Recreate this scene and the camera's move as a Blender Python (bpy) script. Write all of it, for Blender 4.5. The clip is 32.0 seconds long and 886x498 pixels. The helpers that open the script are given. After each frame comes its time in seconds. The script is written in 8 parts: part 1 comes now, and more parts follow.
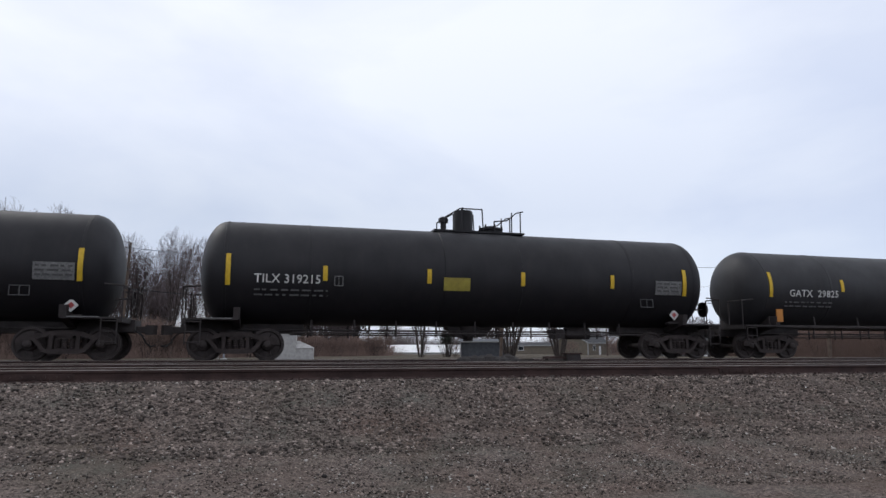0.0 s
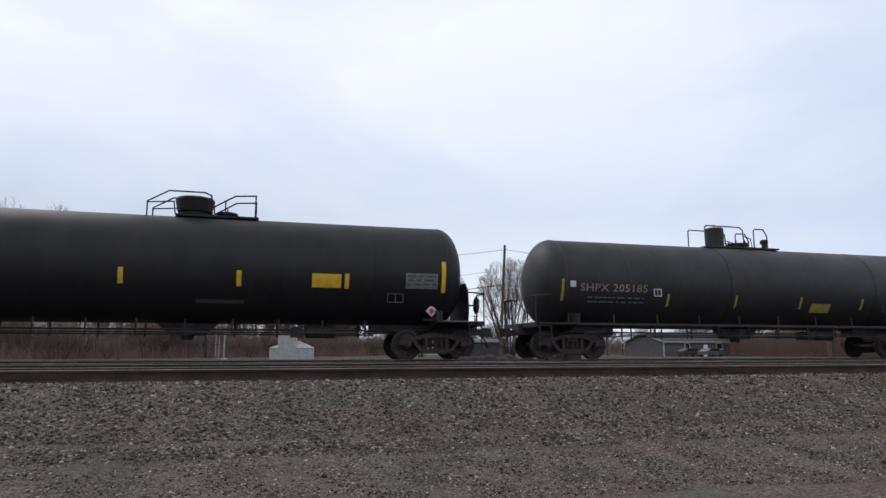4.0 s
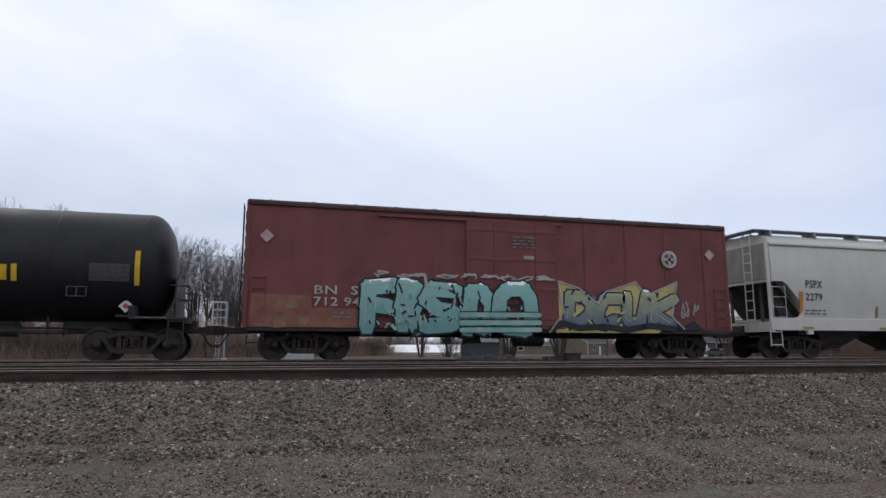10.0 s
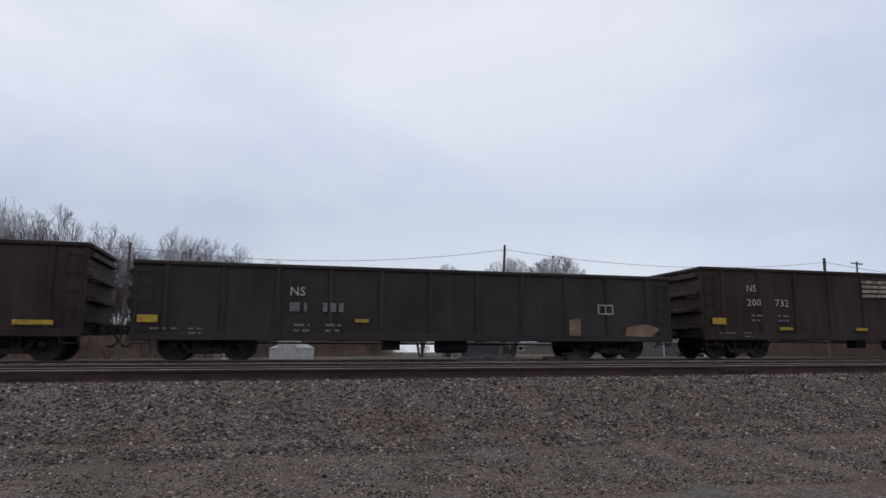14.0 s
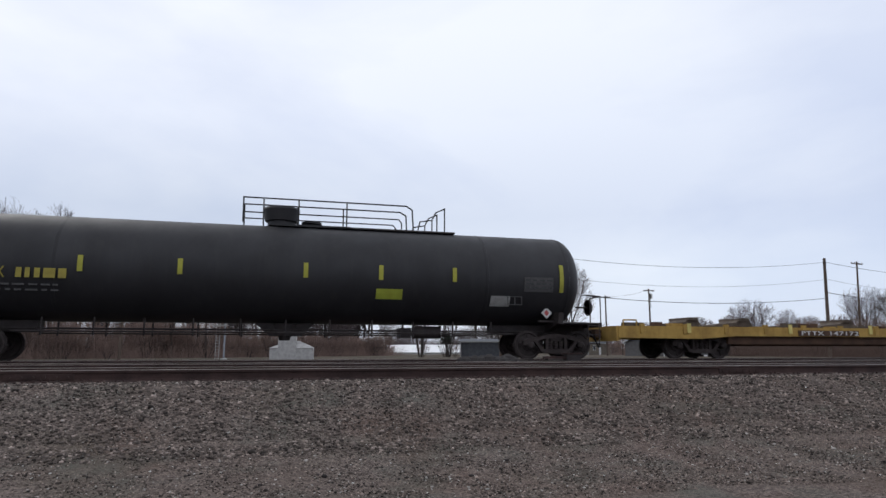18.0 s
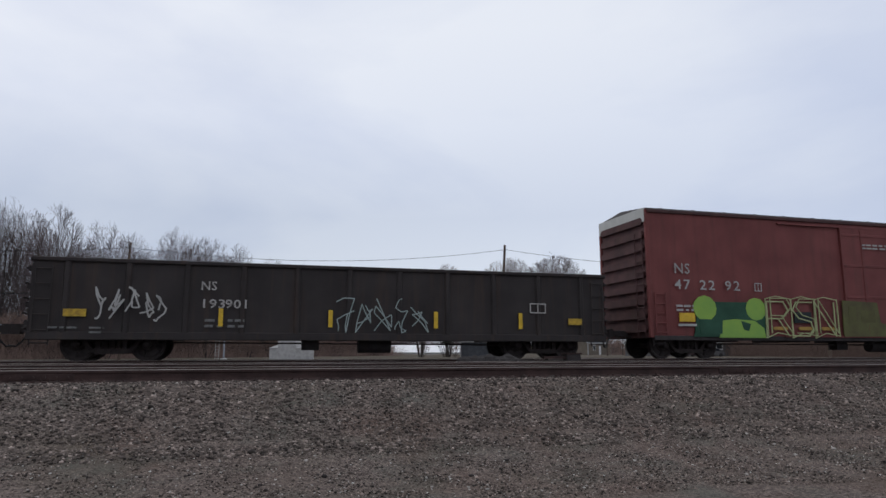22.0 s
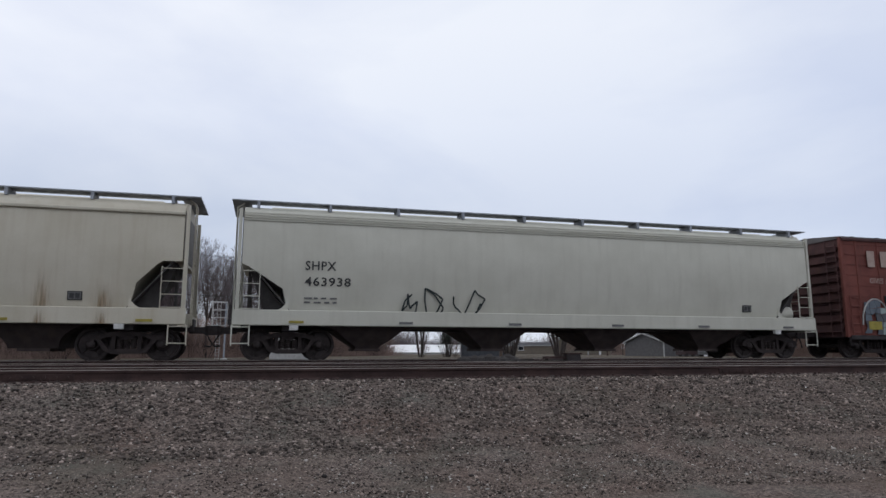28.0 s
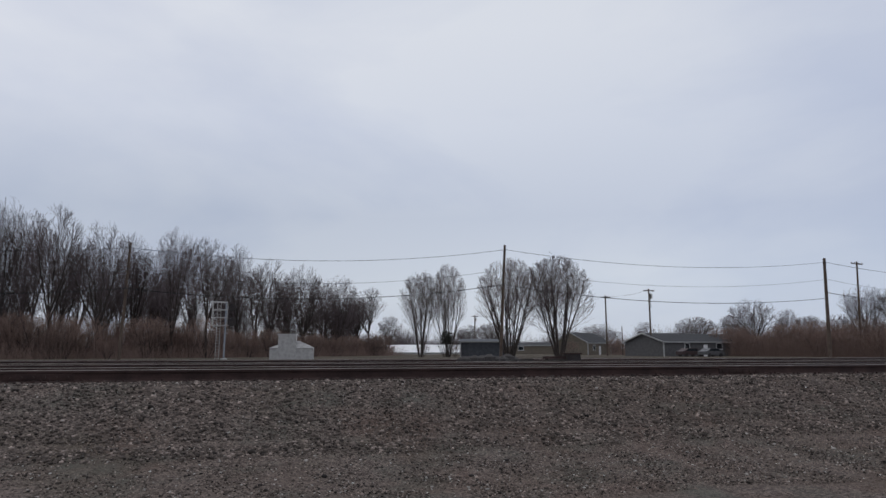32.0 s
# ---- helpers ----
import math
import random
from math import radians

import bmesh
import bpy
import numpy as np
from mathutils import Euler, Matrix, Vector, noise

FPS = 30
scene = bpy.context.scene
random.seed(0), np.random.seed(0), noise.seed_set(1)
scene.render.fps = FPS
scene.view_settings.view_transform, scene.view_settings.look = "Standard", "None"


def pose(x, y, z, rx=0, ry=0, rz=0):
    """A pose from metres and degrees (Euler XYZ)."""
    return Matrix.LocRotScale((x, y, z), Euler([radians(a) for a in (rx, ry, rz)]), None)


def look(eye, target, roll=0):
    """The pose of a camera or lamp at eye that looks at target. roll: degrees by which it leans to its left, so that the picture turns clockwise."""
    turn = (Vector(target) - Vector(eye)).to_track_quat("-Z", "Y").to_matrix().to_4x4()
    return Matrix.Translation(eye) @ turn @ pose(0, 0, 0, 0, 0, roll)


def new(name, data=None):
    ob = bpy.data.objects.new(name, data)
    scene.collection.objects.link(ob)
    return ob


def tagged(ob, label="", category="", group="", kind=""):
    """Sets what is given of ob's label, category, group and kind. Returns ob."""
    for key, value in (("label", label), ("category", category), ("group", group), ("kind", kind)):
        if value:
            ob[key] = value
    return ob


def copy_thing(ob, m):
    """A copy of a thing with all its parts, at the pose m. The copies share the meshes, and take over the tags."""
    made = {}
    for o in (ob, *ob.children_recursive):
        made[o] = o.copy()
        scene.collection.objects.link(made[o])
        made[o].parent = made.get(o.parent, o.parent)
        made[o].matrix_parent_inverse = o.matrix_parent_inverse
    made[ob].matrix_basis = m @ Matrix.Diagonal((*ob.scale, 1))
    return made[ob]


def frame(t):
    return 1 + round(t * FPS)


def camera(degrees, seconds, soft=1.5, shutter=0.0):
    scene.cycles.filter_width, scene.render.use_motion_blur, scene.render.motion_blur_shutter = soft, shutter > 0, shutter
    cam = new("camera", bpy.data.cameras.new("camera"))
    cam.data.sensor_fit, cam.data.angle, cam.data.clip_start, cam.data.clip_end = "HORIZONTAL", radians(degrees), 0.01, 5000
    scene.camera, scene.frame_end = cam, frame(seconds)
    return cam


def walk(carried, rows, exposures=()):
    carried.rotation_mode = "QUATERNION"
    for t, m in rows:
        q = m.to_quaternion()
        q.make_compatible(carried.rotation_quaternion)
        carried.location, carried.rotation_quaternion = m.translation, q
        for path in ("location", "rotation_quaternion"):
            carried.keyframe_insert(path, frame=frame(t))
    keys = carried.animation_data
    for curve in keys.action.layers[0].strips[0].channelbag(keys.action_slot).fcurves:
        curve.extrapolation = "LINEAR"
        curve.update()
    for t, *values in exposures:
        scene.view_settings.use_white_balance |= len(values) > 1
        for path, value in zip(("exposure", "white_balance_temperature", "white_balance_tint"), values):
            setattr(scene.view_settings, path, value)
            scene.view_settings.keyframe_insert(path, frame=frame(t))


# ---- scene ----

# ---- camera: stands still beside the line ----
cam = camera(68.55, 32.0, soft=1.5)
EYE = (0.0, 0.0, 0.285)          # rail tops are z = 0, x runs along the track, y away from the camera
walk(cam, [(0, pose(*EYE, 98.87, 0, -15.25)), (32, pose(*EYE, 98.87, 0, -15.25))],
     exposures=[(0, 0.2), (11.5, 0.2), (13, -0.04), (15.5, -0.02), (17.5, 0.18), (18.5, 0.16), (20, -0.1), (21.5, -0.05), (23, 0.06), (24.2, 0.16), (26.5, -0.02), (28, 0.08), (30, 0.1), (31.0, -0.02), (32, -0.24)])
scene.view_settings.exposure = 0.0

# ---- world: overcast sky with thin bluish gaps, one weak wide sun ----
SUN_EL, SUN_ROT = radians(42), radians(330)
world = bpy.data.worlds.new("world")
scene.world = world
world.use_nodes = True
wn, wl = world.node_tree.nodes, world.node_tree.links
wn.clear()


def wnode(kind, **kw):
    n = wn.new(kind)
    for k, v in kw.items():
        n.inputs[k].default_value = v
    return n


sky = wn.new("ShaderNodeTexSky")
sky.sky_type, sky.sun_disc, sky.sun_elevation, sky.sun_rotation = "NISHITA", False, SUN_EL, SUN_ROT
sky_dim = wnode("ShaderNodeMix")
sky_dim.data_type = "RGBA"
sky_dim.blend_type = "MULTIPLY"
sky_dim.inputs[0].default_value = 1.0
sky_dim.inputs[7].default_value = (0.11, 0.11, 0.11, 1)
wl.new(sky.outputs[0], sky_dim.inputs[6])
co = wn.new("ShaderNodeTexCoord")
stretch = wn.new("ShaderNodeMapping")
stretch.inputs["Rotation"].default_value = (0.25, 0.35, 0.5)
stretch.inputs["Scale"].default_value = (1.6, 1.2, 3.4)
wl.new(co.outputs["Generated"], stretch.inputs["Vector"])
cloud = wnode("ShaderNodeTexNoise", Scale=1.15, Detail=7.0, Roughness=0.5, Distortion=0.25)
wl.new(stretch.outputs[0], cloud.inputs["Vector"])
thick = wn.new("ShaderNodeValToRGB")
thick.color_ramp.elements[0].position, thick.color_ramp.elements[0].color = 0.40, (0.50, 0.57, 0.76, 1)
thick.color_ramp.elements[1].position, thick.color_ramp.elements[1].color = 0.60, (0.90, 0.93, 0.98, 1)
wl.new(cloud.outputs[0], thick.inputs[0])
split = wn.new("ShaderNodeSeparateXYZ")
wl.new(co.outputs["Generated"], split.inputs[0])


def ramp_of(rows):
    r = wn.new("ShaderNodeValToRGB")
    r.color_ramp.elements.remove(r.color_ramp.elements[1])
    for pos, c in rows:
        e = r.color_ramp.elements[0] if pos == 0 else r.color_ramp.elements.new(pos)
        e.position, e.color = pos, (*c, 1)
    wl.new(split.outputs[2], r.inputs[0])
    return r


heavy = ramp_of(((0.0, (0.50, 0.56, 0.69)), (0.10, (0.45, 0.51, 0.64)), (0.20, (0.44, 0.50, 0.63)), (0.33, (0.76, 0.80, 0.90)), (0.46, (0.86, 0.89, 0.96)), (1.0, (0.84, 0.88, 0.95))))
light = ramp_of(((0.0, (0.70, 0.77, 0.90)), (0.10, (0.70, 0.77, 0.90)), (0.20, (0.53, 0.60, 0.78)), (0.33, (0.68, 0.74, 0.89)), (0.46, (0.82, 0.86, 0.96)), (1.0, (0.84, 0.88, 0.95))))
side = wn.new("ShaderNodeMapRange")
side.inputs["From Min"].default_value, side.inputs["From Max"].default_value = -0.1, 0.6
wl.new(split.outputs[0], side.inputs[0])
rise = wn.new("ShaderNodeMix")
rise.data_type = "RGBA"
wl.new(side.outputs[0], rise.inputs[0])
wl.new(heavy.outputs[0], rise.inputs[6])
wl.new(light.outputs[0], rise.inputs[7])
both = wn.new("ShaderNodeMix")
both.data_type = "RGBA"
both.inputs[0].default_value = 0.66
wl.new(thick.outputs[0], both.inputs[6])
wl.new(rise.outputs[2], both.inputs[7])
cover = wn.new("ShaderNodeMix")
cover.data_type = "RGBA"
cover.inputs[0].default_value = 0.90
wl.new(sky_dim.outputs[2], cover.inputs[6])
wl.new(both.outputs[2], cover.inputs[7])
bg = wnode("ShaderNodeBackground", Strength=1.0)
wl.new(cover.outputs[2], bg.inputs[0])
wout = wn.new("ShaderNodeOutputWorld")
wl.new(bg.outputs[0], wout.inputs[0])

sun = new("sun", bpy.data.lights.new("sun", "SUN"))
sun.data.energy, sun.data.angle, sun.data.color = 0.6, radians(25), (1.0, 0.97, 0.93)
sun.matrix_world = look((0, 0, 0), (0.45, -0.58, -0.68))

# ---- materials ----
MATS = {}


def surf(name, base, dark=None, rough=0.6, metal=0.0, scale=3.0, fine=40.0, bump=0.1, streak=0.0, streak_col=(0.10, 0.05, 0.03), vary=0.0, mix=0.5, spec=0.4):
    """A worn surface: two scales of noise, optional vertical streaks, fine relief, and change from piece to piece."""
    if name in MATS:
        return MATS[name]
    m = bpy.data.materials.new(name)
    m.use_nodes = True
    n, l = m.node_tree.nodes, m.node_tree.links
    b = n["Principled BSDF"]
    dark = dark or tuple(c * 0.6 for c in base)
    tc = n.new("ShaderNodeTexCoord")
    big = n.new("ShaderNodeTexNoise")
    big.inputs["Scale"].default_value, big.inputs["Detail"].default_value = scale, 6
    small = n.new("ShaderNodeTexNoise")
    small.inputs["Scale"].default_value, small.inputs["Detail"].default_value = fine, 4
    own = n.new("ShaderNodeObjectInfo")      # each piece its own stretch of the pattern
    far = n.new("ShaderNodeMath")
    far.operation = "MULTIPLY"
    far.inputs[1].default_value = 60.0
    l.new(own.outputs["Random"], far.inputs[0])
    shift = n.new("ShaderNodeVectorMath")
    l.new(tc.outputs["Object"], shift.inputs[0])
    l.new(far.outputs[0], shift.inputs[1])
    l.new(shift.outputs[0], big.inputs["Vector"])
    l.new(shift.outputs[0], small.inputs["Vector"])
    add = n.new("ShaderNodeMath")
    add.operation = "MULTIPLY_ADD"
    add.inputs[1].default_value = 0.45
    l.new(small.outputs[0], add.inputs[0])
    l.new(big.outputs[0], add.inputs[2])
    ramp = n.new("ShaderNodeMapRange")
    ramp.inputs["From Min"].default_value, ramp.inputs["From Max"].default_value = 0.5, 0.95
    l.new(add.outputs[0], ramp.inputs[0])
    mx = n.new("ShaderNodeMix")
    mx.data_type = "RGBA"
    mx.inputs[6].default_value, mx.inputs[7].default_value = (*dark, 1), (*base, 1)
    l.new(ramp.outputs[0], mx.inputs[0])
    out = mx.outputs[2]
    if streak:
        mp = n.new("ShaderNodeMapping")
        mp.inputs["Scale"].default_value = (2.2, 2.2, 0.16)
        l.new(shift.outputs[0], mp.inputs["Vector"])
        st = n.new("ShaderNodeTexNoise")
        st.inputs["Scale"].default_value, st.inputs["Detail"].default_value = 2.2, 5
        l.new(mp.outputs[0], st.inputs["Vector"])
        sr = n.new("ShaderNodeMapRange")
        sr.inputs["From Min"].default_value, sr.inputs["From Max"].default_value, sr.inputs["To Max"].default_value = 0.5, 0.78, streak
        l.new(st.outputs[0], sr.inputs[0])
        m2 = n.new("ShaderNodeMix")
        m2.data_type = "RGBA"
        m2.inputs[7].default_value = (*streak_col, 1)
        l.new(sr.outputs[0], m2.inputs[0])
        l.new(out, m2.inputs[6])
        out = m2.outputs[2]
    if vary:
        info = n.new("ShaderNodeObjectInfo")
        vr = n.new("ShaderNodeMapRange")
        vr.inputs["To Min"].default_value, vr.inputs["To Max"].default_value = 1 - vary, 1 + vary
        l.new(info.outputs["Random"], vr.inputs[0])
        hv = n.new("ShaderNodeHueSaturation")
        l.new(vr.outputs[0], hv.inputs["Value"])
        l.new(out, hv.inputs["Color"])
        out = hv.outputs[0]
    l.new(out, b.inputs["Base Color"])
    rr = n.new("ShaderNodeMapRange")
    rr.inputs["To Min"].default_value, rr.inputs["To Max"].default_value = min(1, rough + 0.12), max(0.05, rough - 0.12)
    l.new(big.outputs[0], rr.inputs[0])
    l.new(rr.outputs[0], b.inputs["Roughness"])
    b.inputs["Metallic"].default_value = metal
    b.inputs["Specular IOR Level"].default_value = spec
    if bump:
        bp = n.new("ShaderNodeBump")
        bp.inputs["Strength"].default_value, bp.inputs["Distance"].default_value = bump, 0.02
        l.new(small.outputs[0], bp.inputs["Height"])
        l.new(bp.outputs[0], b.inputs["Normal"])
    MATS[name] = m
    return m


def island(name, base, spread, rough=0.9):
    """For joined pieces: the colour changes from piece to piece."""
    m = bpy.data.materials.new(name)
    m.use_nodes = True
    n, l = m.node_tree.nodes, m.node_tree.links
    b = n["Principled BSDF"]
    g = n.new("ShaderNodeNewGeometry")
    r = n.new("ShaderNodeValToRGB")
    r.color_ramp.elements[0].color = (*[c * (1 - spread) for c in base], 1)
    r.color_ramp.elements[1].color = (*[min(0.6, c * (1 + 2.2 * spread)) for c in base], 1)
    e = r.color_ramp.elements.new(0.86)
    e.color = (*[c * (1 + 0.35 * spread) for c in base], 1)
    l.new(g.outputs["Random Per Island"], r.inputs[0])
    tc = n.new("ShaderNodeTexCoord")
    ns = n.new("ShaderNodeTexNoise")
    ns.inputs["Scale"].default_value = 25
    l.new(tc.outputs["Object"], ns.inputs["Vector"])
    mx = n.new("ShaderNodeMix")
    mx.data_type, mx.blend_type = "RGBA", "OVERLAY"
    mx.inputs[0].default_value = 0.5
    l.new(r.outputs[0], mx.inputs[6])
    l.new(ns.outputs[0], mx.inputs[7])
    l.new(mx.outputs[2], b.inputs["Base Color"])
    b.inputs["Roughness"].default_value = rough
    b.inputs["Specular IOR Level"].default_value = 0.2
    return m


TANK_BLACK = surf("tank_black", (0.0165, 0.015, 0.0175), (0.010, 0.009, 0.011), rough=0.55, streak=0.35, streak_col=(0.026, 0.023, 0.023), scale=1.2, bump=0.03, spec=0.3)
TANK_GREY = surf("tank_charcoal", (0.026, 0.025, 0.028), (0.017, 0.016, 0.018), rough=0.55, streak=0.3, streak_col=(0.042, 0.038, 0.037), scale=1.2, bump=0.03, spec=0.35)
TANK_WHITE = surf("tank_cream", (0.80, 0.725, 0.63), (0.74, 0.665, 0.575), rough=0.5, streak=0.25, streak_col=(0.35, 0.30, 0.23), scale=1.0, bump=0.03)
FRAME_BLACK = surf("frame_black", (0.042, 0.034, 0.034), (0.024, 0.019, 0.019), rough=0.75, streak=0.3, streak_col=(0.05, 0.032, 0.022), scale=4)
TRUCK_STEEL = surf("truck_steel", (0.050, 0.037, 0.035), (0.024, 0.018, 0.017), rough=0.85, scale=6, fine=60)
BAY_DUST = surf("dusty_bay_steel", (0.072, 0.054, 0.050), (0.040, 0.030, 0.028), rough=0.85, streak=0.4, streak_col=(0.09, 0.06, 0.045), scale=3)
# hopper ends: body grey darkened in colour for the weaker light there, with streaks
END_DIM = surf("shaded_end", (0.27, 0.26, 0.25), (0.19, 0.18, 0.175), rough=0.8, streak=0.4, streak_col=(0.16, 0.14, 0.12), scale=2)
STRIPE_DULL = surf("faded_stripe", (0.28, 0.25, 0.11), (0.20, 0.18, 0.10), rough=0.7, scale=9, bump=0)
WHEEL_STEEL = surf("wheel_steel", (0.046, 0.034, 0.032), (0.024, 0.018, 0.017), rough=0.7, scale=8, fine=60)
YELLOW = surf("reflective_yellow", (0.72, 0.47, 0.03), (0.50, 0.31, 0.02), rough=0.5, scale=6, bump=0)
YELLOW_WORN = surf("worn_yellow", (0.55, 0.36, 0.03), (0.26, 0.16, 0.03), rough=0.65, scale=9, bump=0)
YELLOW_DULL = surf("dull_yellow", (0.36, 0.30, 0.05), (0.24, 0.19, 0.04), rough=0.7, scale=6, bump=0)
WHITE = surf("stencil_white", (0.66, 0.65, 0.63), (0.46, 0.45, 0.43), rough=0.7, scale=9, bump=0)
STENCIL = surf("worn_stencil", (0.50, 0.48, 0.46), (0.22, 0.20, 0.19), rough=0.8, scale=8, fine=30, bump=0)
GREYMARK = surf("stencil_grey", (0.20, 0.195, 0.19), (0.10, 0.10, 0.10), rough=0.8, scale=14, bump=0)
DIMMARK = surf("stencil_dim", (0.085, 0.08, 0.08), (0.05, 0.05, 0.05), rough=0.8, scale=14, bump=0)
BLACKMARK = surf("stencil_black", (0.030, 0.030, 0.032), (0.05, 0.05, 0.05), rough=0.7, scale=9, bump=0)
RED = surf("placard_red", (0.45, 0.07, 0.07), (0.3, 0.05, 0.05), rough=0.6, bump=0)
ORANGE = surf("orange_mark", (0.55, 0.22, 0.04), (0.4, 0.15, 0.03), rough=0.6, bump=0)
HOP_GREY = surf("hopper_grey", (0.565, 0.55, 0.475), (0.475, 0.46, 0.39), rough=0.55, streak=0.3, streak_col=(0.36, 0.34, 0.28), scale=0.9, bump=0.03)
HOP_COOL = surf("hopper_cool_grey", (0.57, 0.55, 0.505), (0.48, 0.46, 0.42), rough=0.5, streak=0.25, streak_col=(0.35, 0.35, 0.33), scale=0.9, bump=0.03)
HOP_TAN = surf("hopper_tan", (0.48, 0.45, 0.39), (0.40, 0.37, 0.31), rough=0.6, streak=0.4, streak_col=(0.28, 0.25, 0.2), scale=0.9, bump=0.04)
HOP_RUST = surf("hopper_rusty", (0.55, 0.51, 0.42), (0.46, 0.42, 0.33), rough=0.6, streak=0.35, streak_col=(0.34, 0.27, 0.18), scale=0.9, bump=0.04)
GALV = surf("galvanised_walk", (0.35, 0.37, 0.41), (0.22, 0.235, 0.26), rough=0.6, metal=0.3, scale=5)
BOX_OLD = surf("box_rusty_red", (0.205, 0.060, 0.044), (0.115, 0.034, 0.028), rough=0.8, streak=0.6, streak_col=(0.075, 0.035, 0.028), scale=1.3, bump=0.08)
BOX_RED = surf("box_red", (0.185, 0.053, 0.050), (0.130, 0.039, 0.038), rough=0.7, streak=0.3, streak_col=(0.09, 0.035, 0.03), scale=1.0, bump=0.05)
BOX_BROWN = surf("box_brown", (0.188, 0.049, 0.045), (0.128, 0.035, 0.033), rough=0.75, streak=0.45, streak_col=(0.07, 0.03, 0.025), scale=1.0, bump=0.06)
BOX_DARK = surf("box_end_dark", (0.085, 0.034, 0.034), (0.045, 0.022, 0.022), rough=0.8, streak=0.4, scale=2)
ROOF_GREY = surf("roof_galvanised", (0.12, 0.11, 0.11), (0.07, 0.06, 0.06), rough=0.6, scale=2)
ROOF_LIGHT = surf("roof_light", (0.5, 0.5, 0.48), (0.4, 0.4, 0.38), rough=0.6, scale=2)
GON_BLACK = surf("gondola_black", (0.036, 0.029, 0.028), (0.021, 0.017, 0.017), rough=0.8, streak=0.55, streak_col=(0.065, 0.038, 0.026), scale=0.9, bump=0.08)
GON_RUST = surf("gondola_rusty", (0.043, 0.024, 0.022), (0.020, 0.0125, 0.013), rough=0.85, streak=0.6, streak_col=(0.065, 0.036, 0.027), scale=0.9, bump=0.08)
LOGO = surf("faded_emblem", (0.46, 0.40, 0.32), (0.07, 0.05, 0.042), rough=0.85, scale=5.0, fine=14, bump=0)
FLAT_YELLOW = surf("flatcar_yellow", (0.47, 0.295, 0.070), (0.26, 0.155, 0.04), rough=0.75, streak=0.5, streak_col=(0.2, 0.11, 0.03), scale=2.0, bump=0.06)
FLAT_BROWN = surf("flatcar_brown", (0.100, 0.052, 0.030), (0.055, 0.030, 0.020), rough=0.85, scale=2.0)
BULK_RED = surf("bulkhead_red", (0.076, 0.021, 0.022), (0.042, 0.014, 0.015), rough=0.8, streak=0.4, streak_col=(0.05, 0.02, 0.02), scale=1.5)
PLY = surf("bulkhead_wood", (0.42, 0.27, 0.10), (0.26, 0.16, 0.06), rough=0.8, streak=0.4, streak_col=(0.2, 0.13, 0.06), scale=3)
COIL_HOOD = surf("coil_hood_grey", (0.265, 0.250, 0.198), (0.19, 0.18, 0.142), rough=0.6, streak=0.3, streak_col=(0.15, 0.14, 0.115), scale=1.0, bump=0.04)
COIL_SILL = surf("coil_sill_tan", (0.20, 0.165, 0.125), (0.12, 0.098, 0.075), rough=0.75, streak=0.4, scale=1.5)
# shadow inside the hopper end openings, put into a dark colour
OPENING_SHADE = surf("opening_shade", (0.060, 0.055, 0.052), (0.034, 0.030, 0.029), rough=0.9, scale=3)
WHEELBLUE = surf("hose_black", (0.02, 0.02, 0.02), rough=0.6, bump=0)
RAIL = surf("rail_side", (0.060, 0.032, 0.027), (0.026, 0.015, 0.0135), rough=0.85, scale=3, fine=50)
RAIL_TOP = surf("rail_top", (0.42, 0.37, 0.34), (0.26, 0.22, 0.20), rough=0.45, metal=0.5, scale=3, bump=0)
TIE = surf("tie_wood", (0.045, 0.035, 0.030), (0.022, 0.018, 0.016), rough=0.95, scale=5, fine=45, vary=0.3, bump=0.5)
TRIM = surf("dull_white_trim", (0.42, 0.42, 0.41), (0.3, 0.3, 0.3), rough=0.7, scale=2)
POLE_WOOD = surf("pole_wood", (0.125, 0.090, 0.070), (0.07, 0.050, 0.040), rough=0.9, streak=0.5, streak_col=(0.05, 0.035, 0.03), scale=2)
WIRE = surf("wire_black", (0.03, 0.03, 0.035), rough=0.6, bump=0)
BARK = surf("bark", (0.070, 0.056, 0.050), (0.038, 0.031, 0.029), rough=0.95, scale=4, vary=0.25, bump=0.4)
TWIG = surf("twigs", (0.142, 0.113, 0.115), (0.092, 0.071, 0.075), rough=0.95, scale=2, vary=0.2, bump=0)
PALE_TWIG = surf("pale_twigs", (0.185, 0.150, 0.148), (0.122, 0.097, 0.098), rough=0.95, scale=2, vary=0.2, bump=0)
BUSH = surf("brush_twigs", (0.265, 0.180, 0.150), (0.165, 0.112, 0.094), rough=0.95, scale=2, vary=0.2, bump=0)

# ---- mesh building ----


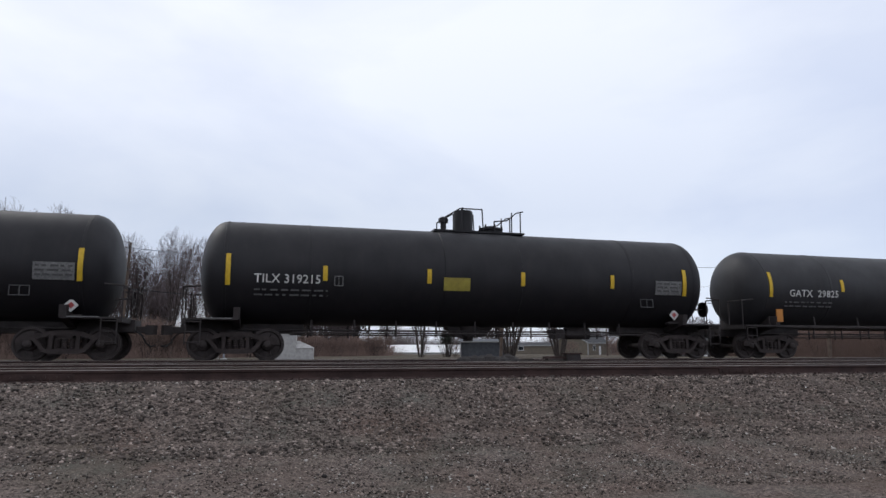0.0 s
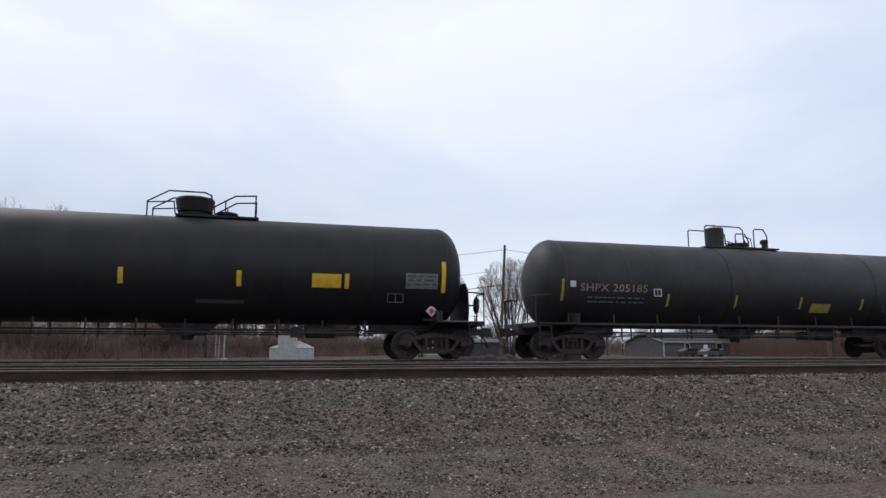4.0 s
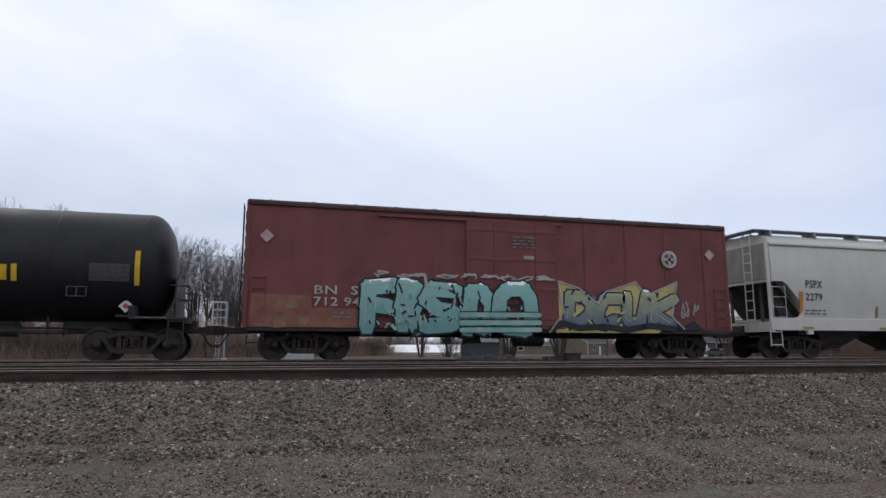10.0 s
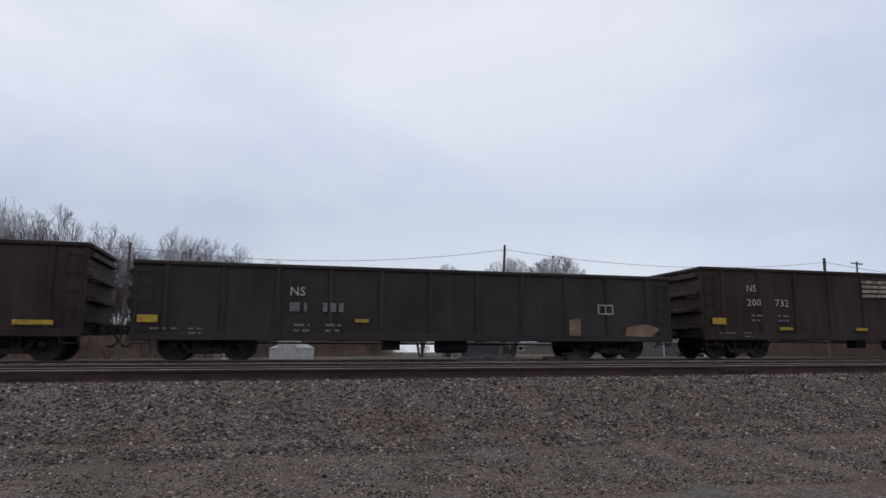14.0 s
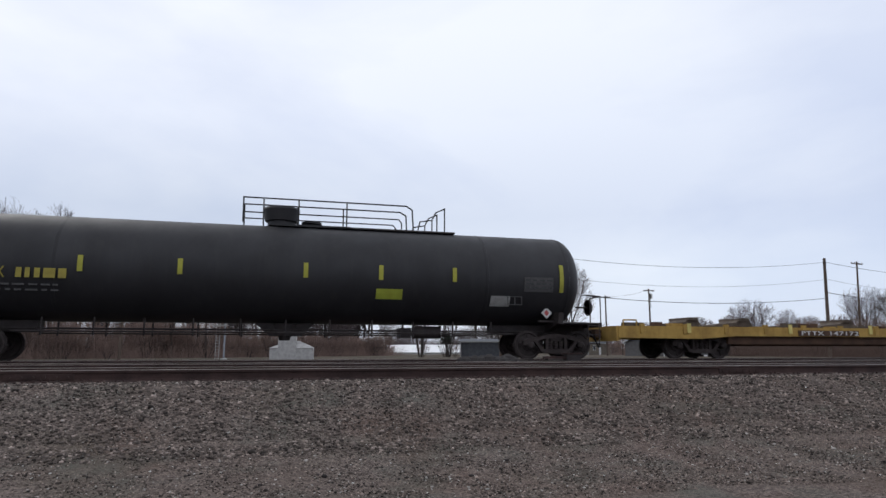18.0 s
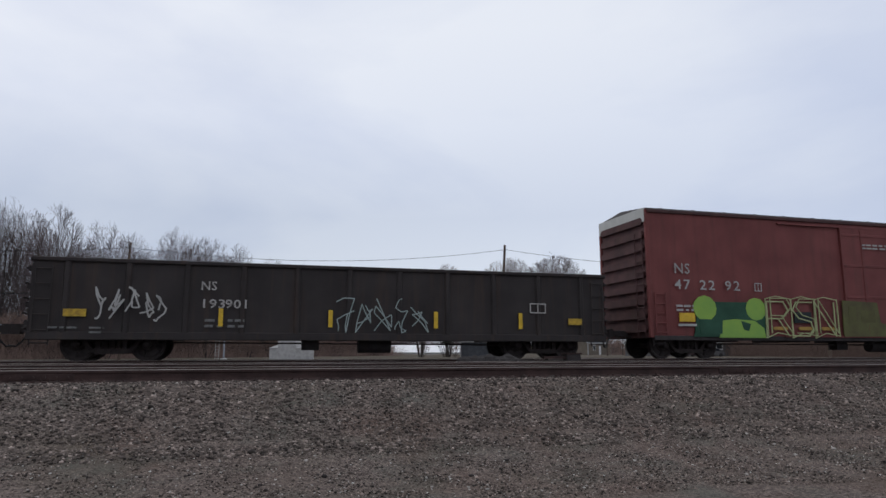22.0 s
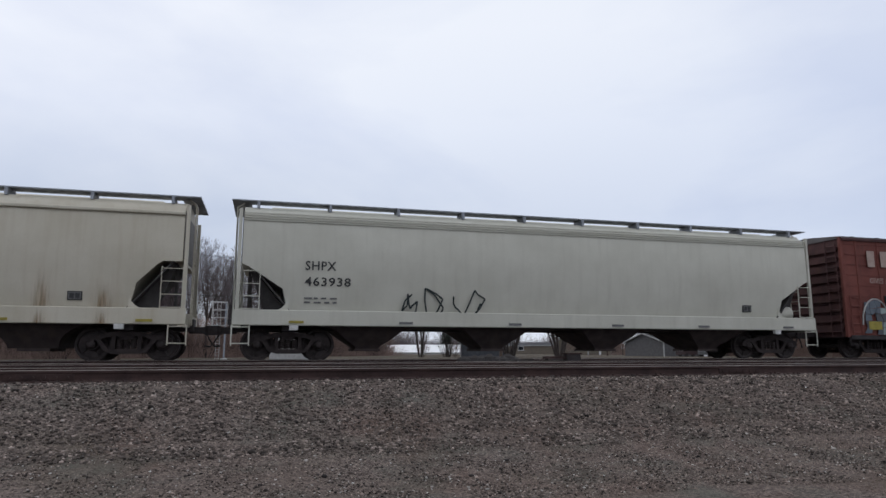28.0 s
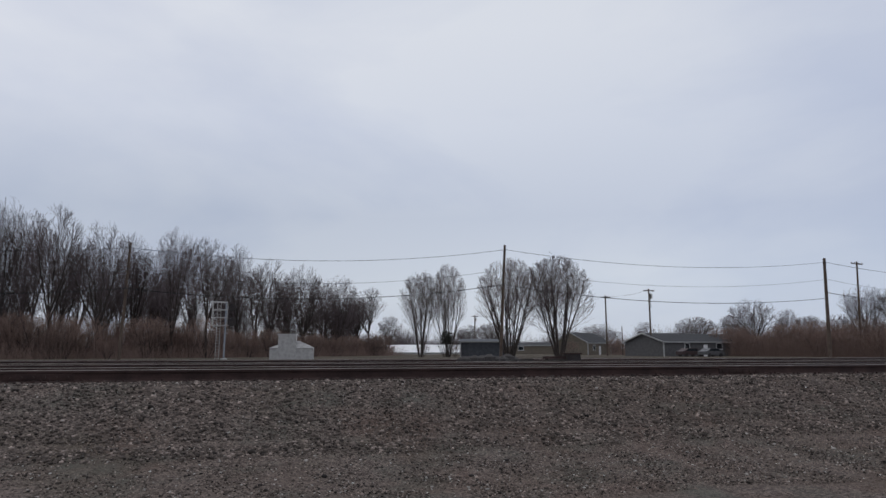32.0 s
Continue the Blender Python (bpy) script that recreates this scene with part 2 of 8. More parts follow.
class Geo:
    """Collects vertices and faces of one mesh."""

    def __init__(self):
        self.v, self.f = [], []

    def add(self, verts, faces):
        o = len(self.v)
        self.v.extend(verts)
        self.f.extend([tuple(i + o for i in f) for f in faces])
        return self

    def box(self, x0, x1, y0, y1, z0, z1, c=0.0):
        """A box; with c, its edges along the longest sides are chamfered."""
        (x0, x1), (y0, y1), (z0, z1) = sorted((x0, x1)), sorted((y0, y1)), sorted((z0, z1))
        if c <= 0:
            v = [(x, y, z) for x in (x0, x1) for y in (y0, y1) for z in (z0, z1)]
            return self.add(v, [(0, 1, 3, 2), (4, 6, 7, 5), (0, 4, 5, 1), (2, 3, 7, 6), (0, 2, 6, 4), (1, 5, 7, 3)])
        dims = (x1 - x0, y1 - y0, z1 - z0)
        c = min(c, min(dims) * 0.4)
        ax = dims.index(max(dims))
        lo, hi = (x0, y0, z0)[ax], (x1, y1, z1)[ax]
        (a0, a1), (b0, b1) = [((x0, x1), (y0, y1), (z0, z1))[i] for i in range(3) if i != ax]
        ring = [(a0 + c, b0), (a1 - c, b0), (a1, b0 + c), (a1, b1 - c), (a1 - c, b1), (a0 + c, b1), (a0, b1 - c), (a0, b0 + c)]
        return self.prism(ring, lo, hi, ax)

    def prism(self, ring, lo, hi, ax=0):
        n = len(ring)

        def put(a, b, h):
            p = [a, b]
            p.insert(ax, h)
            return tuple(p)
        v = [put(a, b, lo) for a, b in ring] + [put(a, b, hi) for a, b in ring]
        f = [(i, (i + 1) % n, n + (i + 1) % n, n + i) for i in range(n)] + [tuple(range(n - 1, -1, -1)), tuple(range(n, 2 * n))]
        return self.add(v, f)

    def tube(self, p, q, r, r2=None, n=6, caps=True):
        p, q = Vector(p), Vector(q)
        r2 = r if r2 is None else r2
        d = (q - p).normalized()
        a = d.orthogonal().normalized()
        b = d.cross(a)
        v = []
        for c, rr in ((p, r), (q, r2)):
            v += [tuple(c + (a * math.cos(2 * math.pi * i / n) + b * math.sin(2 * math.pi * i / n)) * rr) for i in range(n)]
        f = [(i, (i + 1) % n, n + (i + 1) % n, n + i) for i in range(n)]
        if caps:
            f += [tuple(range(n - 1, -1, -1)), tuple(range(n, 2 * n))]
        return self.add(v, f)

    def path(self, pts, r, n=6):
        """A bent bar through the points."""
        P = [Vector(p) for p in pts]
        rings, a = [], None
        for i, p in enumerate(P):
            d0 = (p - P[i - 1]).normalized() if i else (P[1] - p).normalized()
            d1 = (P[i + 1] - p).normalized() if i < len(P) - 1 else d0
            d = (d0 + d1).normalized()
            a = d.orthogonal().normalized() if a is None else (a - d * a.dot(d)).normalized()
            b = d.cross(a)
            k = r / max(0.5, d.dot(d1))
            rings.append([tuple(p + (a * math.cos(2 * math.pi * j / n) + b * math.sin(2 * math.pi * j / n)) * k) for j in range(n)])
        return self.loft(rings)

    def lathe(self, prof, c, ax="x", n=32):
        """Turns (along, radius) pairs round an axis through c."""
        rings = []
        for s, r in prof:
            ring = []
            for i in range(n):
                a = 2 * math.pi * i / n
                u, w = r * math.cos(a), r * math.sin(a)
                ring.append({"x": (c[0] + s, c[1] + u, c[2] + w), "y": (c[0] + u, c[1] + s, c[2] + w), "z": (c[0] + u, c[1] + w, c[2] + s)}[ax])
            rings.append(ring)
        v = [p for ring in rings for p in ring]
        f = []
        for k in range(len(prof) - 1):
            for i in range(n):
                f.append((k * n + i, k * n + (i + 1) % n, (k + 1) * n + (i + 1) % n, (k + 1) * n + i))
        f += [tuple(range(n - 1, -1, -1)), tuple(range((len(prof) - 1) * n, len(prof) * n))]
        return self.add(v, f)

    def loft(self, rings, closed=True):
        n = len(rings[0])
        v = [p for r in rings for p in r]
        f = []
        for k in range(len(rings) - 1):
            for i in range(n if closed else n - 1):
                f.append((k * n + i, k * n + (i + 1) % n, (k + 1) * n + (i + 1) % n, (k + 1) * n + i))
        if closed:
            f += [tuple(range(n - 1, -1, -1)), tuple(range((len(rings) - 1) * n, len(rings) * n))]
        return self.add(v, f)

    def slab(self, poly, y, t=0.006):
        """A thin plate of the outline (x, z), with its face at y and its body behind it."""
        return self.prism([(x, z) for x, z in poly], y, y + t, 1)

    def mesh(self, name, mat, smooth=True, fix=True):
        me = bpy.data.meshes.new(name)
        me.from_pydata(self.v, [], self.f)
        if fix:
            bm = bmesh.new()
            bm.from_mesh(me)
            bmesh.ops.recalc_face_normals(bm, faces=bm.faces)
            bm.to_mesh(me)
            bm.free()
        me.materials.append(mat)
        if smooth:
            me.polygons.foreach_set("use_smooth", [True] * len(me.polygons))
            me.set_sharp_from_angle(angle=radians(32))
        me.update()
        return me


def part(name, geo, mat, parent=None, label="", at=None, smooth=True):
    """One mesh object, under a thing or a part. geo: a Geo, or a mesh that is shared."""
    me = geo if isinstance(geo, bpy.types.Mesh) else geo.mesh(name, mat, smooth)
    ob = new(name, me)
    ob.parent = parent
    if at is not None:
        ob.matrix_basis = at
    return tagged(ob, label=label)


def thing(name, label, category, group="", at=None, kind=""):
    ob = new(name)
    ob.empty_display_size = 0.2
    if at is not None:
        ob.matrix_basis = at
    return tagged(ob, label, category, group, kind)


def text_mesh(body, height, mat, spread=1.0, bold=0.0):
    """Letters of the built-in font as a flat mesh: x along, z up, lower left corner at 0."""
    cu = bpy.data.curves.new("lettering", "FONT")
    cu.body, cu.size, cu.space_character, cu.offset, cu.resolution_u = body, height / 0.72, spread, bold, 2
    ob = bpy.data.objects.new("lettering", cu)
    scene.collection.objects.link(ob)
    me = bpy.data.meshes.new_from_object(ob.evaluated_get(bpy.context.evaluated_depsgraph_get()))
    bpy.data.objects.remove(ob)
    me.transform(Matrix.Rotation(radians(90), 4, "X"))
    me.materials.clear()
    me.materials.append(mat)
    return me


def wrap_mesh(me, x0, z0, wall):
    """Lays a flat mesh on a car's side; wall(z) gives the y of that side."""
    for v in me.vertices:
        z = v.co.z + z0
        v.co = (v.co.x + x0, wall(z) - 0.024, z)
    me.update()
    return me


def letter(car, body, x, z, h, mat, wall, spread=1.0, bold=0.0, width=0.0, name="lettering", label=""):
    """Words on a car's near side, from x on; with width, squeezed to it."""
    me = text_mesh(body, h, mat, spread, bold * h)
    if width:
        xs = [v.co.x for v in me.vertices]
        k = width / (max(xs) - min(xs))
        for v in me.vertices:
            v.co.x *= k
    wrap_mesh(me, x, z, wall)
    return part(name, me, mat, car, label)


def panel(car, x0, x1, z0, z1, mat, wall, name="marking", label="", lift=0.028, lean=0.0):
    """A painted or stuck panel that follows the side."""
    g = Geo()
    n = max(1, round((z1 - z0) / 0.12))
    rings = []
    for k in range(n + 1):
        z = z0 + (z1 - z0) * k / n
        y = wall(z)
        dx = lean * k / n
        rings.append([(x0 + dx, y - lift, z), (x1 + dx, y - lift, z), (x1 + dx, y + 0.01, z), (x0 + dx, y + 0.01, z)])
    g.loft(rings)
    return part(name, g, mat, car, label, smooth=False)


def bars(car, x, z, w, rows, mat, wall, pitch=0.12, h=0.06, seed=1):
    """Small unreadable stencils: broken bars."""
    rnd = random.Random(seed)
    g = Geo()
    for r in range(rows):
        p = x
        while p < x + w:
            d = rnd.uniform(0.08, 0.3)
            zz = z - r * pitch
            y = min(wall(zz), wall(zz + h)) - 0.022
            g.box(p, min(p + d, x + w), y, y + 0.012, zz, zz + h)
            p += d + rnd.uniform(0.04, 0.12)
    return tagged(part("stencil", g, mat, car, smooth=False), kind="stuff")


def frame_mark(car, x, z, w, h, mat, wall, t=0.035):
    y = min(wall(z), wall(z + h)) - 0.022
    g = Geo()
    for a, b, c, d in ((x, x + w, z, z + t), (x, x + w, z + h - t, z + h), (x, x + t, z + t, z + h - t), (x + w - t, x + w, z + t, z + h - t), (x + w * 0.47, x + w * 0.53, z + t, z + h - t)):
        g.box(a, b, y, y + 0.012, c, d)
    return part("data_box", g, mat, car, smooth=False)


def diamond(car, x, z, r, mat, wall, inner=None):
    y = wall(z)
    part("placard", Geo().slab([(x - r, z), (x, z - r), (x + r, z), (x, z + r)], y - 0.014, 0.012), mat, car, smooth=False)
    if inner:
        part("placard_face", Geo().slab([(x - r * 0.5, z), (x, z - r * 0.5), (x + r * 0.5, z), (x, z + r * 0.5)], y - 0.018, 0.01), inner, car, smooth=False)


# ---- trucks (bogies) and couplers ----
WHEEL_R, BASE = 0.457, 0.89


def make_wheelset_mesh():
    g = Geo()
    for s in (-1, 1):
        prof = [(-0.07, 0.10), (-0.07, 0.16), (-0.03, 0.20), (-0.025, 0.36), (-0.065, 0.40), (-0.065, 0.455), (0.035, 0.460), (0.04, 0.485), (0.065, 0.485), (0.065, 0.40), (0.02, 0.36), (0.015, 0.2), (0.07, 0.16), (0.07, 0.1)]
        g.lathe([(a * -s, b) for a, b in prof], (0, s * 0.745, 0), "y", 28)
        for i in range(5):      # plate ribs, so that the turning shows
            a = 2 * math.pi * i / 5
            g.tube((0.2 * math.cos(a), s * 0.79, 0.2 * math.sin(a)), (0.37 * math.cos(a), s * 0.79, 0.37 * math.sin(a)), 0.025, n=5)
    g.lathe([(-1.0, 0.085), (1.0, 0.085)], (0, 0, 0), "y", 10)
    for s in (-1, 1):           # bearing caps with bolts
        g.lathe([(0, 0.115), (0.16 * s, 0.115), (0.19 * s, 0.09), (0.21 * s, 0.05)], (0, s * 0.93, 0), "y", 14)
        for i in range(3):
            a = 2 * math.pi * i / 3
            g.tube((0.06 * math.cos(a), s * 1.1, 0.06 * math.sin(a)), (0.06 * math.cos(a), s * 1.145, 0.06 * math.sin(a)), 0.018, n=6)
    return g.mesh("wheelset", WHEEL_STEEL)


def make_sideframe_mesh():
    g = Geo()
    y0, y1 = -0.07, 0.07
    top = [(-1.18, 0.46), (-1.16, 0.60), (-1.0, 0.68), (-0.62, 0.72), (-0.40, 0.80), (0.40, 0.80), (0.62, 0.72), (1.0, 0.68), (1.16, 0.60), (1.18, 0.46)]
    low = [(1.02, 0.44), (0.98, 0.56), (0.78, 0.57), (0.68, 0.50), (0.52, 0.30), (0.36, 0.22), (-0.36, 0.22), (-0.52, 0.30), (-0.68, 0.50), (-0.78, 0.57), (-0.98, 0.56), (-1.02, 0.44)]
    # upper chord, lower chord and columns leave the openings free
    g.prism([(-1.18, 0.46), (-1.16, 0.60), (-1.0, 0.68), (-0.62, 0.72), (-0.40, 0.80), (0.40, 0.80), (0.62, 0.72), (1.0, 0.68), (1.16, 0.60), (1.18, 0.46), (1.02, 0.44), (0.98, 0.56), (0.78, 0.57), (0.62, 0.60), (0.36, 0.68), (-0.36, 0.68), (-0.62, 0.60), (-0.78, 0.57), (-0.98, 0.56), (-1.02, 0.44)], y0, y1, 1)
    g.prism([(0.78, 0.575), (0.66, 0.585), (0.46, 0.33), (-0.46, 0.33), (-0.66, 0.585), (-0.78, 0.575), (-0.54, 0.25), (-0.34, 0.19), (0.34, 0.19), (0.54, 0.25)], y0, y1, 1)
    for s in (-1, 1):
        g.box(s * 0.33 - 0.05, s * 0.33 + 0.05, y0, y1, 0.30, 0.70)
    return g.mesh("side_frame", TRUCK_STEEL, smooth=False)


def make_spring_mesh():
    prof = [(0.0, 0.05)]
    for k in range(5):
        prof += [(0.005 + k * 0.055, 0.08), (0.03 + k * 0.055, 0.082), (0.042 + k * 0.055, 0.055)]
    return Geo().lathe(prof, (0, 0, 0.34), "z", 10).mesh("spring", TRUCK_STEEL)


def make_bolster_mesh():
    g = Geo()
    g.box(-0.2, 0.2, -1.02, 1.02, 0.60, 0.82, 0.04)
    g.lathe([(0, 0.2), (0.1, 0.2)], (0, 0, 0.8), "z", 16)
    for s in (-1, 1):
        g.box(-0.62, 0.62, s * 0.55 - 0.05, s * 0.55 + 0.05, 0.42, 0.5)
        for w in (-1, 1):
            g.box(w * 0.42 - 0.05, w * 0.42 + 0.05, s * 0.745 - 0.06, s * 0.745 + 0.06, 0.3, 0.62)
    return g.mesh("truck", TRUCK_STEEL, smooth=False)


WHEELSET, SIDEFRAME, SPRINGS, BOLSTER = make_wheelset_mesh(), make_sideframe_mesh(), make_spring_mesh(), make_bolster_mesh()


def truck(car, x):
    t = part("truck", BOLSTER, TRUCK_STEEL, car, at=pose(x, 0, 0))
    for s in (-1, 1):
        part("side_frame", SIDEFRAME, TRUCK_STEEL, t, at=pose(0, s * 1.0, 0))
        for dx in (-0.18, 0.0, 0.18):
            part("spring", SPRINGS, TRUCK_STEEL, t, at=pose(dx, s * 1.0, 0))
        part("wheelset", WHEELSET, WHEEL_STEEL, t, at=pose(s * BASE, 0, WHEEL_R))
    return t


def make_coupler_mesh():
    g = Geo()
    g.box(-0.1, 0.55, -0.09, 0.09, 0.78, 0.98, 0.02)
    g.prism([(0.5, -0.16), (0.72, -0.18), (0.80, -0.1), (0.74, 0.0), (0.8, 0.1), (0.7, 0.2), (0.5, 0.12)], 0.74, 1.02, 2)
    return g.mesh("coupler", FRAME_BLACK, smooth=False)


def make_hose_mesh():
    g = Geo()
    pts = [(0.25, -0.3, 0.86), (0.45, -0.3, 0.72), (0.56, -0.26, 0.52), (0.66, -0.16, 0.40), (0.8, -0.05, 0.42)]
    g.path(pts, 0.025, 6)
    return g.mesh("air_hose", WHEELBLUE)


COUPLER, HOSE = make_coupler_mesh(), make_hose_mesh()


def couplers(car, half):
    for s in (-1, 1):
        m = pose(s * half, 0, 0, 0, 0, 0 if s > 0 else 180)
        part("coupler", COUPLER, FRAME_BLACK, car, at=m)
        part("air_hose", HOSE, WHEELBLUE, car, at=m)


def ladder(car, x0, x1, y, z0, z1, rungs, mat, name="ladder", r=0.02):
    g = Geo()
    for x in (x0, x1):
        g.tube((x, y, z0), (x, y, z1), r, n=6)
    for k in range(rungs):
        z = z0 + 0.06 + (z1 - z0 - 0.12) * k / max(1, rungs - 1)
        g.tube((x0, y, z), (x1, y, z), r * 0.85, n=6)
    return part(name, g, mat, car)

# ---- tank cars ----
TR, TZ = 1.58, 2.64


def tank_wall(z):
    return -math.sqrt(max(0.0, TR * TR - (z - TZ) ** 2))


def flat_wall(z):
    """The side of a covered hopper: it turns under a little towards the sill."""
    return -1.60 + 0.15 * (max(0.0, 3.0 - z) / 1.6) ** 2


def shell_profile(half, r, dome=0.62, k=9):
    prof = []
    for i in range(k):
        a = math.pi / 2 * i / k
        prof.append((-half + dome - dome * math.cos(a), max(0.02, r * math.sin(a) ** 0.9)))
    prof.append((-half + dome, r))
    return prof + [(-s, rr) for s, rr in reversed(prof)]


def dome_bucket(car, x, z, mat, flip=1):
    g = Geo()
    g.lathe([(0, 0.42), (0.12, 0.42), (0.14, 0.50), (0.5, 0.58), (0.56, 0.55)], (x, 0, z), "z", 20)
    part("manway_housing", g, mat, car)
    g = Geo()
    g.lathe([(0, 0.22), (0.08, 0.24), (0.1, 0.32), (0.16, 0.32), (0.2, 0.1)], (x + flip * 0.95, 0, z), "z", 14)
    part("hatch", g, mat, car)


def dome_box(car, x, z, mat, valve=True):
    g = Geo()
    g.lathe([(0, 0.33), (0.72, 0.33), (0.75, 0.3)], (x - 0.15, 0, z), "z", 18)
    g.lathe([(0.75, 0.02), (0.9, 0.02)], (x - 0.15, 0, z), "z", 6)
    part("valve_housing", g, mat, car)
    if valve:
        part("relief_valve", Geo().lathe([(0, 0.1), (0.3, 0.1), (0.32, 0.17), (0.46, 0.17), (0.52, 0.08)], (x - 0.85, 0, z), "z", 12), mat, car)
    g = Geo()
    g.lathe([(0, 0.36), (0.1, 0.36), (0.12, 0.42), (0.18, 0.42), (0.22, 0.2)], (x + 0.85, 0, z), "z", 16)
    for i in range(8):
        a = i * math.pi / 4
        g.tube((x + 0.85 + 0.4 * math.cos(a), 0.4 * math.sin(a), z + 0.05), (x + 0.85 + 0.4 * math.cos(a), 0.4 * math.sin(a), z + 0.28), 0.03, n=5)
    part("hatch", g, mat, car)


def dome_valves(car, x, z, mat):
    g = Geo()
    g.lathe([(0, 0.22), (0.1, 0.25), (0.3, 0.26), (0.42, 0.2), (0.5, 0.06)], (x - 0.35, 0, z), "z", 16)
    part("vacuum_valve", g, mat, car)
    for dx in (-1.05, 1.5):
        part("relief_valve", Geo().lathe([(0, 0.09), (0.26, 0.09), (0.28, 0.17), (0.42, 0.17), (0.46, 0.1)], (x + dx, 0, z), "z", 12), mat, car)
    part("hatch", Geo().lathe([(0, 0.4), (0.14, 0.4), (0.16, 0.46), (0.22, 0.46), (0.25, 0.2)], (x + 0.6, 0, z), "z", 16), mat, car)


def dome_rails(car, x0, x1, z, mat, style, flip=1):
    """Hand rails round the fittings on top, both sides."""
    for s in (-1, 1):
        y = s * 0.5
        g = Geo()
        if style == "arch":
            g.path([(x0, y, z), (x0, y, z + 0.40), (x0 + 0.55, y, z + 0.74), (x0 + 1.2, y, z + 0.74), (x0 + 1.32, y, z + 0.74), (x0 + 1.36, y, z)], 0.022)
            g.path([(x0 + 0.6, y, z), (x0 + 0.6, y, z + 0.74)], 0.022)
            g.path([(x1 - 0.95, y, z + 0.35), (x1 - 0.5, y, z + 0.40), (x1 - 0.15, y, z + 0.68), (x1 + 0.1, y, z + 0.74)], 0.022)
            for x in (x1 - 0.95, x1 - 0.32, x1):
                g.tube((x, y, z), (x, y, z + (0.68 if x > x1 - 0.5 else 0.35)), 0.022)
        elif style == "bucket":
            g.path([(flip * -1.28, y, z - 0.12), (flip * -1.28, y, z + 0.33), (flip * -0.7, y, z + 0.68), (flip * 0.3, y, z + 0.68), (flip * 0.5, y, z + 0.60), (flip * 0.55, y, z)], 0.024)
            g.path([(flip * -1.28, y, z + 0.30), (flip * -0.55, y, z + 0.36), (flip * -0.5, y, z)], 0.02)
            g.path([(flip * 0.55, y, z + 0.22), (flip * 0.9, y, z + 0.44), (flip * 1.2, y, z + 0.62), (flip * 1.8, y, z + 0.66), (flip * 1.8, y, z)], 0.024)
            g.path([(flip * 0.92, y, z), (flip * 0.92, y, z + 0.44)], 0.022)
        elif style == "square":
            g.path([(x0, y, z), (x0, y, z + 0.68), (x0 + 0.06, y, z + 0.74), (x0 + 1.5, y, z + 0.74), (x0 + 1.66, y, z + 0.64), (x0 + 1.7, y, z)], 0.024)
            g.path([(x0 + 1.7, y, z + 0.4), (x0 + 2.0, y, z + 0.32), (x0 + 2.05, y, z)], 0.018)
            g.path([(x1 - 0.6, y, z), (x1 - 0.6, y, z + 0.62), (x1 - 0.54, y, z + 0.70), (x1 - 0.15, y, z + 0.70), (x1, y, z + 0.45), (x1, y, z)], 0.024)
        else:       # long walkway rail
            g.path([(x0, y, z), (x0, y, z + 0.78), (x1 - 1.3, y, z + 0.78), (x1 - 1.1, y, z + 0.66), (x1 - 1.06, y, z)], 0.024)
            g.path([(x0, y, z + 0.32), (x0 + 0.6, y, z + 0.32)], 0.02)
            g.path([(x0 + 1.66, y, z + 0.32), (x1 - 1.55, y, z + 0.32), (x1 - 1.45, y, z + 0.2), (x1 - 1.45, y, z)], 0.02)
            for k in (0.6, 1.66, 3.16):
                g.tube((x0 + k, y, z), (x0 + k, y, z + 0.78), 0.022)
            g.path([(x1 - 0.9, y, z), (x1 - 0.84, y, z + 0.28), (x1 - 0.43, y, z + 0.36), (x1 - 0.3, y, z + 0.62), (x1, y, z + 0.76), (x1, y, z)], 0.022)
            g.path([(x1 - 0.43, y, z), (x1 - 0.43, y, z + 0.36)], 0.02)
        part("hand_rail", g, mat, car)


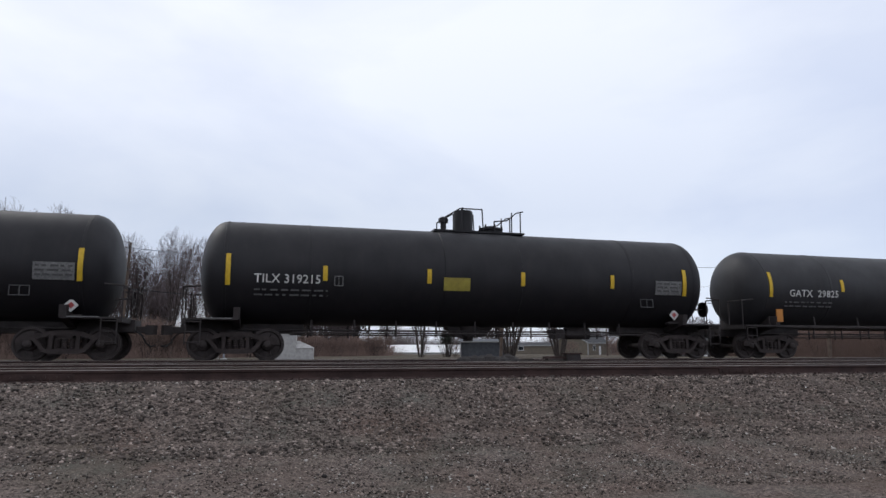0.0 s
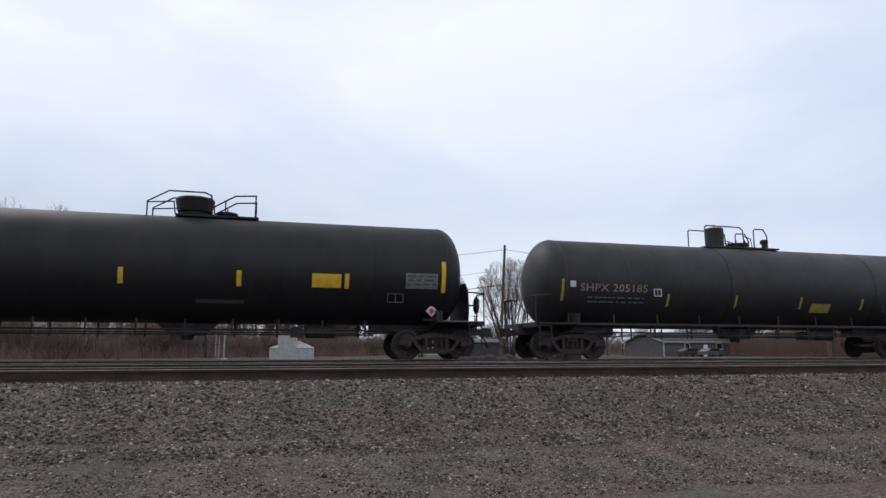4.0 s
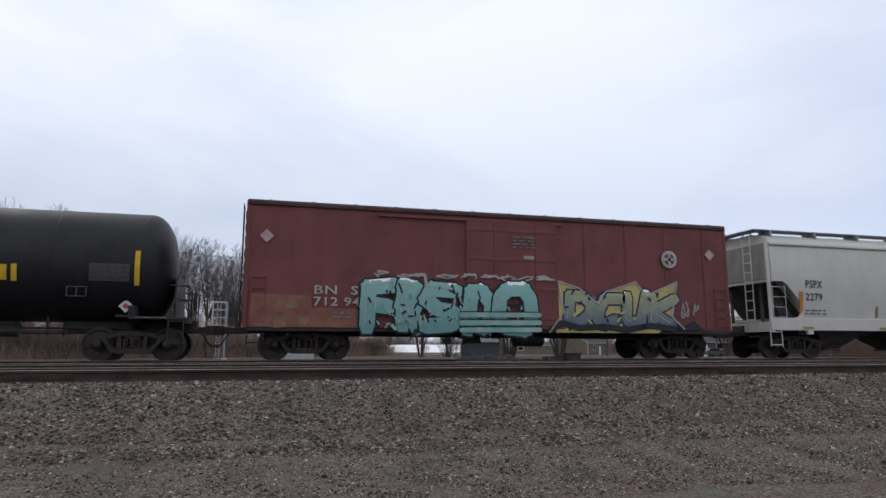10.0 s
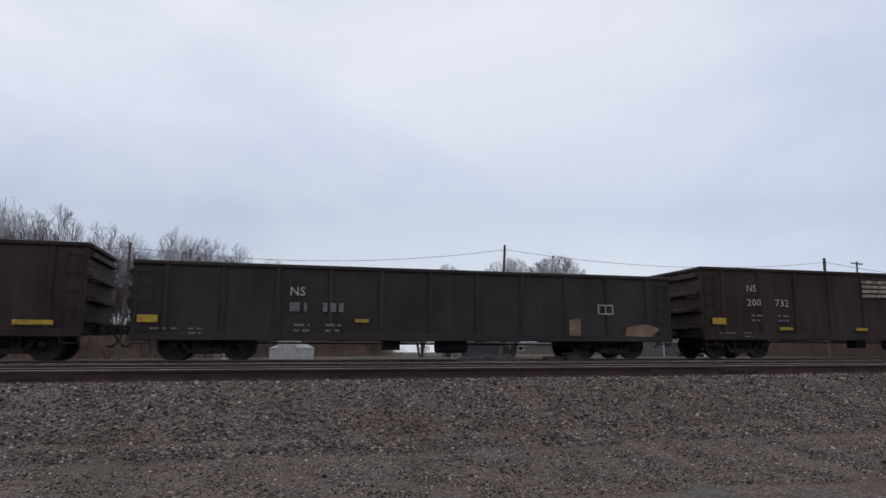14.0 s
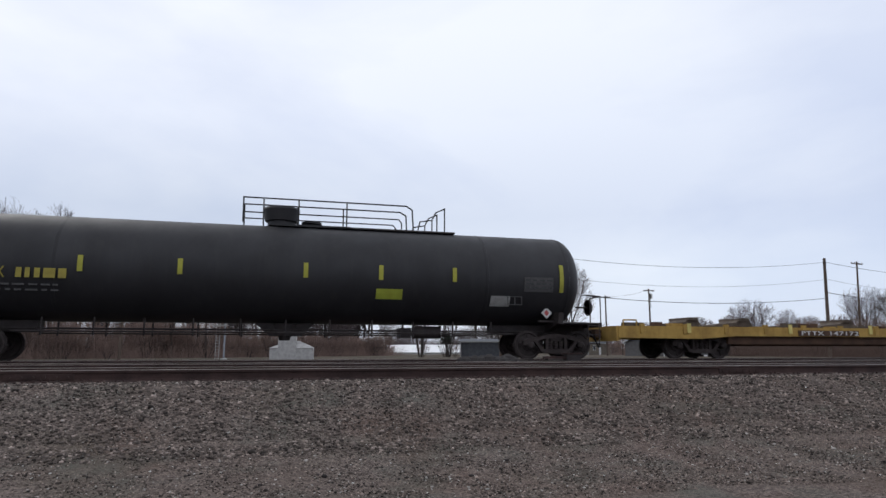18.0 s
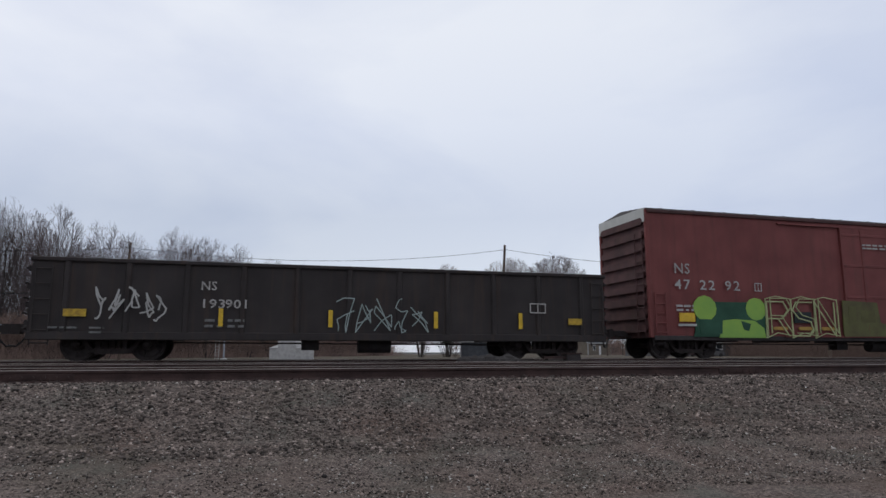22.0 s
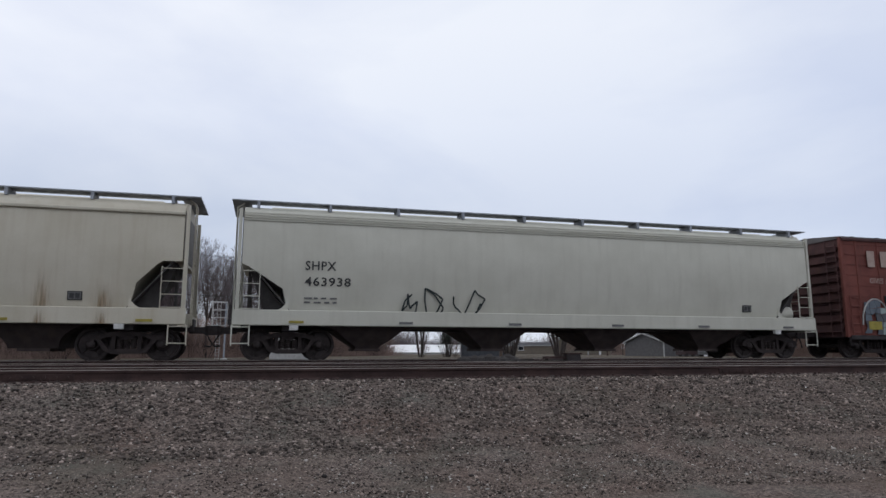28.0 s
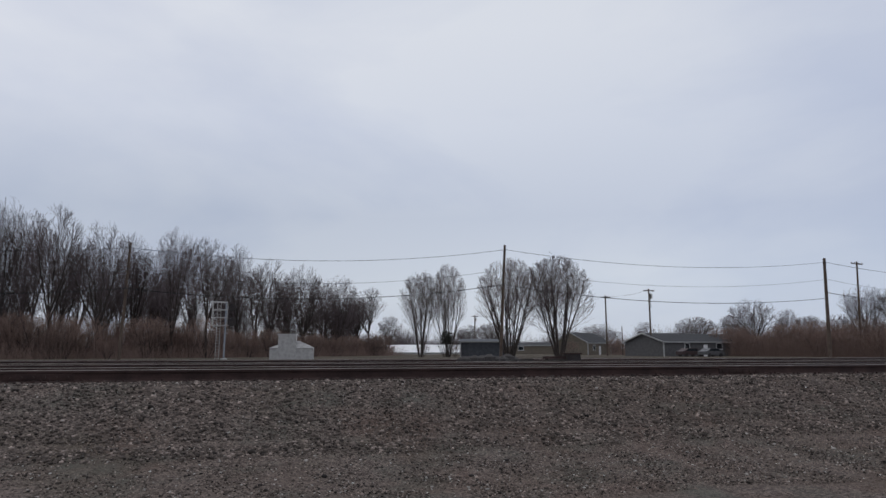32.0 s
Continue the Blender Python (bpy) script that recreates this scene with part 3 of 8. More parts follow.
def tank_frame(car, half, mat, side_rail=False, full_rail=False):
    """What lies under the tank: stub sills, saddles, platforms, piping, ladders and brake gear."""
    tc = half - 1.25
    ends = TANK_WHITE if side_rail is TANK_WHITE else mat
    for s in (-1, 1):
        if not side_rail:
            part("platform_edge", Geo().box(s * (half - 1.15), s * (half - 0.35), -1.475, -1.45, 1.17, 1.20), GREYMARK, car, "worn pale platform edge", smooth=False)
        part("stub_sill", Geo().box(s * (half - 3.2), s * (half + 0.35), -0.28, 0.28, 0.80, 1.16, 0.02), mat, car, smooth=False)
        g = Geo()
        g.prism([(-1.5, 1.5), (-1.45, 1.16), (-0.5, 0.92), (0.5, 0.92), (1.45, 1.16), (1.5, 1.5), (1.15, 1.52), (0.6, 1.2), (-0.6, 1.2), (-1.15, 1.52)], s * tc - 0.09, s * tc + 0.09, 0)
        part("saddle", g, mat, car, smooth=False)
        g = Geo()
        g.box(s * (half - 0.55) - 0.75, s * (half - 0.55) + 0.75, -1.45, -0.3, 1.14, 1.19)
        g.box(s * (half - 0.55) - 0.75, s * (half - 0.55) + 0.75, 0.3, 1.45, 1.14, 1.19)
        g.box(s * (half + 0.17) - 0.05, s * (half + 0.17) + 0.05, -1.45, 1.45, 1.04, 1.19)
        part("end_platform", g, ends, car, smooth=False)
        xe = s * (half + 0.2)
        for w in (-1, 1):
            g = Geo().path([(xe - s * 0.5, w * 1.39, 2.1), (xe, w * 1.42, 2.05), (xe, w * 0.7, 2.05), (xe, w * 0.7, 1.15)], 0.02)
            g.tube((xe, w * 1.42, 1.15), (xe, w * 1.42, 2.05), 0.02)
            part("end_rail", g, ends, car)
        ladder(car, s * (half - 0.1) - 0.2, s * (half - 0.1) + 0.2, -1.48, 0.45, 1.14, 3, ends, "sill_step")
    bw = Geo().lathe([(-0.02, 0.28), (0.02, 0.28), (0.02, 0.23), (-0.02, 0.23)], (half + 0.28, -0.4, 1.75), "x", 18)
    for i in range(4):
        a = i * math.pi / 2
        bw.tube((half + 0.28, -0.4, 1.75), (half + 0.28, -0.4 + 0.25 * math.cos(a), 1.75 + 0.25 * math.sin(a)), 0.015, n=5)
    bw.tube((half - 0.2, -0.4, 1.75), (half + 0.3, -0.4, 1.75), 0.03)
    part("brake_wheel", bw, mat, car)
    g = Geo()
    for y in (-1.3, 1.3):
        g.tube((-tc + 1.6, y, 0.80), (tc - 1.6, y, 0.80), 0.025)
        k = int((tc - 1.6) // 1.3)
        for i in range(-k, k + 1):
            g.tube((i * 1.3, y * 0.6, 0.70), (i * 1.3, y * 0.6, 1.2), 0.03, n=5)
    part("grab_rail", g, mat, car)
    g = Geo()
    g.lathe([(-0.35, 0.36), (0.0, 0.42)], (0, 0, 1.08), "z", 14)
    g.lathe([(-0.16, 0.16), (0.0, 0.2)], (0, 0, 0.75), "z", 10)
    part("bottom_outlet", g, mat, car)
    part("skid", Geo().prism([(-0.9, 1.12), (-0.45, 0.72), (0.45, 0.72), (0.9, 1.12)], -0.22, 0.22, 1), mat, car, smooth=False)
    g = Geo()
    g.lathe([(-0.45, 0.2), (0.45, 0.2)], (half * 0.45, -0.2, 0.86), "x", 12)
    g.box(half * 0.45 - 0.9, half * 0.45 - 0.55, -0.45, 0.1, 0.68, 1.0)
    g.tube((-tc, -0.35, 0.9), (tc, -0.35, 0.9), 0.03)
    part("brake_cylinder", g, mat, car)
    if side_rail:
        for s in (-1, 1):
            g = Geo().box(-half + 0.1, half - 0.1, s * 1.34 - 0.05, s * 1.34 + 0.05, 1.10, 1.19, 0.01)
            n = 10
            for i in range(n):
                x = -half + 1 + i * (2 * half - 2) / (n - 1)
                g.tube((x, s * 1.34, 1.15), (x, s * 1.30, 1.5), 0.025, n=5)
            part("side_sill", g, side_rail, car, smooth=False)


def tank_car(name, half, shell_mat, label, dome, rails, dome_at=0.0, side_rail=None, frame_mat=None, trim_mat=None, band=None, ends=False, flip=1, inset=0.12):
    frame_mat = frame_mat or FRAME_BLACK
    trim_mat = trim_mat or shell_mat
    car = thing(name, label, "tank car", "cars of the freight train")
    part("tank_shell", Geo().lathe(shell_profile(half - inset, TR, 0.74), (0, 0, TZ), "x", 56), shell_mat, car)
    bm_ = band or shell_mat
    w = 1.62 if band else 1.3
    if band or dome == "box":
        b = Geo().lathe([(-w, TR - 0.01), (-w + 0.02, TR + 0.02), (w - 0.02, TR + 0.02), (w, TR - 0.01)], (0.08, 0, TZ), "x", 56)
        part("jacket_band", b, bm_, car, "black bitumen-stained middle band" if band else "")
    for x in (-half * 0.62, half * 0.62, -half + inset + 0.76, half - inset - 0.76):
        part("weld_ring", Geo().lathe([(-0.05, TR - 0.005), (-0.04, TR + 0.008), (0.04, TR + 0.008), (0.05, TR - 0.005)], (x, 0, TZ), "x", 48), shell_mat, car)
    part("top_platform", Geo().box((-0.5 if dome == "bucket" else -1.3) if flip > 0 else -1.9, 1.9 if flip > 0 else 0.5, -0.5, 0.5, TZ + TR - 0.03, TZ + TR + 0.03), trim_mat if not band else frame_mat, car, smooth=False)
    top = TZ + TR + 0.03
    dmat = frame_mat if band else trim_mat
    {"bucket": dome_bucket, "box": dome_box, "valves": dome_valves}[dome](car, dome_at - (0.45 if rails == "square" else 0), top, dmat, *((flip,) if dome == "bucket" else (rails != "square",) if dome == "box" else ()))
    span = {"arch": (-0.95, 1.75), "bucket": (-1.15, 1.75), "square": (-1.4, 1.35), "long": (-1.15, 5.24)}[rails]
    if rails == "long":
        part("top_walkway", Geo().box(dome_at + 1.9, dome_at + 5.6, -0.5, 0.5, top - 0.06, top - 0.01), frame_mat, car, smooth=False)
    dome_rails(car, dome_at + span[0], dome_at + span[1], top, dmat, rails, flip)
    tank_frame(car, half, frame_mat, side_rail)
    for s in (-1, 1):
        truck(car, s * (half - 1.25))
    couplers(car, half + 0.1)
    if ends:
        for s in (-1, 1):
            g = Geo()
            g.prism([(-1.0, 1.15), (1.0, 1.15), (1.1, 1.6), (1.0, 2.2), (0.7, 2.45), (-0.7, 2.45), (-1.0, 2.2), (-1.1, 1.6)], s * (half - inset + 0.1) - 0.02, s * (half - inset + 0.1) + 0.02, 0)
            part("head_shield", g, shell_mat, car, smooth=False)
    return car


def stripes(car, xs, z0, h, end_z0, end_h, mat, w=0.13):
    for i, x in enumerate(xs):
        e = i in (0, len(xs) - 1)
        panel(car, x - w / 2, x + w / 2, end_z0 if e else z0, (end_z0 + end_h) if e else z0 + h, mat, tank_wall, "reflector_stripe", lean=0.0)


def tank_small(car, seed, half, yellow_at=None, yellow_mat=None, plate=0.35, shift=0.0):
    """Stencils that every tank car bears: weights, the test panel, placards."""
    bars(car, -half + 1.65, 2.0, 2.1, 2, DIMMARK, tank_wall, 0.14, 0.05, seed)
    half += shift
    panel(car, half - 2.35, half - 1.35, 2.15, 2.62, DIMMARK if plate < 0.3 else GREYMARK, tank_wall, "test_panel")
    bars(car, half - 2.3, 2.5, 0.9, 3, DIMMARK if plate > 0.3 else BLACKMARK, tank_wall, 0.12, 0.05, seed + 9).location.y = -0.008
    frame_mark(car, half - 2.9, 1.72, 0.5, 0.28, DIMMARK, tank_wall, 0.025)
    if yellow_at is not None:
        panel(car, yellow_at, yellow_at + 0.85, 2.12, 2.52, yellow_mat or YELLOW, tank_wall, "warning_panel", "yellow notice panel")
    diamond(car, half - 1.45, 1.5, 0.19, WHITE, lambda z: tank_wall(1.5) - 0.12, RED)
    part("placard_holder", Geo().box(half - 1.7, half - 1.2, tank_wall(1.5) - 0.12, tank_wall(1.5) + 0.05, 1.2, 1.26), FRAME_BLACK, car)


def mark(car, body, half, mat, x=None, width=2.05, z=2.23, h=0.255):
    letter(car, body, -half + 1.58 if x is None else x, z, h, mat, tank_wall, 1.05, 0.012, width)


# ---- covered hoppers ----
def hopper_car(name, half, mat, label, bays=4, ribbed=True, top=4.47, cut=1.32, shelf=0.42, foot=1.95, trim=None, arched=False):
    car = thing(name, label, "covered hopper car", "cars of the freight train")
    trim = trim or mat
    HW, sill = 1.58, 1.44
    # body: full length above, drawn in at the lower corners over the slope sheets
    stations = []
    m = 8
    for k in range(m + 1):
        u = k / m
        x = -half + 0.12 + cut * u
        z = 2.75 - (2.75 - foot) * max(0.0, u - shelf) / (1 - shelf) if k < m else sill - 0.1
        stations.append((x, max(sill - 0.1, z)))
    stations += [(-x, z) for x, z in reversed(stations)]
    rings = []
    for x, zb in stations:
        ring = []
        low_ = [zb + (2.9 - zb) * k / 5 for k in range(5)]
        for y, z in [(flat_wall(z), z) for z in low_] + [(-HW - 0.02, 2.9), (-HW, top - 0.5), (-HW + 0.10, top - 0.22), (-HW + 0.34, top), (-0.75, top + 0.1), (0.75, top + 0.1), (HW - 0.34, top), (HW - 0.10, top - 0.22), (HW, top - 0.5), (HW + 0.02, 2.9)] + [(-flat_wall(z), z) for z in reversed(low_)]:
            ring.append((x, y, z))
        rings.append(ring)
    part("body", Geo().loft(rings), mat, car)
    for s in (-1, 1) if foot > 1.6 else ():       # the rounded lower corner of each end opening
        xa = half - 0.12 - cut
        part("corner_gusset", Geo().prism([(s * (xa - 0.02), sill - 0.02), (s * (xa + 0.34), sill - 0.02), (s * (xa + 0.18), sill + 0.06), (s * (xa + 0.07), sill + 0.18), (s * (xa + 0.01), sill + 0.36)], -1.525, -1.49, 1), mat, car, smooth=False)
    if ribbed:
        for k in range(4):
            part("roof_rib", Geo().box(-half + 0.12, half - 0.12, -HW - 0.025, -HW + 0.02, top - 0.44 + k * 0.065, top - 0.405 + k * 0.065), mat, car, smooth=False)
    else:
        part("roof_rib", Geo().box(-half + 0.12, half - 0.12, -HW - 0.05, -HW + 0.06, top - 0.40, top - 0.30, 0.02), trim, car, smooth=False)
    for s in (-1, 1):
        part("side_sill", Geo().box(-half - 0.05, half + 0.05, s * HW - 0.05, s * HW + 0.05, 0.99, sill, 0.02), trim, car, smooth=False)
        # slope sheet coloured dark to stand for the shadow in the opening
        part("slope_sheet", Geo().add([(s * (half - 0.2), -HW + 0.06, 2.9), (s * (half - 0.2), HW - 0.06, 2.9), (s * (half - cut - 0.25), HW - 0.06, 1.3), (s * (half - cut - 0.25), -HW + 0.06, 1.3), (s * (half - 0.25), -HW + 0.06, 2.92), (s * (half - 0.25), HW - 0.06, 2.92), (s * (half - cut - 0.3), HW - 0.06, 1.3), (s * (half - cut - 0.3), -HW + 0.06, 1.3)], [(0, 1, 2, 3), (7, 6, 5, 4), (0, 4, 5, 1), (2, 6, 7, 3), (1, 5, 6, 2), (0, 3, 7, 4)]), OPENING_SHADE, car, smooth=False)
        # added dark plate that fills the opening with painted shade
        part("slope_web", Geo().prism([(s * (half - 0.24), 2.86), (s * (half - cut - 0.2), 1.31), (s * (half - 0.8), 1.31)], -1.2, -1.14, 1), OPENING_SHADE, car, smooth=False)
        # end frame: corner posts, end sill; platform and braces in the painted shade colour
        xe = s * (half - 0.03)
        for y in (-HW + 0.03, HW - 0.03):
            part("corner_post", Geo().box(xe - 0.05, xe + 0.05, y - 0.05, y + 0.05, 1.3, top - 0.1, 0.01), trim, car, smooth=False)
        part("end_sill", Geo().box(xe - 0.12, xe + 0.08, -HW, HW, 0.95, 1.3), trim, car, smooth=False)
        part("end_platform", Geo().box(s * half - (1.35 if s > 0 else -0.1), s * half + (1.35 if s < 0 else -0.1), -HW + 0.1, HW - 0.1, 1.27, 1.31), OPENING_SHADE, car, smooth=False)
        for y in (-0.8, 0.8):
            part("end_brace", Geo().box(xe - s * 0.3 - 0.04, xe - s * 0.3 + 0.04, y - 0.05, y + 0.05, 1.3, 2.75), OPENING_SHADE, car, smooth=False)
        # end sheet carries the end's shade in its colour
        part("end_sheet", Geo().box(s * (half - 0.115) - 0.02, s * (half - 0.115) + 0.02, -HW + 0.06, HW - 0.06, 2.85, top - 0.3), END_DIM, car, "streaked grey end sheet with its shade painted in", smooth=False)
        lx = s * (half - 0.35)
        ladder(car, lx - 0.28, lx + 0.28, -HW - 0.06, 1.4, 2.6, 4, trim, r=0.014)
        ladder(car, s * (half - 0.15) - 0.24, s * (half - 0.15) + 0.24, -HW - 0.02, 0.42, 1.0, 2, trim, "sill_step")
        g = Geo()
        for y in (-0.9, -0.5):
            g.path([(s * (half + 0.1), y, 1.0), (s * (half + 0.1), y, top + 0.05), (s * (half - 0.1), y, top + 0.2)], 0.02, 5)
        for k in range(9):
            g.tube((s * (half + 0.1), -0.9, 1.4 + k * 0.35), (s * (half + 0.1), -0.5, 1.4 + k * 0.35), 0.016, n=5)
        part("end_ladder", g, trim, car)
        truck(car, s * (half - 1.5))
        part("centre_sill", Geo().box(s * (half - 2.6), s * (half + 0.15), -0.3, 0.3, 0.84, 1.2), FRAME_BLACK, car, smooth=False)
        part("jacking_pad", Geo().box(s * (half - 1.62) - 0.12, s * (half - 1.62) + 0.12, -HW - 0.06, -HW + 0.05, 0.86, 1.0), WHITE, car, smooth=False)
        part("bolster", Geo().box(s * (half - 1.5) - 0.2, s * (half - 1.5) + 0.2, -1.4, 1.4, 0.84, 1.15), FRAME_BLACK, car, smooth=False)
    # roof walk on stanchions
    zr = top + 0.19
    for s in (-1, 1):
        part("running_board", Geo().box(-half - 0.25, half + 0.25, s * 1.02 - 0.28, s * 1.02 + 0.28, zr, zr + 0.032), GALV, car, smooth=False)
    part("end_walk", Geo().box(-half - 0.25, -half + 0.3, -0.72, 0.72, zr + 0.003, zr + 0.04), GALV, car, smooth=False)
    part("end_walk", Geo().box(half - 0.3, half + 0.25, -0.72, 0.72, zr + 0.003, zr + 0.04), GALV, car, smooth=False)
    n = round(half)
    st = Geo().box(-0.04, 0.04, -1.33, -0.72, top - 0.02, zr).mesh("walk_bracket", GALV, False)
    for k in range(n):
        part("walk_bracket", st, GALV, car, at=pose(-half + 0.5 + k * (2 * half - 1) / (n - 1), 0, 0))
    part("trough_hatch", Geo().box(-half + 0.9, half - 0.9, -0.32, 0.32, top + 0.08, top + 0.24, 0.04), trim, car, smooth=False)
    # discharge bays
    w = 4.07
    for k in range(bays):
        xc = w * (k + 0.5 - bays / 2)
        g = Geo()
        zb = 0.34
        if arched:                                  # round-headed gaps between the bays
            steps = [(w / 2 - 1.42 * math.sqrt(max(0.0, 1 - ((z - zb) / 0.74) ** 2)), 0.75 + 0.6 * (z - zb) / 0.7, z) for z in (1.04, 0.98, 0.88, 0.75, 0.6, 0.45, zb)]
        else:
            b = 0.33
            steps = [(w * 0.35, 1.35, 1.04), (w * 0.25, 1.2, 0.88), (w * 0.165, 0.95, 0.6), (b + 0.1, 0.78, 0.44), (b, 0.7, zb)]
        ring = []
        for hw, hy, z in steps:
            ring.append([(xc - hw, -hy, z), (xc + hw, -hy, z), (xc + hw, hy, z), (xc - hw, hy, z)])
        g.loft(ring)
        g.box(xc - 0.4, xc + 0.4, -0.75, 0.75, zb - 0.08, zb)
        part("discharge_bay", g, BAY_DUST, car, smooth=False)
    part("belly", Geo().box(-half + 2.4, half - 2.4, -1.42, 1.42, 0.98, 1.2), FRAME_BLACK, car, smooth=False)
    part("train_pipe", Geo().tube((-half + 1, -0.6, 0.9), (half - 1, -0.6, 0.9), 0.03), FRAME_BLACK, car)
    couplers(car, half + 0.1)
    return car


def hopper_marks(car, half, l1, l2, mat, x, z=2.62, h=0.28, w1=0.85, w2=1.15, seed=3, stripes_x=(), smat=None, yellow=None):
    letter(car, l1, x, z, h, mat, flat_wall, 1.1, 0.02, w1)
    letter(car, l2, x, z - 0.46, h * 0.95, mat, flat_wall, 1.1, 0.02, w2)
    bars(car, x, z - 0.85, 0.95, 2, GREYMARK, flat_wall, 0.12, 0.05, seed)
    frame = half - 2.75
    panel(car, frame, frame + 0.36, 1.62, 1.86, BLACKMARK, flat_wall, "data_panel")
    frame_mark(car, frame + 0.03, 1.65, 0.3, 0.18, GREYMARK, lambda z: flat_wall(z) - 0.006, 0.02)
    for xs in stripes_x:
        panel(car, xs - 0.05, xs + 0.05, 1.5, 1.92, smat or YELLOW_DULL, flat_wall, "reflector_stripe")
    rnd = random.Random(seed)
    for k in range(6):
        xs = -half + 1.2 + k * (2 * half - 2.4) / 5 + rnd.uniform(-0.2, 0.2)
        panel(car, xs, xs + 0.42, 1.06, 1.13, YELLOW_DULL if rnd.random() < 0.5 else GREYMARK, lambda z: -1.632, "sill_mark")

# ---- boxcars ----
def spray(name, c, d=None):
    return surf(name, c, d or tuple(x * 0.62 for x in c), rough=0.75, scale=1.8, fine=22, bump=0.02)


MINT, MINT2 = spray("spray_mint", (0.22, 0.42, 0.38), (0.10, 0.26, 0.25)), spray("spray_pale_mint", (0.34, 0.47, 0.42), (0.16, 0.34, 0.31))
SBLACK, SYEL = spray("spray_black", (0.022, 0.03, 0.032)), spray("spray_yellow", (0.52, 0.46, 0.17), (0.40, 0.30, 0.12))
SGREEN, SLIME, STEAL = spray("spray_green", (0.10, 0.25, 0.06)), spray("spray_lime", (0.26, 0.42, 0.07), (0.20, 0.36, 0.08)), spray("spray_dark_green", (0.022, 0.085, 0.05))
SPALE, SWHITE, SOLIVE = spray("spray_pale_grey", (0.33, 0.38, 0.37), (0.20, 0.25, 0.24)), spray("spray_white", (0.46, 0.45, 0.43), (0.26, 0.25, 0.24)), spray("spray_olive", (0.10, 0.10, 0.03), (0.07, 0.06, 0.025))
SGREY, SBEIGE, STAN = spray("spray_grey_blue", (0.16, 0.19, 0.22), (0.09, 0.10, 0.12)), spray("spray_beige", (0.33, 0.27, 0.19), (0.19, 0.14, 0.10)), spray("spray_faded_tan", (0.26, 0.17, 0.11), (0.14, 0.07, 0.05))
SNAVY, SROSE = spray("spray_navy", (0.018, 0.03, 0.10)), spray("spray_rose", (0.35, 0.13, 0.15))
SMOSS, SLINE = spray("spray_moss", (0.11, 0.115, 0.035), (0.075, 0.06, 0.03)), spray("spray_pale_lime", (0.42, 0.46, 0.24), (0.30, 0.32, 0.16))
SSLATE = spray("spray_slate", (0.10, 0.115, 0.13), (0.07, 0.06, 0.065))
SRUSTY = spray("spray_rusty_tan", (0.25, 0.115, 0.075), (0.17, 0.06, 0.05))
SCREAM = spray("faded_cream", (0.46, 0.37, 0.32), (0.30, 0.20, 0.17))


def scribble(car, x0, x1, z0, z1, n, mat, seed, r=0.022, wall=flat_wall):
    """A tag in thin sprayed lines."""
    rnd = random.Random(seed)
    g = Geo()
    w = (x1 - x0) / n
    for k in range(n):
        p = (x0 + w * k + rnd.uniform(0, 0.2) * w, rnd.uniform(z0, z0 + 0.3 * (z1 - z0)))
        for j in range(6):
            q = (x0 + w * (k + rnd.uniform(-0.05, 1.1)), rnd.uniform(z0, z1))
            mid = ((p[0] + q[0]) / 2 + rnd.uniform(-0.12, 0.12) * w, (p[1] + q[1]) / 2 + rnd.uniform(-0.1, 0.1))
            for a, b in ((p, mid), (mid, q)):
                dx, dz = b[0] - a[0], b[1] - a[1]
                L = math.hypot(dx, dz) or 1
                nx, nz = -dz / L * r, dx / L * r
                g.slab([(a[0] + nx, a[1] + nz), (a[0] - nx, a[1] - nz), (b[0] - nx, b[1] - nz), (b[0] + nx, b[1] + nz)], min(wall(z0), wall(z1)) - 0.034 - 0.0004 * (len(g.f) // 6), 0.008)
            p = q
    return tagged(part("sprayed_tag", g, mat, car, smooth=False), kind="stuff")


# letter-like strokes in a unit box
GLYPH = {
    "F": (((0, 0), (0, 1), (1, 1)), ((0, 0.5), (0.8, 0.5))),
    "P": (((0, 0), (0, 1), (0.8, 1), (1, 0.78), (0.8, 0.5), (0, 0.45)),),
    "S": (((1, 1), (0.2, 1), (0, 0.75), (0.3, 0.52), (0.9, 0.42), (1, 0.2), (0.8, 0), (0, 0)),),
    "N": (((0, 0), (0, 1), (1, 0), (1, 1)),),
    "O": (((0.2, 0), (0, 0.25), (0, 0.75), (0.25, 1), (0.75, 1), (1, 0.75), (1, 0.25), (0.8, 0), (0.2, 0)),),
    "D": (((0, 0), (0, 1), (0.6, 1), (1, 0.6), (0.9, 0.2), (0.6, 0), (0, 0)),),
    "C": (((1, 1), (0.3, 1), (0, 0.6), (0.1, 0.15), (0.4, 0), (1, 0.1)),),
    "U": (((0, 1), (0.05, 0.15), (0.35, 0), (0.75, 0.1), (1, 1)),),
    "K": (((0, 0), (0, 1)), ((1, 1), (0, 0.45), (1, 0))),
    "L": (((0, 1), (0, 0), (0.8, 0)),),
    "T": (((0, 1), (1, 1)), ((0.5, 1), (0.5, 0))),
    "A": (((0, 0), (0.45, 1), (1, 0)), ((0.2, 0.4), (0.8, 0.4))),
    "R": (((0, 0), (0, 1), (0.8, 1), (1, 0.75), (0.7, 0.5), (0, 0.5)), ((0.5, 0.5), (1, 0))),
    "V": (((0, 1), (0.5, 0), (1, 1)),),
    "Y": (((0, 1), (0.5, 0.5), (1, 1)), ((0.5, 0.5), (0.5, 0))),
    "Z": (((0, 1), (1, 1), (0, 0), (1, 0)),),
}


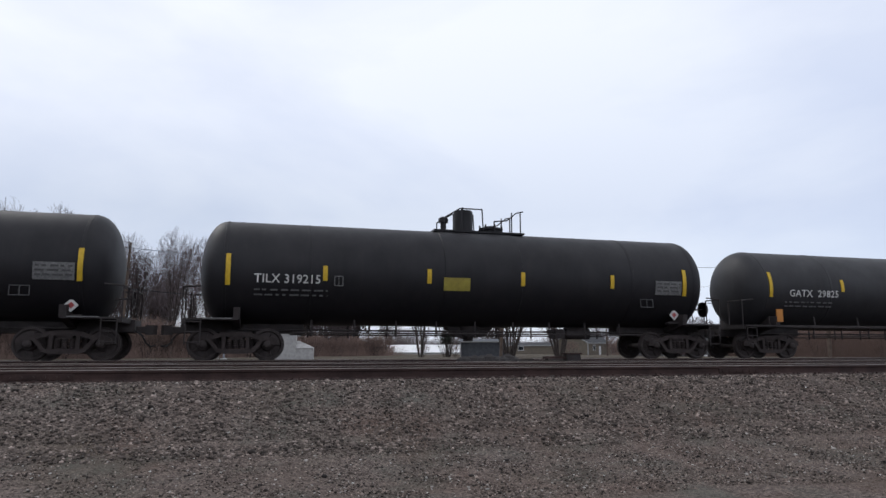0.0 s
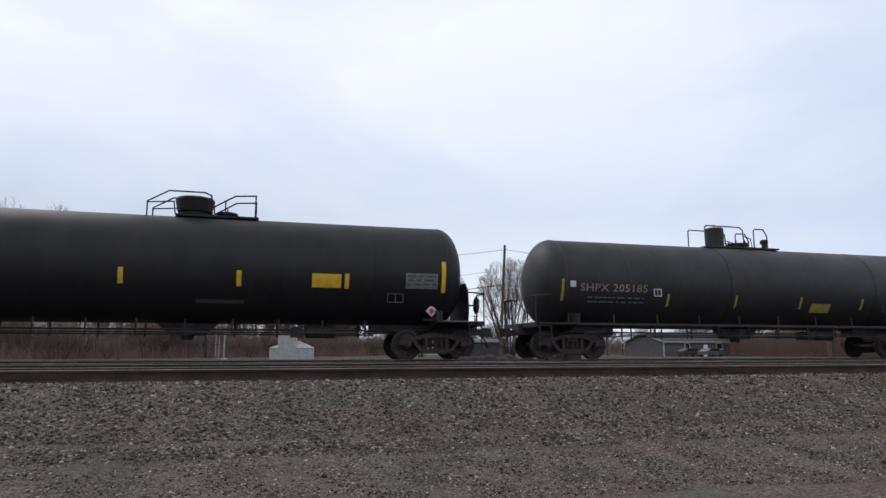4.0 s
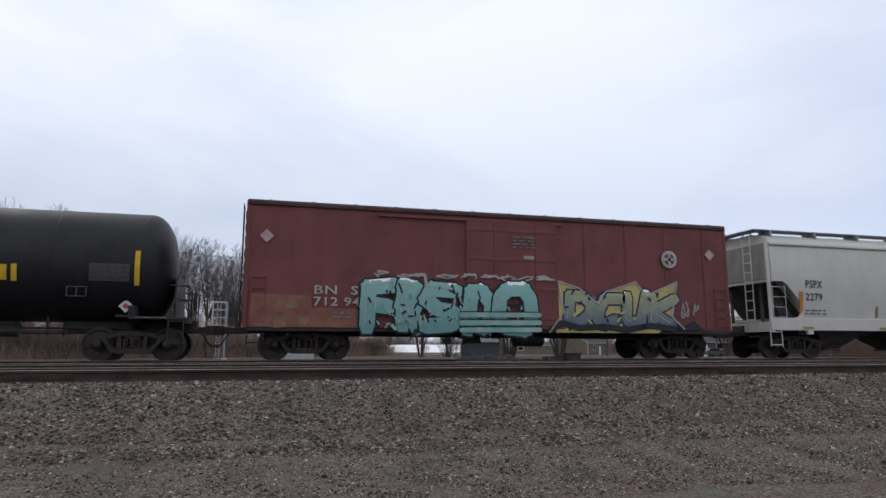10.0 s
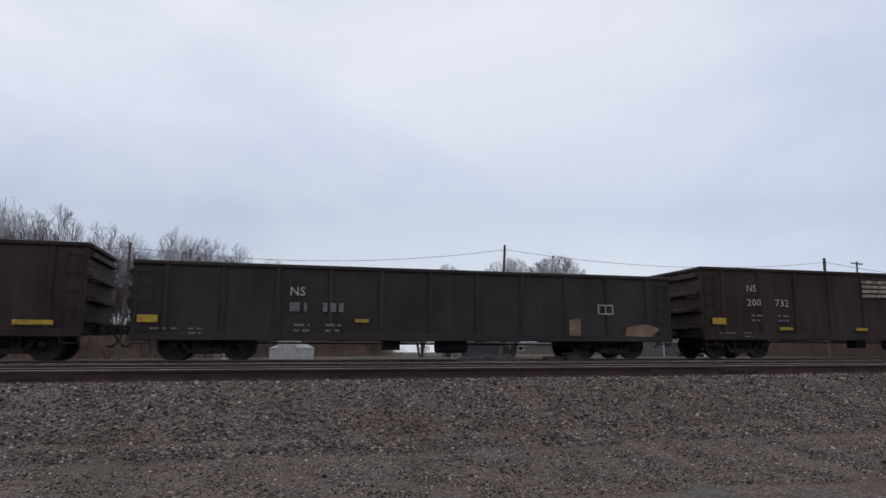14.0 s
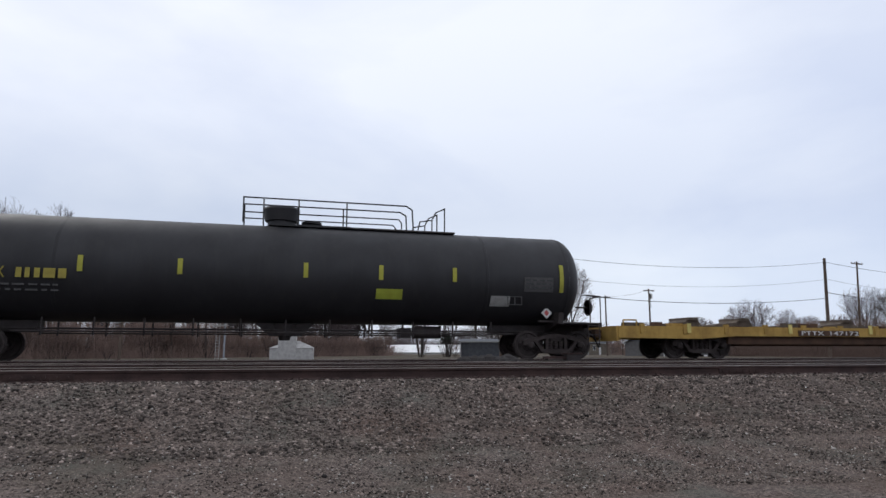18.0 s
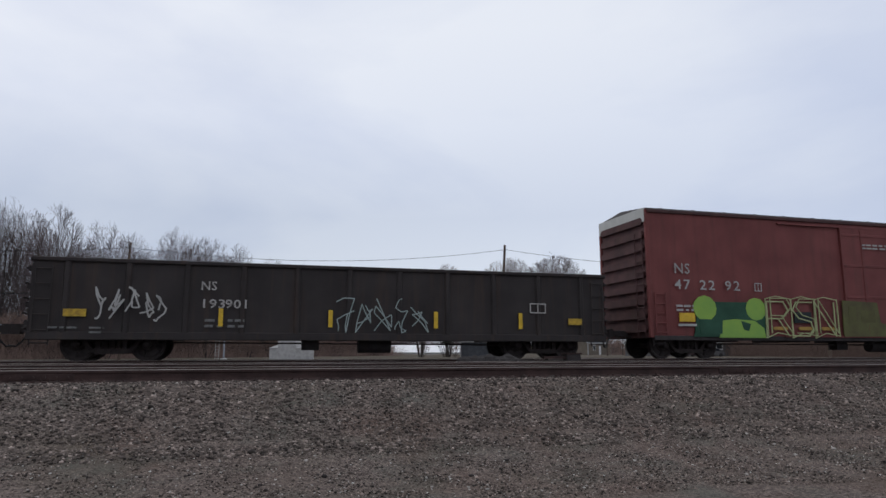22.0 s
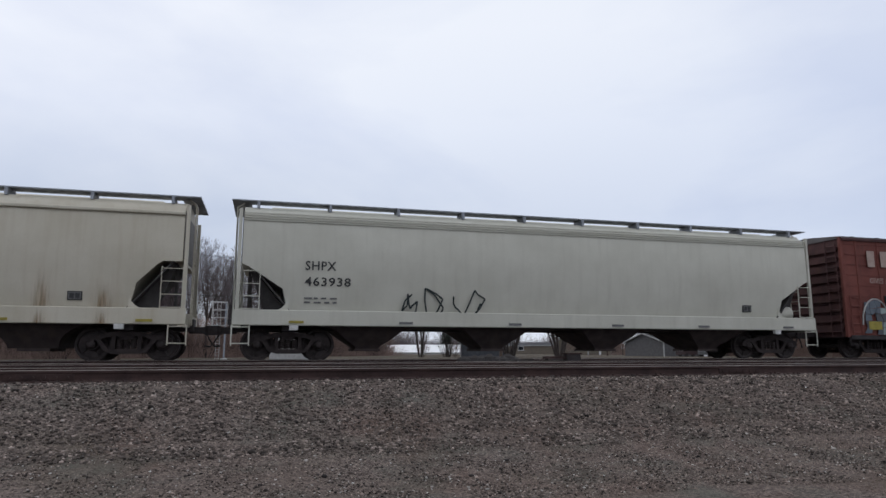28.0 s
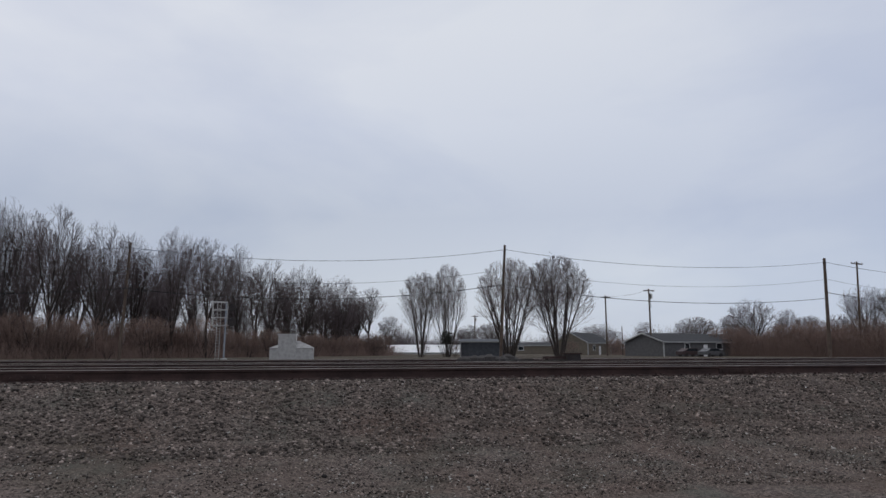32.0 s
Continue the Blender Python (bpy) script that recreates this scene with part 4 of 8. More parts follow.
def strokes(car, name, lines, w, y, mat, label=""):
    """Sprayed lines of one width; each stretch lies a hair in front of the one before."""
    g = Geo()
    for line in lines:
        for (ax, az), (bx, bz) in zip(line, line[1:]):
            L = math.hypot(bx - ax, bz - az) or 1
            ux, uz = (bx - ax) / L * w / 2, (bz - az) / L * w / 2
            pts = [(ax - ux - uz * 0.6, az - uz + ux * 0.6), (ax - uz, az + ux), (bx - uz, bz + ux), (bx + ux - uz * 0.6, bz + uz + ux * 0.6),
                   (bx + ux + uz * 0.6, bz + uz - ux * 0.6), (bx + uz, bz - ux), (ax + uz, az - ux), (ax - ux + uz * 0.6, az - uz - ux * 0.6)]
            g.slab(pts, y - 0.0005 * (len(g.f) // 10), 0.03)
    return tagged(part(name, g, mat, car, label, smooth=False), kind="stuff")


def glyph(key, x0, x1, z0, z1, slant=0.0, rnd=None, loose=0.03):
    j = lambda k: rnd.uniform(-loose, loose) if rnd else 0
    return [[(x0 + (x1 - x0) * a + slant * b + j(0.03), z0 + (z1 - z0) * b + j(0.03)) for a, b in line] for line in GLYPH[key]]


def sprayed_word(car, keys, x0, x1, z0, z1, fill, edge, w, y, seed=1, slant=0.0, shine=None):
    """Fat letters one by one: a dark edge, the fill and a thin inner line."""
    rnd = random.Random(seed)
    d = (x1 - x0) / len(keys)
    for k, key in enumerate(keys):
        a, b = x0 + d * k + w * 0.42, x0 + d * (k + 1) - w * 0.36
        lo, hi = z0 + w * 0.5 + rnd.uniform(0, 0.05), z1 - w * 0.5 - rnd.uniform(0, 0.18)
        lines = glyph(key, a, b, lo, hi, slant, rnd, 0.07)
        strokes(car, "sprayed_outline", lines, w + 0.11, y, edge)
        strokes(car, "sprayed_letter", lines, w, y - 0.010, fill[k % len(fill)])
        if shine:
            strokes(car, "sprayed_detail", [[(x - w * 0.16, z + w * 0.14) for x, z in line[:3]] for line in lines], 0.035, y - 0.018, shine)


def mosaic(car, x0, x1, z0, z1, nx, nz, mats, gap, seed, y):
    """Sprayed patchwork: uneven four-cornered patches side by side."""
    rnd = random.Random(seed)
    P = [[(x0 + (x1 - x0) * i / nx + rnd.uniform(-0.3, 0.3) * (x1 - x0) / nx, z0 + (z1 - z0) * j / nz + rnd.uniform(-0.25, 0.25) * (z1 - z0) / nz) for j in range(nz + 1)] for i in range(nx + 1)]
    g = [Geo() for _ in mats]
    for i in range(nx):
        for j in range(nz):
            if rnd.random() < 0.1:
                continue
            q = [P[i][j], P[i + 1][j], P[i + 1][j + 1], P[i][j + 1]]
            cx, cz = sum(p[0] for p in q) / 4, sum(p[1] for p in q) / 4
            g[rnd.randrange(len(mats))].slab([(cx + (a - cx) * (1 - gap), cz + (b - cz) * (1 - gap)) for a, b in q], y - 0.0008 * ((i + j) % 3), 0.02)
    for k, mat in enumerate(mats):
        if g[k].f:
            tagged(part("sprayed_patch", g[k], mat, car, smooth=False), kind="stuff")


def fade(name, rows):
    """Sprayed colours that run into one another with the height on the car."""
    m = spray(name, (0.3, 0.3, 0.3))
    n, l = m.node_tree.nodes, m.node_tree.links
    tc, sep, ramp, ns, mr, mx = n.new("ShaderNodeTexCoord"), n.new("ShaderNodeSeparateXYZ"), n.new("ShaderNodeValToRGB"), n.new("ShaderNodeTexNoise"), n.new("ShaderNodeMath"), n.new("ShaderNodeMapRange")
    ns.inputs["Scale"].default_value = 3.0
    l.new(tc.outputs["Object"], sep.inputs[0])
    l.new(tc.outputs["Object"], ns.inputs["Vector"])
    mr.operation = "MULTIPLY_ADD"
    mr.inputs[1].default_value = 0.7
    l.new(ns.outputs[0], mr.inputs[0])
    l.new(sep.outputs[2], mr.inputs[2])
    mx.inputs["From Min"].default_value, mx.inputs["From Max"].default_value = rows[0][0] + 0.35, rows[-1][0] + 0.35
    l.new(mr.outputs[0], mx.inputs[0])
    l.new(mx.outputs[0], ramp.inputs[0])
    cr = ramp.color_ramp
    for k, (z, c) in enumerate(rows):
        e = cr.elements[0] if k == 0 else cr.elements[1] if k == len(rows) - 1 else cr.elements.new(0.5)
        e.position, e.color = (z - rows[0][0]) / (rows[-1][0] - rows[0][0]), (*c, 1)
    l.new(ramp.outputs[0], n["Principled BSDF"].inputs["Base Color"])
    return m


def scratches(car, x0, x1, z0, z1, n, mats, seed, y, long_=0.22):
    """Short sprayed dashes that break up a painted stretch."""
    rnd = random.Random(seed)
    for k, mat in enumerate(mats):
        lines = []
        for _ in range(n):
            x, z = rnd.uniform(x0, x1), rnd.uniform(z0, z1)
            lines.append([(x, z), (x + rnd.uniform(-0.12, 0.12), z + rnd.uniform(-long_, long_))])
        strokes(car, "sprayed_detail", lines, rnd.uniform(0.035, 0.06), y - 0.03 * k, mat)


def box_car(name, half, top, low, mat, label, door=(-1.5, 1.6), ribs=8, roof=None, end_mat=None, sill_drop=True, end_cap=None, panels=False):
    """Boxcar; with panels, pressed ribs on both halves of the side, else on one half only."""
    car = thing(name, label, "boxcar", "cars of the freight train")
    roof, end_mat = roof or ROOF_GREY, end_mat or BOX_DARK
    W = 1.555
    for s in (-1, 1):
        part("side_wall", Geo().box(-half, half, s * W - 0.04, s * W + 0.04, low, top), mat, car, smooth=False)
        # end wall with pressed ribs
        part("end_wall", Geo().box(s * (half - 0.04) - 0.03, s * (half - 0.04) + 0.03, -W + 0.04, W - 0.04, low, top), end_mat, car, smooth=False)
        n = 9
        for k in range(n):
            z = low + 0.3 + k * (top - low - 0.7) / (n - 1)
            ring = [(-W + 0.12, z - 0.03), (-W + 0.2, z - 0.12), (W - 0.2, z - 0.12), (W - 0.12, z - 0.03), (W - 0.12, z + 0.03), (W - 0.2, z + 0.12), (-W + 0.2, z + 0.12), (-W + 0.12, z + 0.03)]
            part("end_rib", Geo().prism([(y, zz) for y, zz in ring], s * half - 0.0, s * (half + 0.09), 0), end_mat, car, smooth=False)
        if end_cap:
            part("end_cap", Geo().box(s * (half + 0.06) - 0.02, s * (half + 0.06) + 0.02, -W, W, top - 0.45, top + 0.04), end_cap, car, smooth=False)
        for y in (-W, W):
            part("corner_post", Geo().box(s * half - 0.06, s * half + 0.06, y - 0.06, y + 0.06, low, top, 0.015), mat, car, smooth=False)
        ladder(car, s * (half - 0.35) - 0.2, s * (half - 0.35) + 0.2, -W - 0.1, low + 0.1, low + 1.5, 5, mat)
        g = Geo()
        for k in range(9):
            g.tube((s * (half + 0.14), -W + 0.1, low + 0.2 + k * 0.4), (s * (half + 0.14), -W + 0.55, low + 0.2 + k * 0.4), 0.018, n=5)
        for y in (-W + 0.1, -W + 0.55):
            g.tube((s * (half + 0.14), y, low), (s * (half + 0.14), y, low + 3.6), 0.018, n=5)
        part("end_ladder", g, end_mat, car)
        ladder(car, s * (half - 0.3) - 0.22, s * (half - 0.3) + 0.22, -W, 0.45, low, 2, FRAME_BLACK, "sill_step")
        truck(car, s * (half - 1.75))
        part("draft_sill", Geo().box(s * (half - 3.0), s * (half + 0.3), -0.3, 0.3, 0.8, low + 0.02), FRAME_BLACK, car, smooth=False)
    rib = Geo().prism([(-0.05, -W - 0.035), (-0.025, -W - 0.075), (0.025, -W - 0.075), (0.05, -W - 0.035)], low + 0.08, top - 0.12, 2).mesh("side_rib", mat, False)
    for a, b in ((-half + 0.15, door[0] - 0.25), (door[1] + 0.25, half - 0.15)):
        n = ribs // 2
        for k in range(n if panels or a > 0 else 0):
            part("side_rib", rib, mat, car, at=pose(a + (b - a) * (k + 0.5) / n, 0, 0))
    if panels:      # pressed panel lines between the ribs
        for k in range(9):
            z = low + 0.35 + k * (top - low - 0.6) / 8
            for a, b in ((-half + 0.15, door[0] - 0.2), (door[1] + 0.2, half - 0.15)):
                part("panel_bead", Geo().box(a, b, -W - 0.055, -W - 0.03, z - 0.02, z + 0.02), mat, car, smooth=False)
    # roof with seams
    part("roof", Geo().prism([(-W - 0.06, top - 0.05), (-W - 0.06, top + 0.03), (0, top + 0.2), (W + 0.06, top + 0.03), (W + 0.06, top - 0.05)], -half - 0.03, half + 0.03, 0), roof, car, smooth=False)
    n = round(half * 2 / 1.25)
    seam = Geo().prism([(-W - 0.05, top + 0.03), (0, top + 0.2), (W + 0.05, top + 0.03), (W + 0.05, top + 0.05), (0, top + 0.22), (-W - 0.05, top + 0.05)], -0.04, 0.04, 0).mesh("roof_seam", roof, False)
    for k in range(n):
        part("roof_seam", seam, roof, car, at=pose(-half + 0.6 + k * (2 * half - 1.2) / (n - 1), 0, 0))
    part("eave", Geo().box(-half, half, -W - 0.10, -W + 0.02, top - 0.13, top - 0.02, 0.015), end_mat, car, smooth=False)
    part("side_sill", Geo().box(-half + 0.1, half - 0.1, -W - 0.06, -W + 0.03, low - 0.1, low + 0.06, 0.015), mat if not sill_drop else FRAME_BLACK, car, smooth=False)
    # sliding or plug door
    d = part("door", Geo().box(door[0], door[1], -W - 0.12, -W - 0.03, low + 0.12, top - 0.28), mat, car, smooth=False)
    for k in range(4):
        z = low + 0.35 + k * (top - low - 0.9) / 3
        part("door_rib", Geo().box(door[0] + 0.06, door[1] - 0.06, -W - 0.135, -W - 0.11, z - 0.05, z + 0.05, 0.015), mat, d, smooth=False)
    for x in (door[0] + (door[1] - door[0]) * 0.3, door[0] + (door[1] - door[0]) * 0.75):
        part("lock_bar", Geo().tube((x, -W - 0.125, low + 0.15), (x, -W - 0.125, top - 0.35), 0.022), mat, d)
    for z in (low + 0.07, top - 0.25):
        part("door_track", Geo().box(door[0] - (door[1] - door[0]) * 0.9, door[1] + 0.2, -W - 0.13, -W - 0.03, z - 0.04, z + 0.03), mat, car, smooth=False)
    part("floor", Geo().box(-half + 0.05, half - 0.05, -W + 0.04, W - 0.04, low - 0.02, low + 0.1), FRAME_BLACK, car, smooth=False)
    part("centre_sill", Geo().box(-half + 2.9, half - 2.9, -0.35, 0.35, 0.72, low), FRAME_BLACK, car, smooth=False)
    under_gear(car, half, low)
    couplers(car, half + 0.1)
    return car


def under_gear(car, half, low):
    g = Geo()
    g.lathe([(-0.5, 0.22), (0.5, 0.22)], (0.9, -0.7, low - 0.28), "x", 12)
    part("air_reservoir", g, FRAME_BLACK, car)
    part("brake_valve", Geo().box(-1.3, -0.8, -0.9, -0.5, low - 0.42, low - 0.1), FRAME_BLACK, car, smooth=False)
    g = Geo().tube((-half + 2.8, -0.8, low - 0.2), (half - 2.8, -0.8, low - 0.25), 0.025)
    for k in range(5):
        x = -half + 3.5 + k * (2 * half - 7) / 4
        g.box(x - 0.06, x + 0.06, -1.4, 1.4, low - 0.14, low)
    part("brake_rod", g, FRAME_BLACK, car)


# ---- gondolas ----
def gondola(name, half, top, low, mat, label, ribs=11):
    car = thing(name, label, "gondola car", "cars of the freight train")
    W = 1.54
    for s in (-1, 1):
        part("side_wall", Geo().box(-half, half, s * W - 0.03, s * W + 0.03, low, top), mat, car, smooth=False)
        part("top_chord", Geo().box(-half - 0.02, half + 0.02, s * W - 0.10, s * W + 0.08, top - 0.05, top + 0.06, 0.02), mat, car, smooth=False)
        part("end_wall", Geo().box(s * (half - 0.03) - 0.03, s * (half - 0.03) + 0.03, -W + 0.03, W - 0.03, low, top - 0.03), mat, car, smooth=False)
        for k in range(4):
            z = low + 0.35 + k * (top - low - 0.6) / 3
            part("end_rib", Geo().box(s * half, s * (half + 0.12), -W + 0.1, W - 0.1, z - 0.07, z + 0.07, 0.02), mat, car, smooth=False)
        part("end_chord", Geo().box(s * half - 0.06, s * half + 0.1, -W, W, top - 0.06, top + 0.05, 0.02), mat, car, smooth=False)
        ladder(car, s * (half - 0.3) - 0.2, s * (half - 0.3) + 0.2, -W - 0.1, low + 0.1, top - 0.2, 5, mat)
        ladder(car, s * (half - 0.3) - 0.22, s * (half - 0.3) + 0.22, -W - 0.04, 0.42, low, 2, mat, "sill_step")
        for k in range(5):
            part("end_grab", Geo().path([(s * (half + 0.1), -W + 0.1, low + 0.2 + k * 0.4), (s * (half + 0.16), -W + 0.1, low + 0.2 + k * 0.4), (s * (half + 0.16), -W + 0.55, low + 0.2 + k * 0.4), (s * (half + 0.1), -W + 0.55, low + 0.2 + k * 0.4)], 0.018, 5), mat, car)
        truck(car, s * (half - 1.95))
        part("draft_sill", Geo().box(s * (half - 3.2), s * (half + 0.3), -0.3, 0.3, 0.78, low + 0.05), FRAME_BLACK, car, smooth=False)
    rib = Geo().prism([(-0.10, -W - 0.02), (-0.05, -W - 0.10), (0.05, -W - 0.10), (0.10, -W - 0.02)], low + 0.1, top - 0.05, 2).mesh("side_post", mat, False)
    for k in range(ribs):
        part("side_post", rib, mat, car, at=pose(-half + 0.85 + k * (2 * half - 1.7) / (ribs - 1), 0, 0))
    part("side_sill", Geo().box(-half, half, -W - 0.09, -W + 0.05, low - 0.1, low + 0.12, 0.02), mat, car, smooth=False)
    part("floor", Geo().box(-half + 0.05, half - 0.05, -W + 0.04, W - 0.04, low, low + 0.08), mat, car, smooth=False)
    part("centre_sill", Geo().box(-half + 2.9, half - 2.9, -0.35, 0.35, 0.66, low), FRAME_BLACK, car, smooth=False)
    under_gear(car, half, low + 0.05)
    g = Geo()
    for k in range(9):
        x = -half + 0.7 + k * (2 * half - 1.4) / 8
        g.box(x - 0.08, x + 0.08, -W - 0.085, -W - 0.06, top + 0.0, top + 0.05)
    part("chord_clip", g, GREYMARK, car, smooth=False)
    couplers(car, half + 0.1)
    return car


def emblem(car, x, z, w, h, mat, wall=flat_wall, lift=0.125):
    """A railway's emblem as plain shapes: a block of bars, then slanted blocks."""
    y = wall(z) - lift + 0.02
    for k in range(4):
        part("emblem_bar", Geo().slab([(x, z + h * k / 4 + 0.02), (x + w * 0.52, z + h * k / 4 + 0.02), (x + w * 0.54, z + h * (k + 1) / 4 - 0.04), (x, z + h * (k + 1) / 4 - 0.04)], y, 0.02), mat, car, smooth=False)
    rnd = random.Random(round(w * 100))
    for k in range(6):
        a = x + w * (0.545 + 0.062 * k)
        q = (0.0, 0.018, -0.03, 0.02, -0.02, 0.01)[k] * w
        b = w * rnd.uniform(0.036, 0.056)
        lo, hi = rnd.uniform(0, 0.1) * h, h * rnd.uniform(0.88, 1)
        part("emblem_block", Geo().slab([(a - q, z + lo), (a + b - q, z + lo + 0.02), (a + b + q, z + hi), (a + q, z + hi)], y - 0.003 * (k % 2), 0.02), mat, car, smooth=False)
    for k, (u, v) in enumerate(((0.0, 0.2), (0.4, 0.6), (0.8, 0.98))):
        a = x + w * (0.90 + 0.012 * (k - 1))
        part("emblem_block", Geo().slab([(a, z + h * u), (a + w * 0.085, z + h * u + 0.01), (a + w * 0.085, z + h * v), (a + 0.02, z + h * v)], y - 0.003, 0.02), mat, car, smooth=False)


def gon_wall(z):
    return -1.632


def gon_marks(car, l1, a, b, x, z, xb, yellow, ylab, seed, box_x=None, h=0.25):
    letter(car, l1, x, z + 0.5, h, STENCIL, gon_wall, 1.05, 0.015)
    if a:
        letter(car, a, x, z, h, STENCIL, gon_wall, 1.05, 0.015, 0.58)
    if b:
        letter(car, b, xb, z, h, STENCIL, gon_wall, 1.05, 0.015, 0.58)
    bars(car, x + 0.15, z - 0.38, 0.45, 2, GREYMARK, gon_wall, 0.16, 0.07, seed)
    bars(car, xb + 0.1, z - 0.38, 0.45, 2, GREYMARK, gon_wall, 0.16, 0.07, seed + 1)
    bars(car, -7.9, 0.86, 0.7, 1, GREYMARK, gon_wall, 0.16, 0.05, seed + 2)
    bars(car, -6.9, 0.86, 0.35, 2, GREYMARK, gon_wall, 0.12, 0.05, seed + 3)
    for x0, x1, z0, z1 in yellow:
        panel(car, x0, x1, z0, z1, YELLOW_WORN, lambda q: -1.632, "reflector_panel")
    if box_x is not None:
        frame_mark(car, box_x, 1.45, 0.55, 0.32, STENCIL, gon_wall)


# ---- flat cars and the coil car ----
HITCH = surf("dusty_steel", (0.13, 0.10, 0.075), (0.06, 0.045, 0.035), rough=0.85, scale=4)


def long_flat(name, half, label):
    car = thing(name, label, "flatcar", "cars of the freight train")
    part("deck", Geo().box(-half, half, -1.35, 1.35, 0.98, 1.06), FLAT_BROWN, car, smooth=False)
    for s in (-1, 1):
        part("side_sill", Geo().prism([(-half, 1.10), (-half, 0.70), (-half + 3.2, 0.68), (-half + 4.6, 0.78), (half - 4.6, 0.78), (half - 3.2, 0.68), (half, 0.70), (half, 1.10)], s * 1.38 - 0.04, s * 1.38 + 0.04, 1), FLAT_YELLOW, car, smooth=False)
        part("lower_sill", Geo().box(-half + 4.4, half - 4.4, s * 1.2 - 0.05, s * 1.2 + 0.05, 0.50, 0.80), FLAT_BROWN, car, smooth=False)
        part("end_sill", Geo().box(s * half - 0.06, s * half + 0.06, -1.38, 1.38, 0.6, 1.1), FLAT_YELLOW, car, smooth=False)
        truck(car, s * (half - 3.45))
        part("draft_sill", Geo().box(s * (half - 5), s * (half + 0.3), -0.35, 0.35, 0.74, 1.0), FLAT_BROWN, car, smooth=False)
        g = Geo().tube((s * (half - 0.2), -1.38, 1.1), (s * (half - 0.2), -1.38, 1.3), 0.025)
        g.tube((s * (half - 0.7), -1.38, 1.1), (s * (half - 0.7), -1.38, 1.3), 0.025)
        g.tube((s * (half - 0.2), -1.38, 1.3), (s * (half - 0.7), -1.38, 1.3), 0.025)
        part("hand_hold", g, FLAT_YELLOW, car)
    part("centre_sill", Geo().prism([(-half + 4.4, 0.98), (-half + 5.4, 0.45), (half - 5.4, 0.45), (half - 4.4, 0.98)], -0.4, 0.4, 1), FLAT_BROWN, car, smooth=False)
    post = Geo().box(-0.09, 0.09, -1.46, -1.36, 0.86, 1.18, 0.01).mesh("stake_pocket", FLAT_YELLOW, False)
    for k in range(17):
        part("stake_pocket", post, FLAT_YELLOW, car, at=pose(-half + 0.9 + k * (2 * half - 1.8) / 16, 0, 0))
    # folded trailer hitches and tie-down clutter on the deck
    rnd = random.Random(5)
    for x in (-half + 3.0, -half + 5.2, -4.2, 1.4, 4.8, half - 4.6):
        g = Geo().prism([(x - 0.9, 1.06), (x - 0.7, 1.22), (x + 0.2, 1.3), (x + 0.35, 1.42), (x + 0.75, 1.42), (x + 0.95, 1.06)], -0.5, 0.5, 1)
        g.box(x + 0.3, x + 0.7, -0.6, 0.6, 1.36, 1.46)
        part("trailer_hitch", g, HITCH, car, smooth=False)
    for k in range(34):
        x = -half + 0.6 + k * (2 * half - 1.2) / 33 + rnd.uniform(-0.2, 0.2)
        h = rnd.uniform(0.05, 0.2)
        part("tie_down", Geo().box(x - rnd.uniform(0.08, 0.4), x + rnd.uniform(0.08, 0.4), -1.3, -1.05, 1.06, 1.06 + h), (HITCH, FLAT_BROWN, FLAT_YELLOW, HITCH)[k % 4], car, smooth=False)
    couplers(car, half + 0.1)
    return car


def bulkhead_flat(name, half, label):
    car = thing(name, label, "bulkhead flatcar", "cars of the freight train")
    part("deck", Geo().box(-half, half, -1.42, 1.42, 1.06, 1.14), BULK_RED, car, smooth=False)
    for s in (-1, 1):
        part("side_sill", Geo().box(-half, half, s * 1.48 - 0.06, s * 1.48 + 0.06, 0.62, 1.14, 0.02), BULK_RED, car, smooth=False)
        part("belly_sill", Geo().prism([(-half + 3.6, 0.7), (-half + 5.0, 0.3), (half - 5.0, 0.3), (half - 3.6, 0.7)], s * 1.1 - 0.05, s * 1.1 + 0.05, 1), BULK_RED, car, smooth=False)
        # the bulkhead: a wooden face inside, tapering steel posts outside
        xi = s * (half - 0.95)
        part("bulkhead_sheet", Geo().prism([(-1.45, 1.14), (1.45, 1.14), (1.45, 4.35), (1.0, 4.68), (-1.0, 4.68), (-1.45, 4.35)], xi - 0.05, xi + 0.05, 0), BULK_RED, car, smooth=False)
        part("bulkhead_lining", Geo().box(xi - s * 0.05, xi - s * 0.13, -1.4, 1.4, 1.3, 3.6), PLY, car, "yellowish wooden lining", smooth=False)
        for y in (-1.42, -0.5, 0.5, 1.42):
            part("bulkhead_post", Geo().prism([(xi, 1.1), (xi + s * 0.85, 1.1), (xi + s * 0.5, 4.55), (xi, 4.6)], y - 0.06, y + 0.06, 1), BULK_RED, car, smooth=False)
        part("bulkhead_cap", Geo().box(xi, xi + s * 0.5, -1.45, 1.45, 4.40, 4.52), BULK_RED, car, smooth=False)
        part("end_sill", Geo().box(s * half - 0.08, s * half + 0.08, -1.48, 1.48, 0.66, 1.14), BULK_RED, car, smooth=False)
        truck(car, s * (half - 2.8))
        part("draft_sill", Geo().box(s * (half - 4), s * (half + 0.3), -0.35, 0.35, 0.74, 1.06), FRAME_BLACK, car, smooth=False)
    part("centre_sill", Geo().box(-half + 3.5, half - 3.5, -0.4, 0.4, 0.32, 1.06), BULK_RED, car, smooth=False)
    pocket = Geo().box(-0.1, 0.1, -1.60, -1.53, 0.68, 1.08, 0.01).mesh("stake_pocket", BULK_RED, False)
    for k in range(14):
        part("stake_pocket", pocket, BULK_RED, car, at=pose(-half + 2.2 + k * (2 * half - 4.4) / 13, 0, 0))
    couplers(car, half + 0.1)
    return car


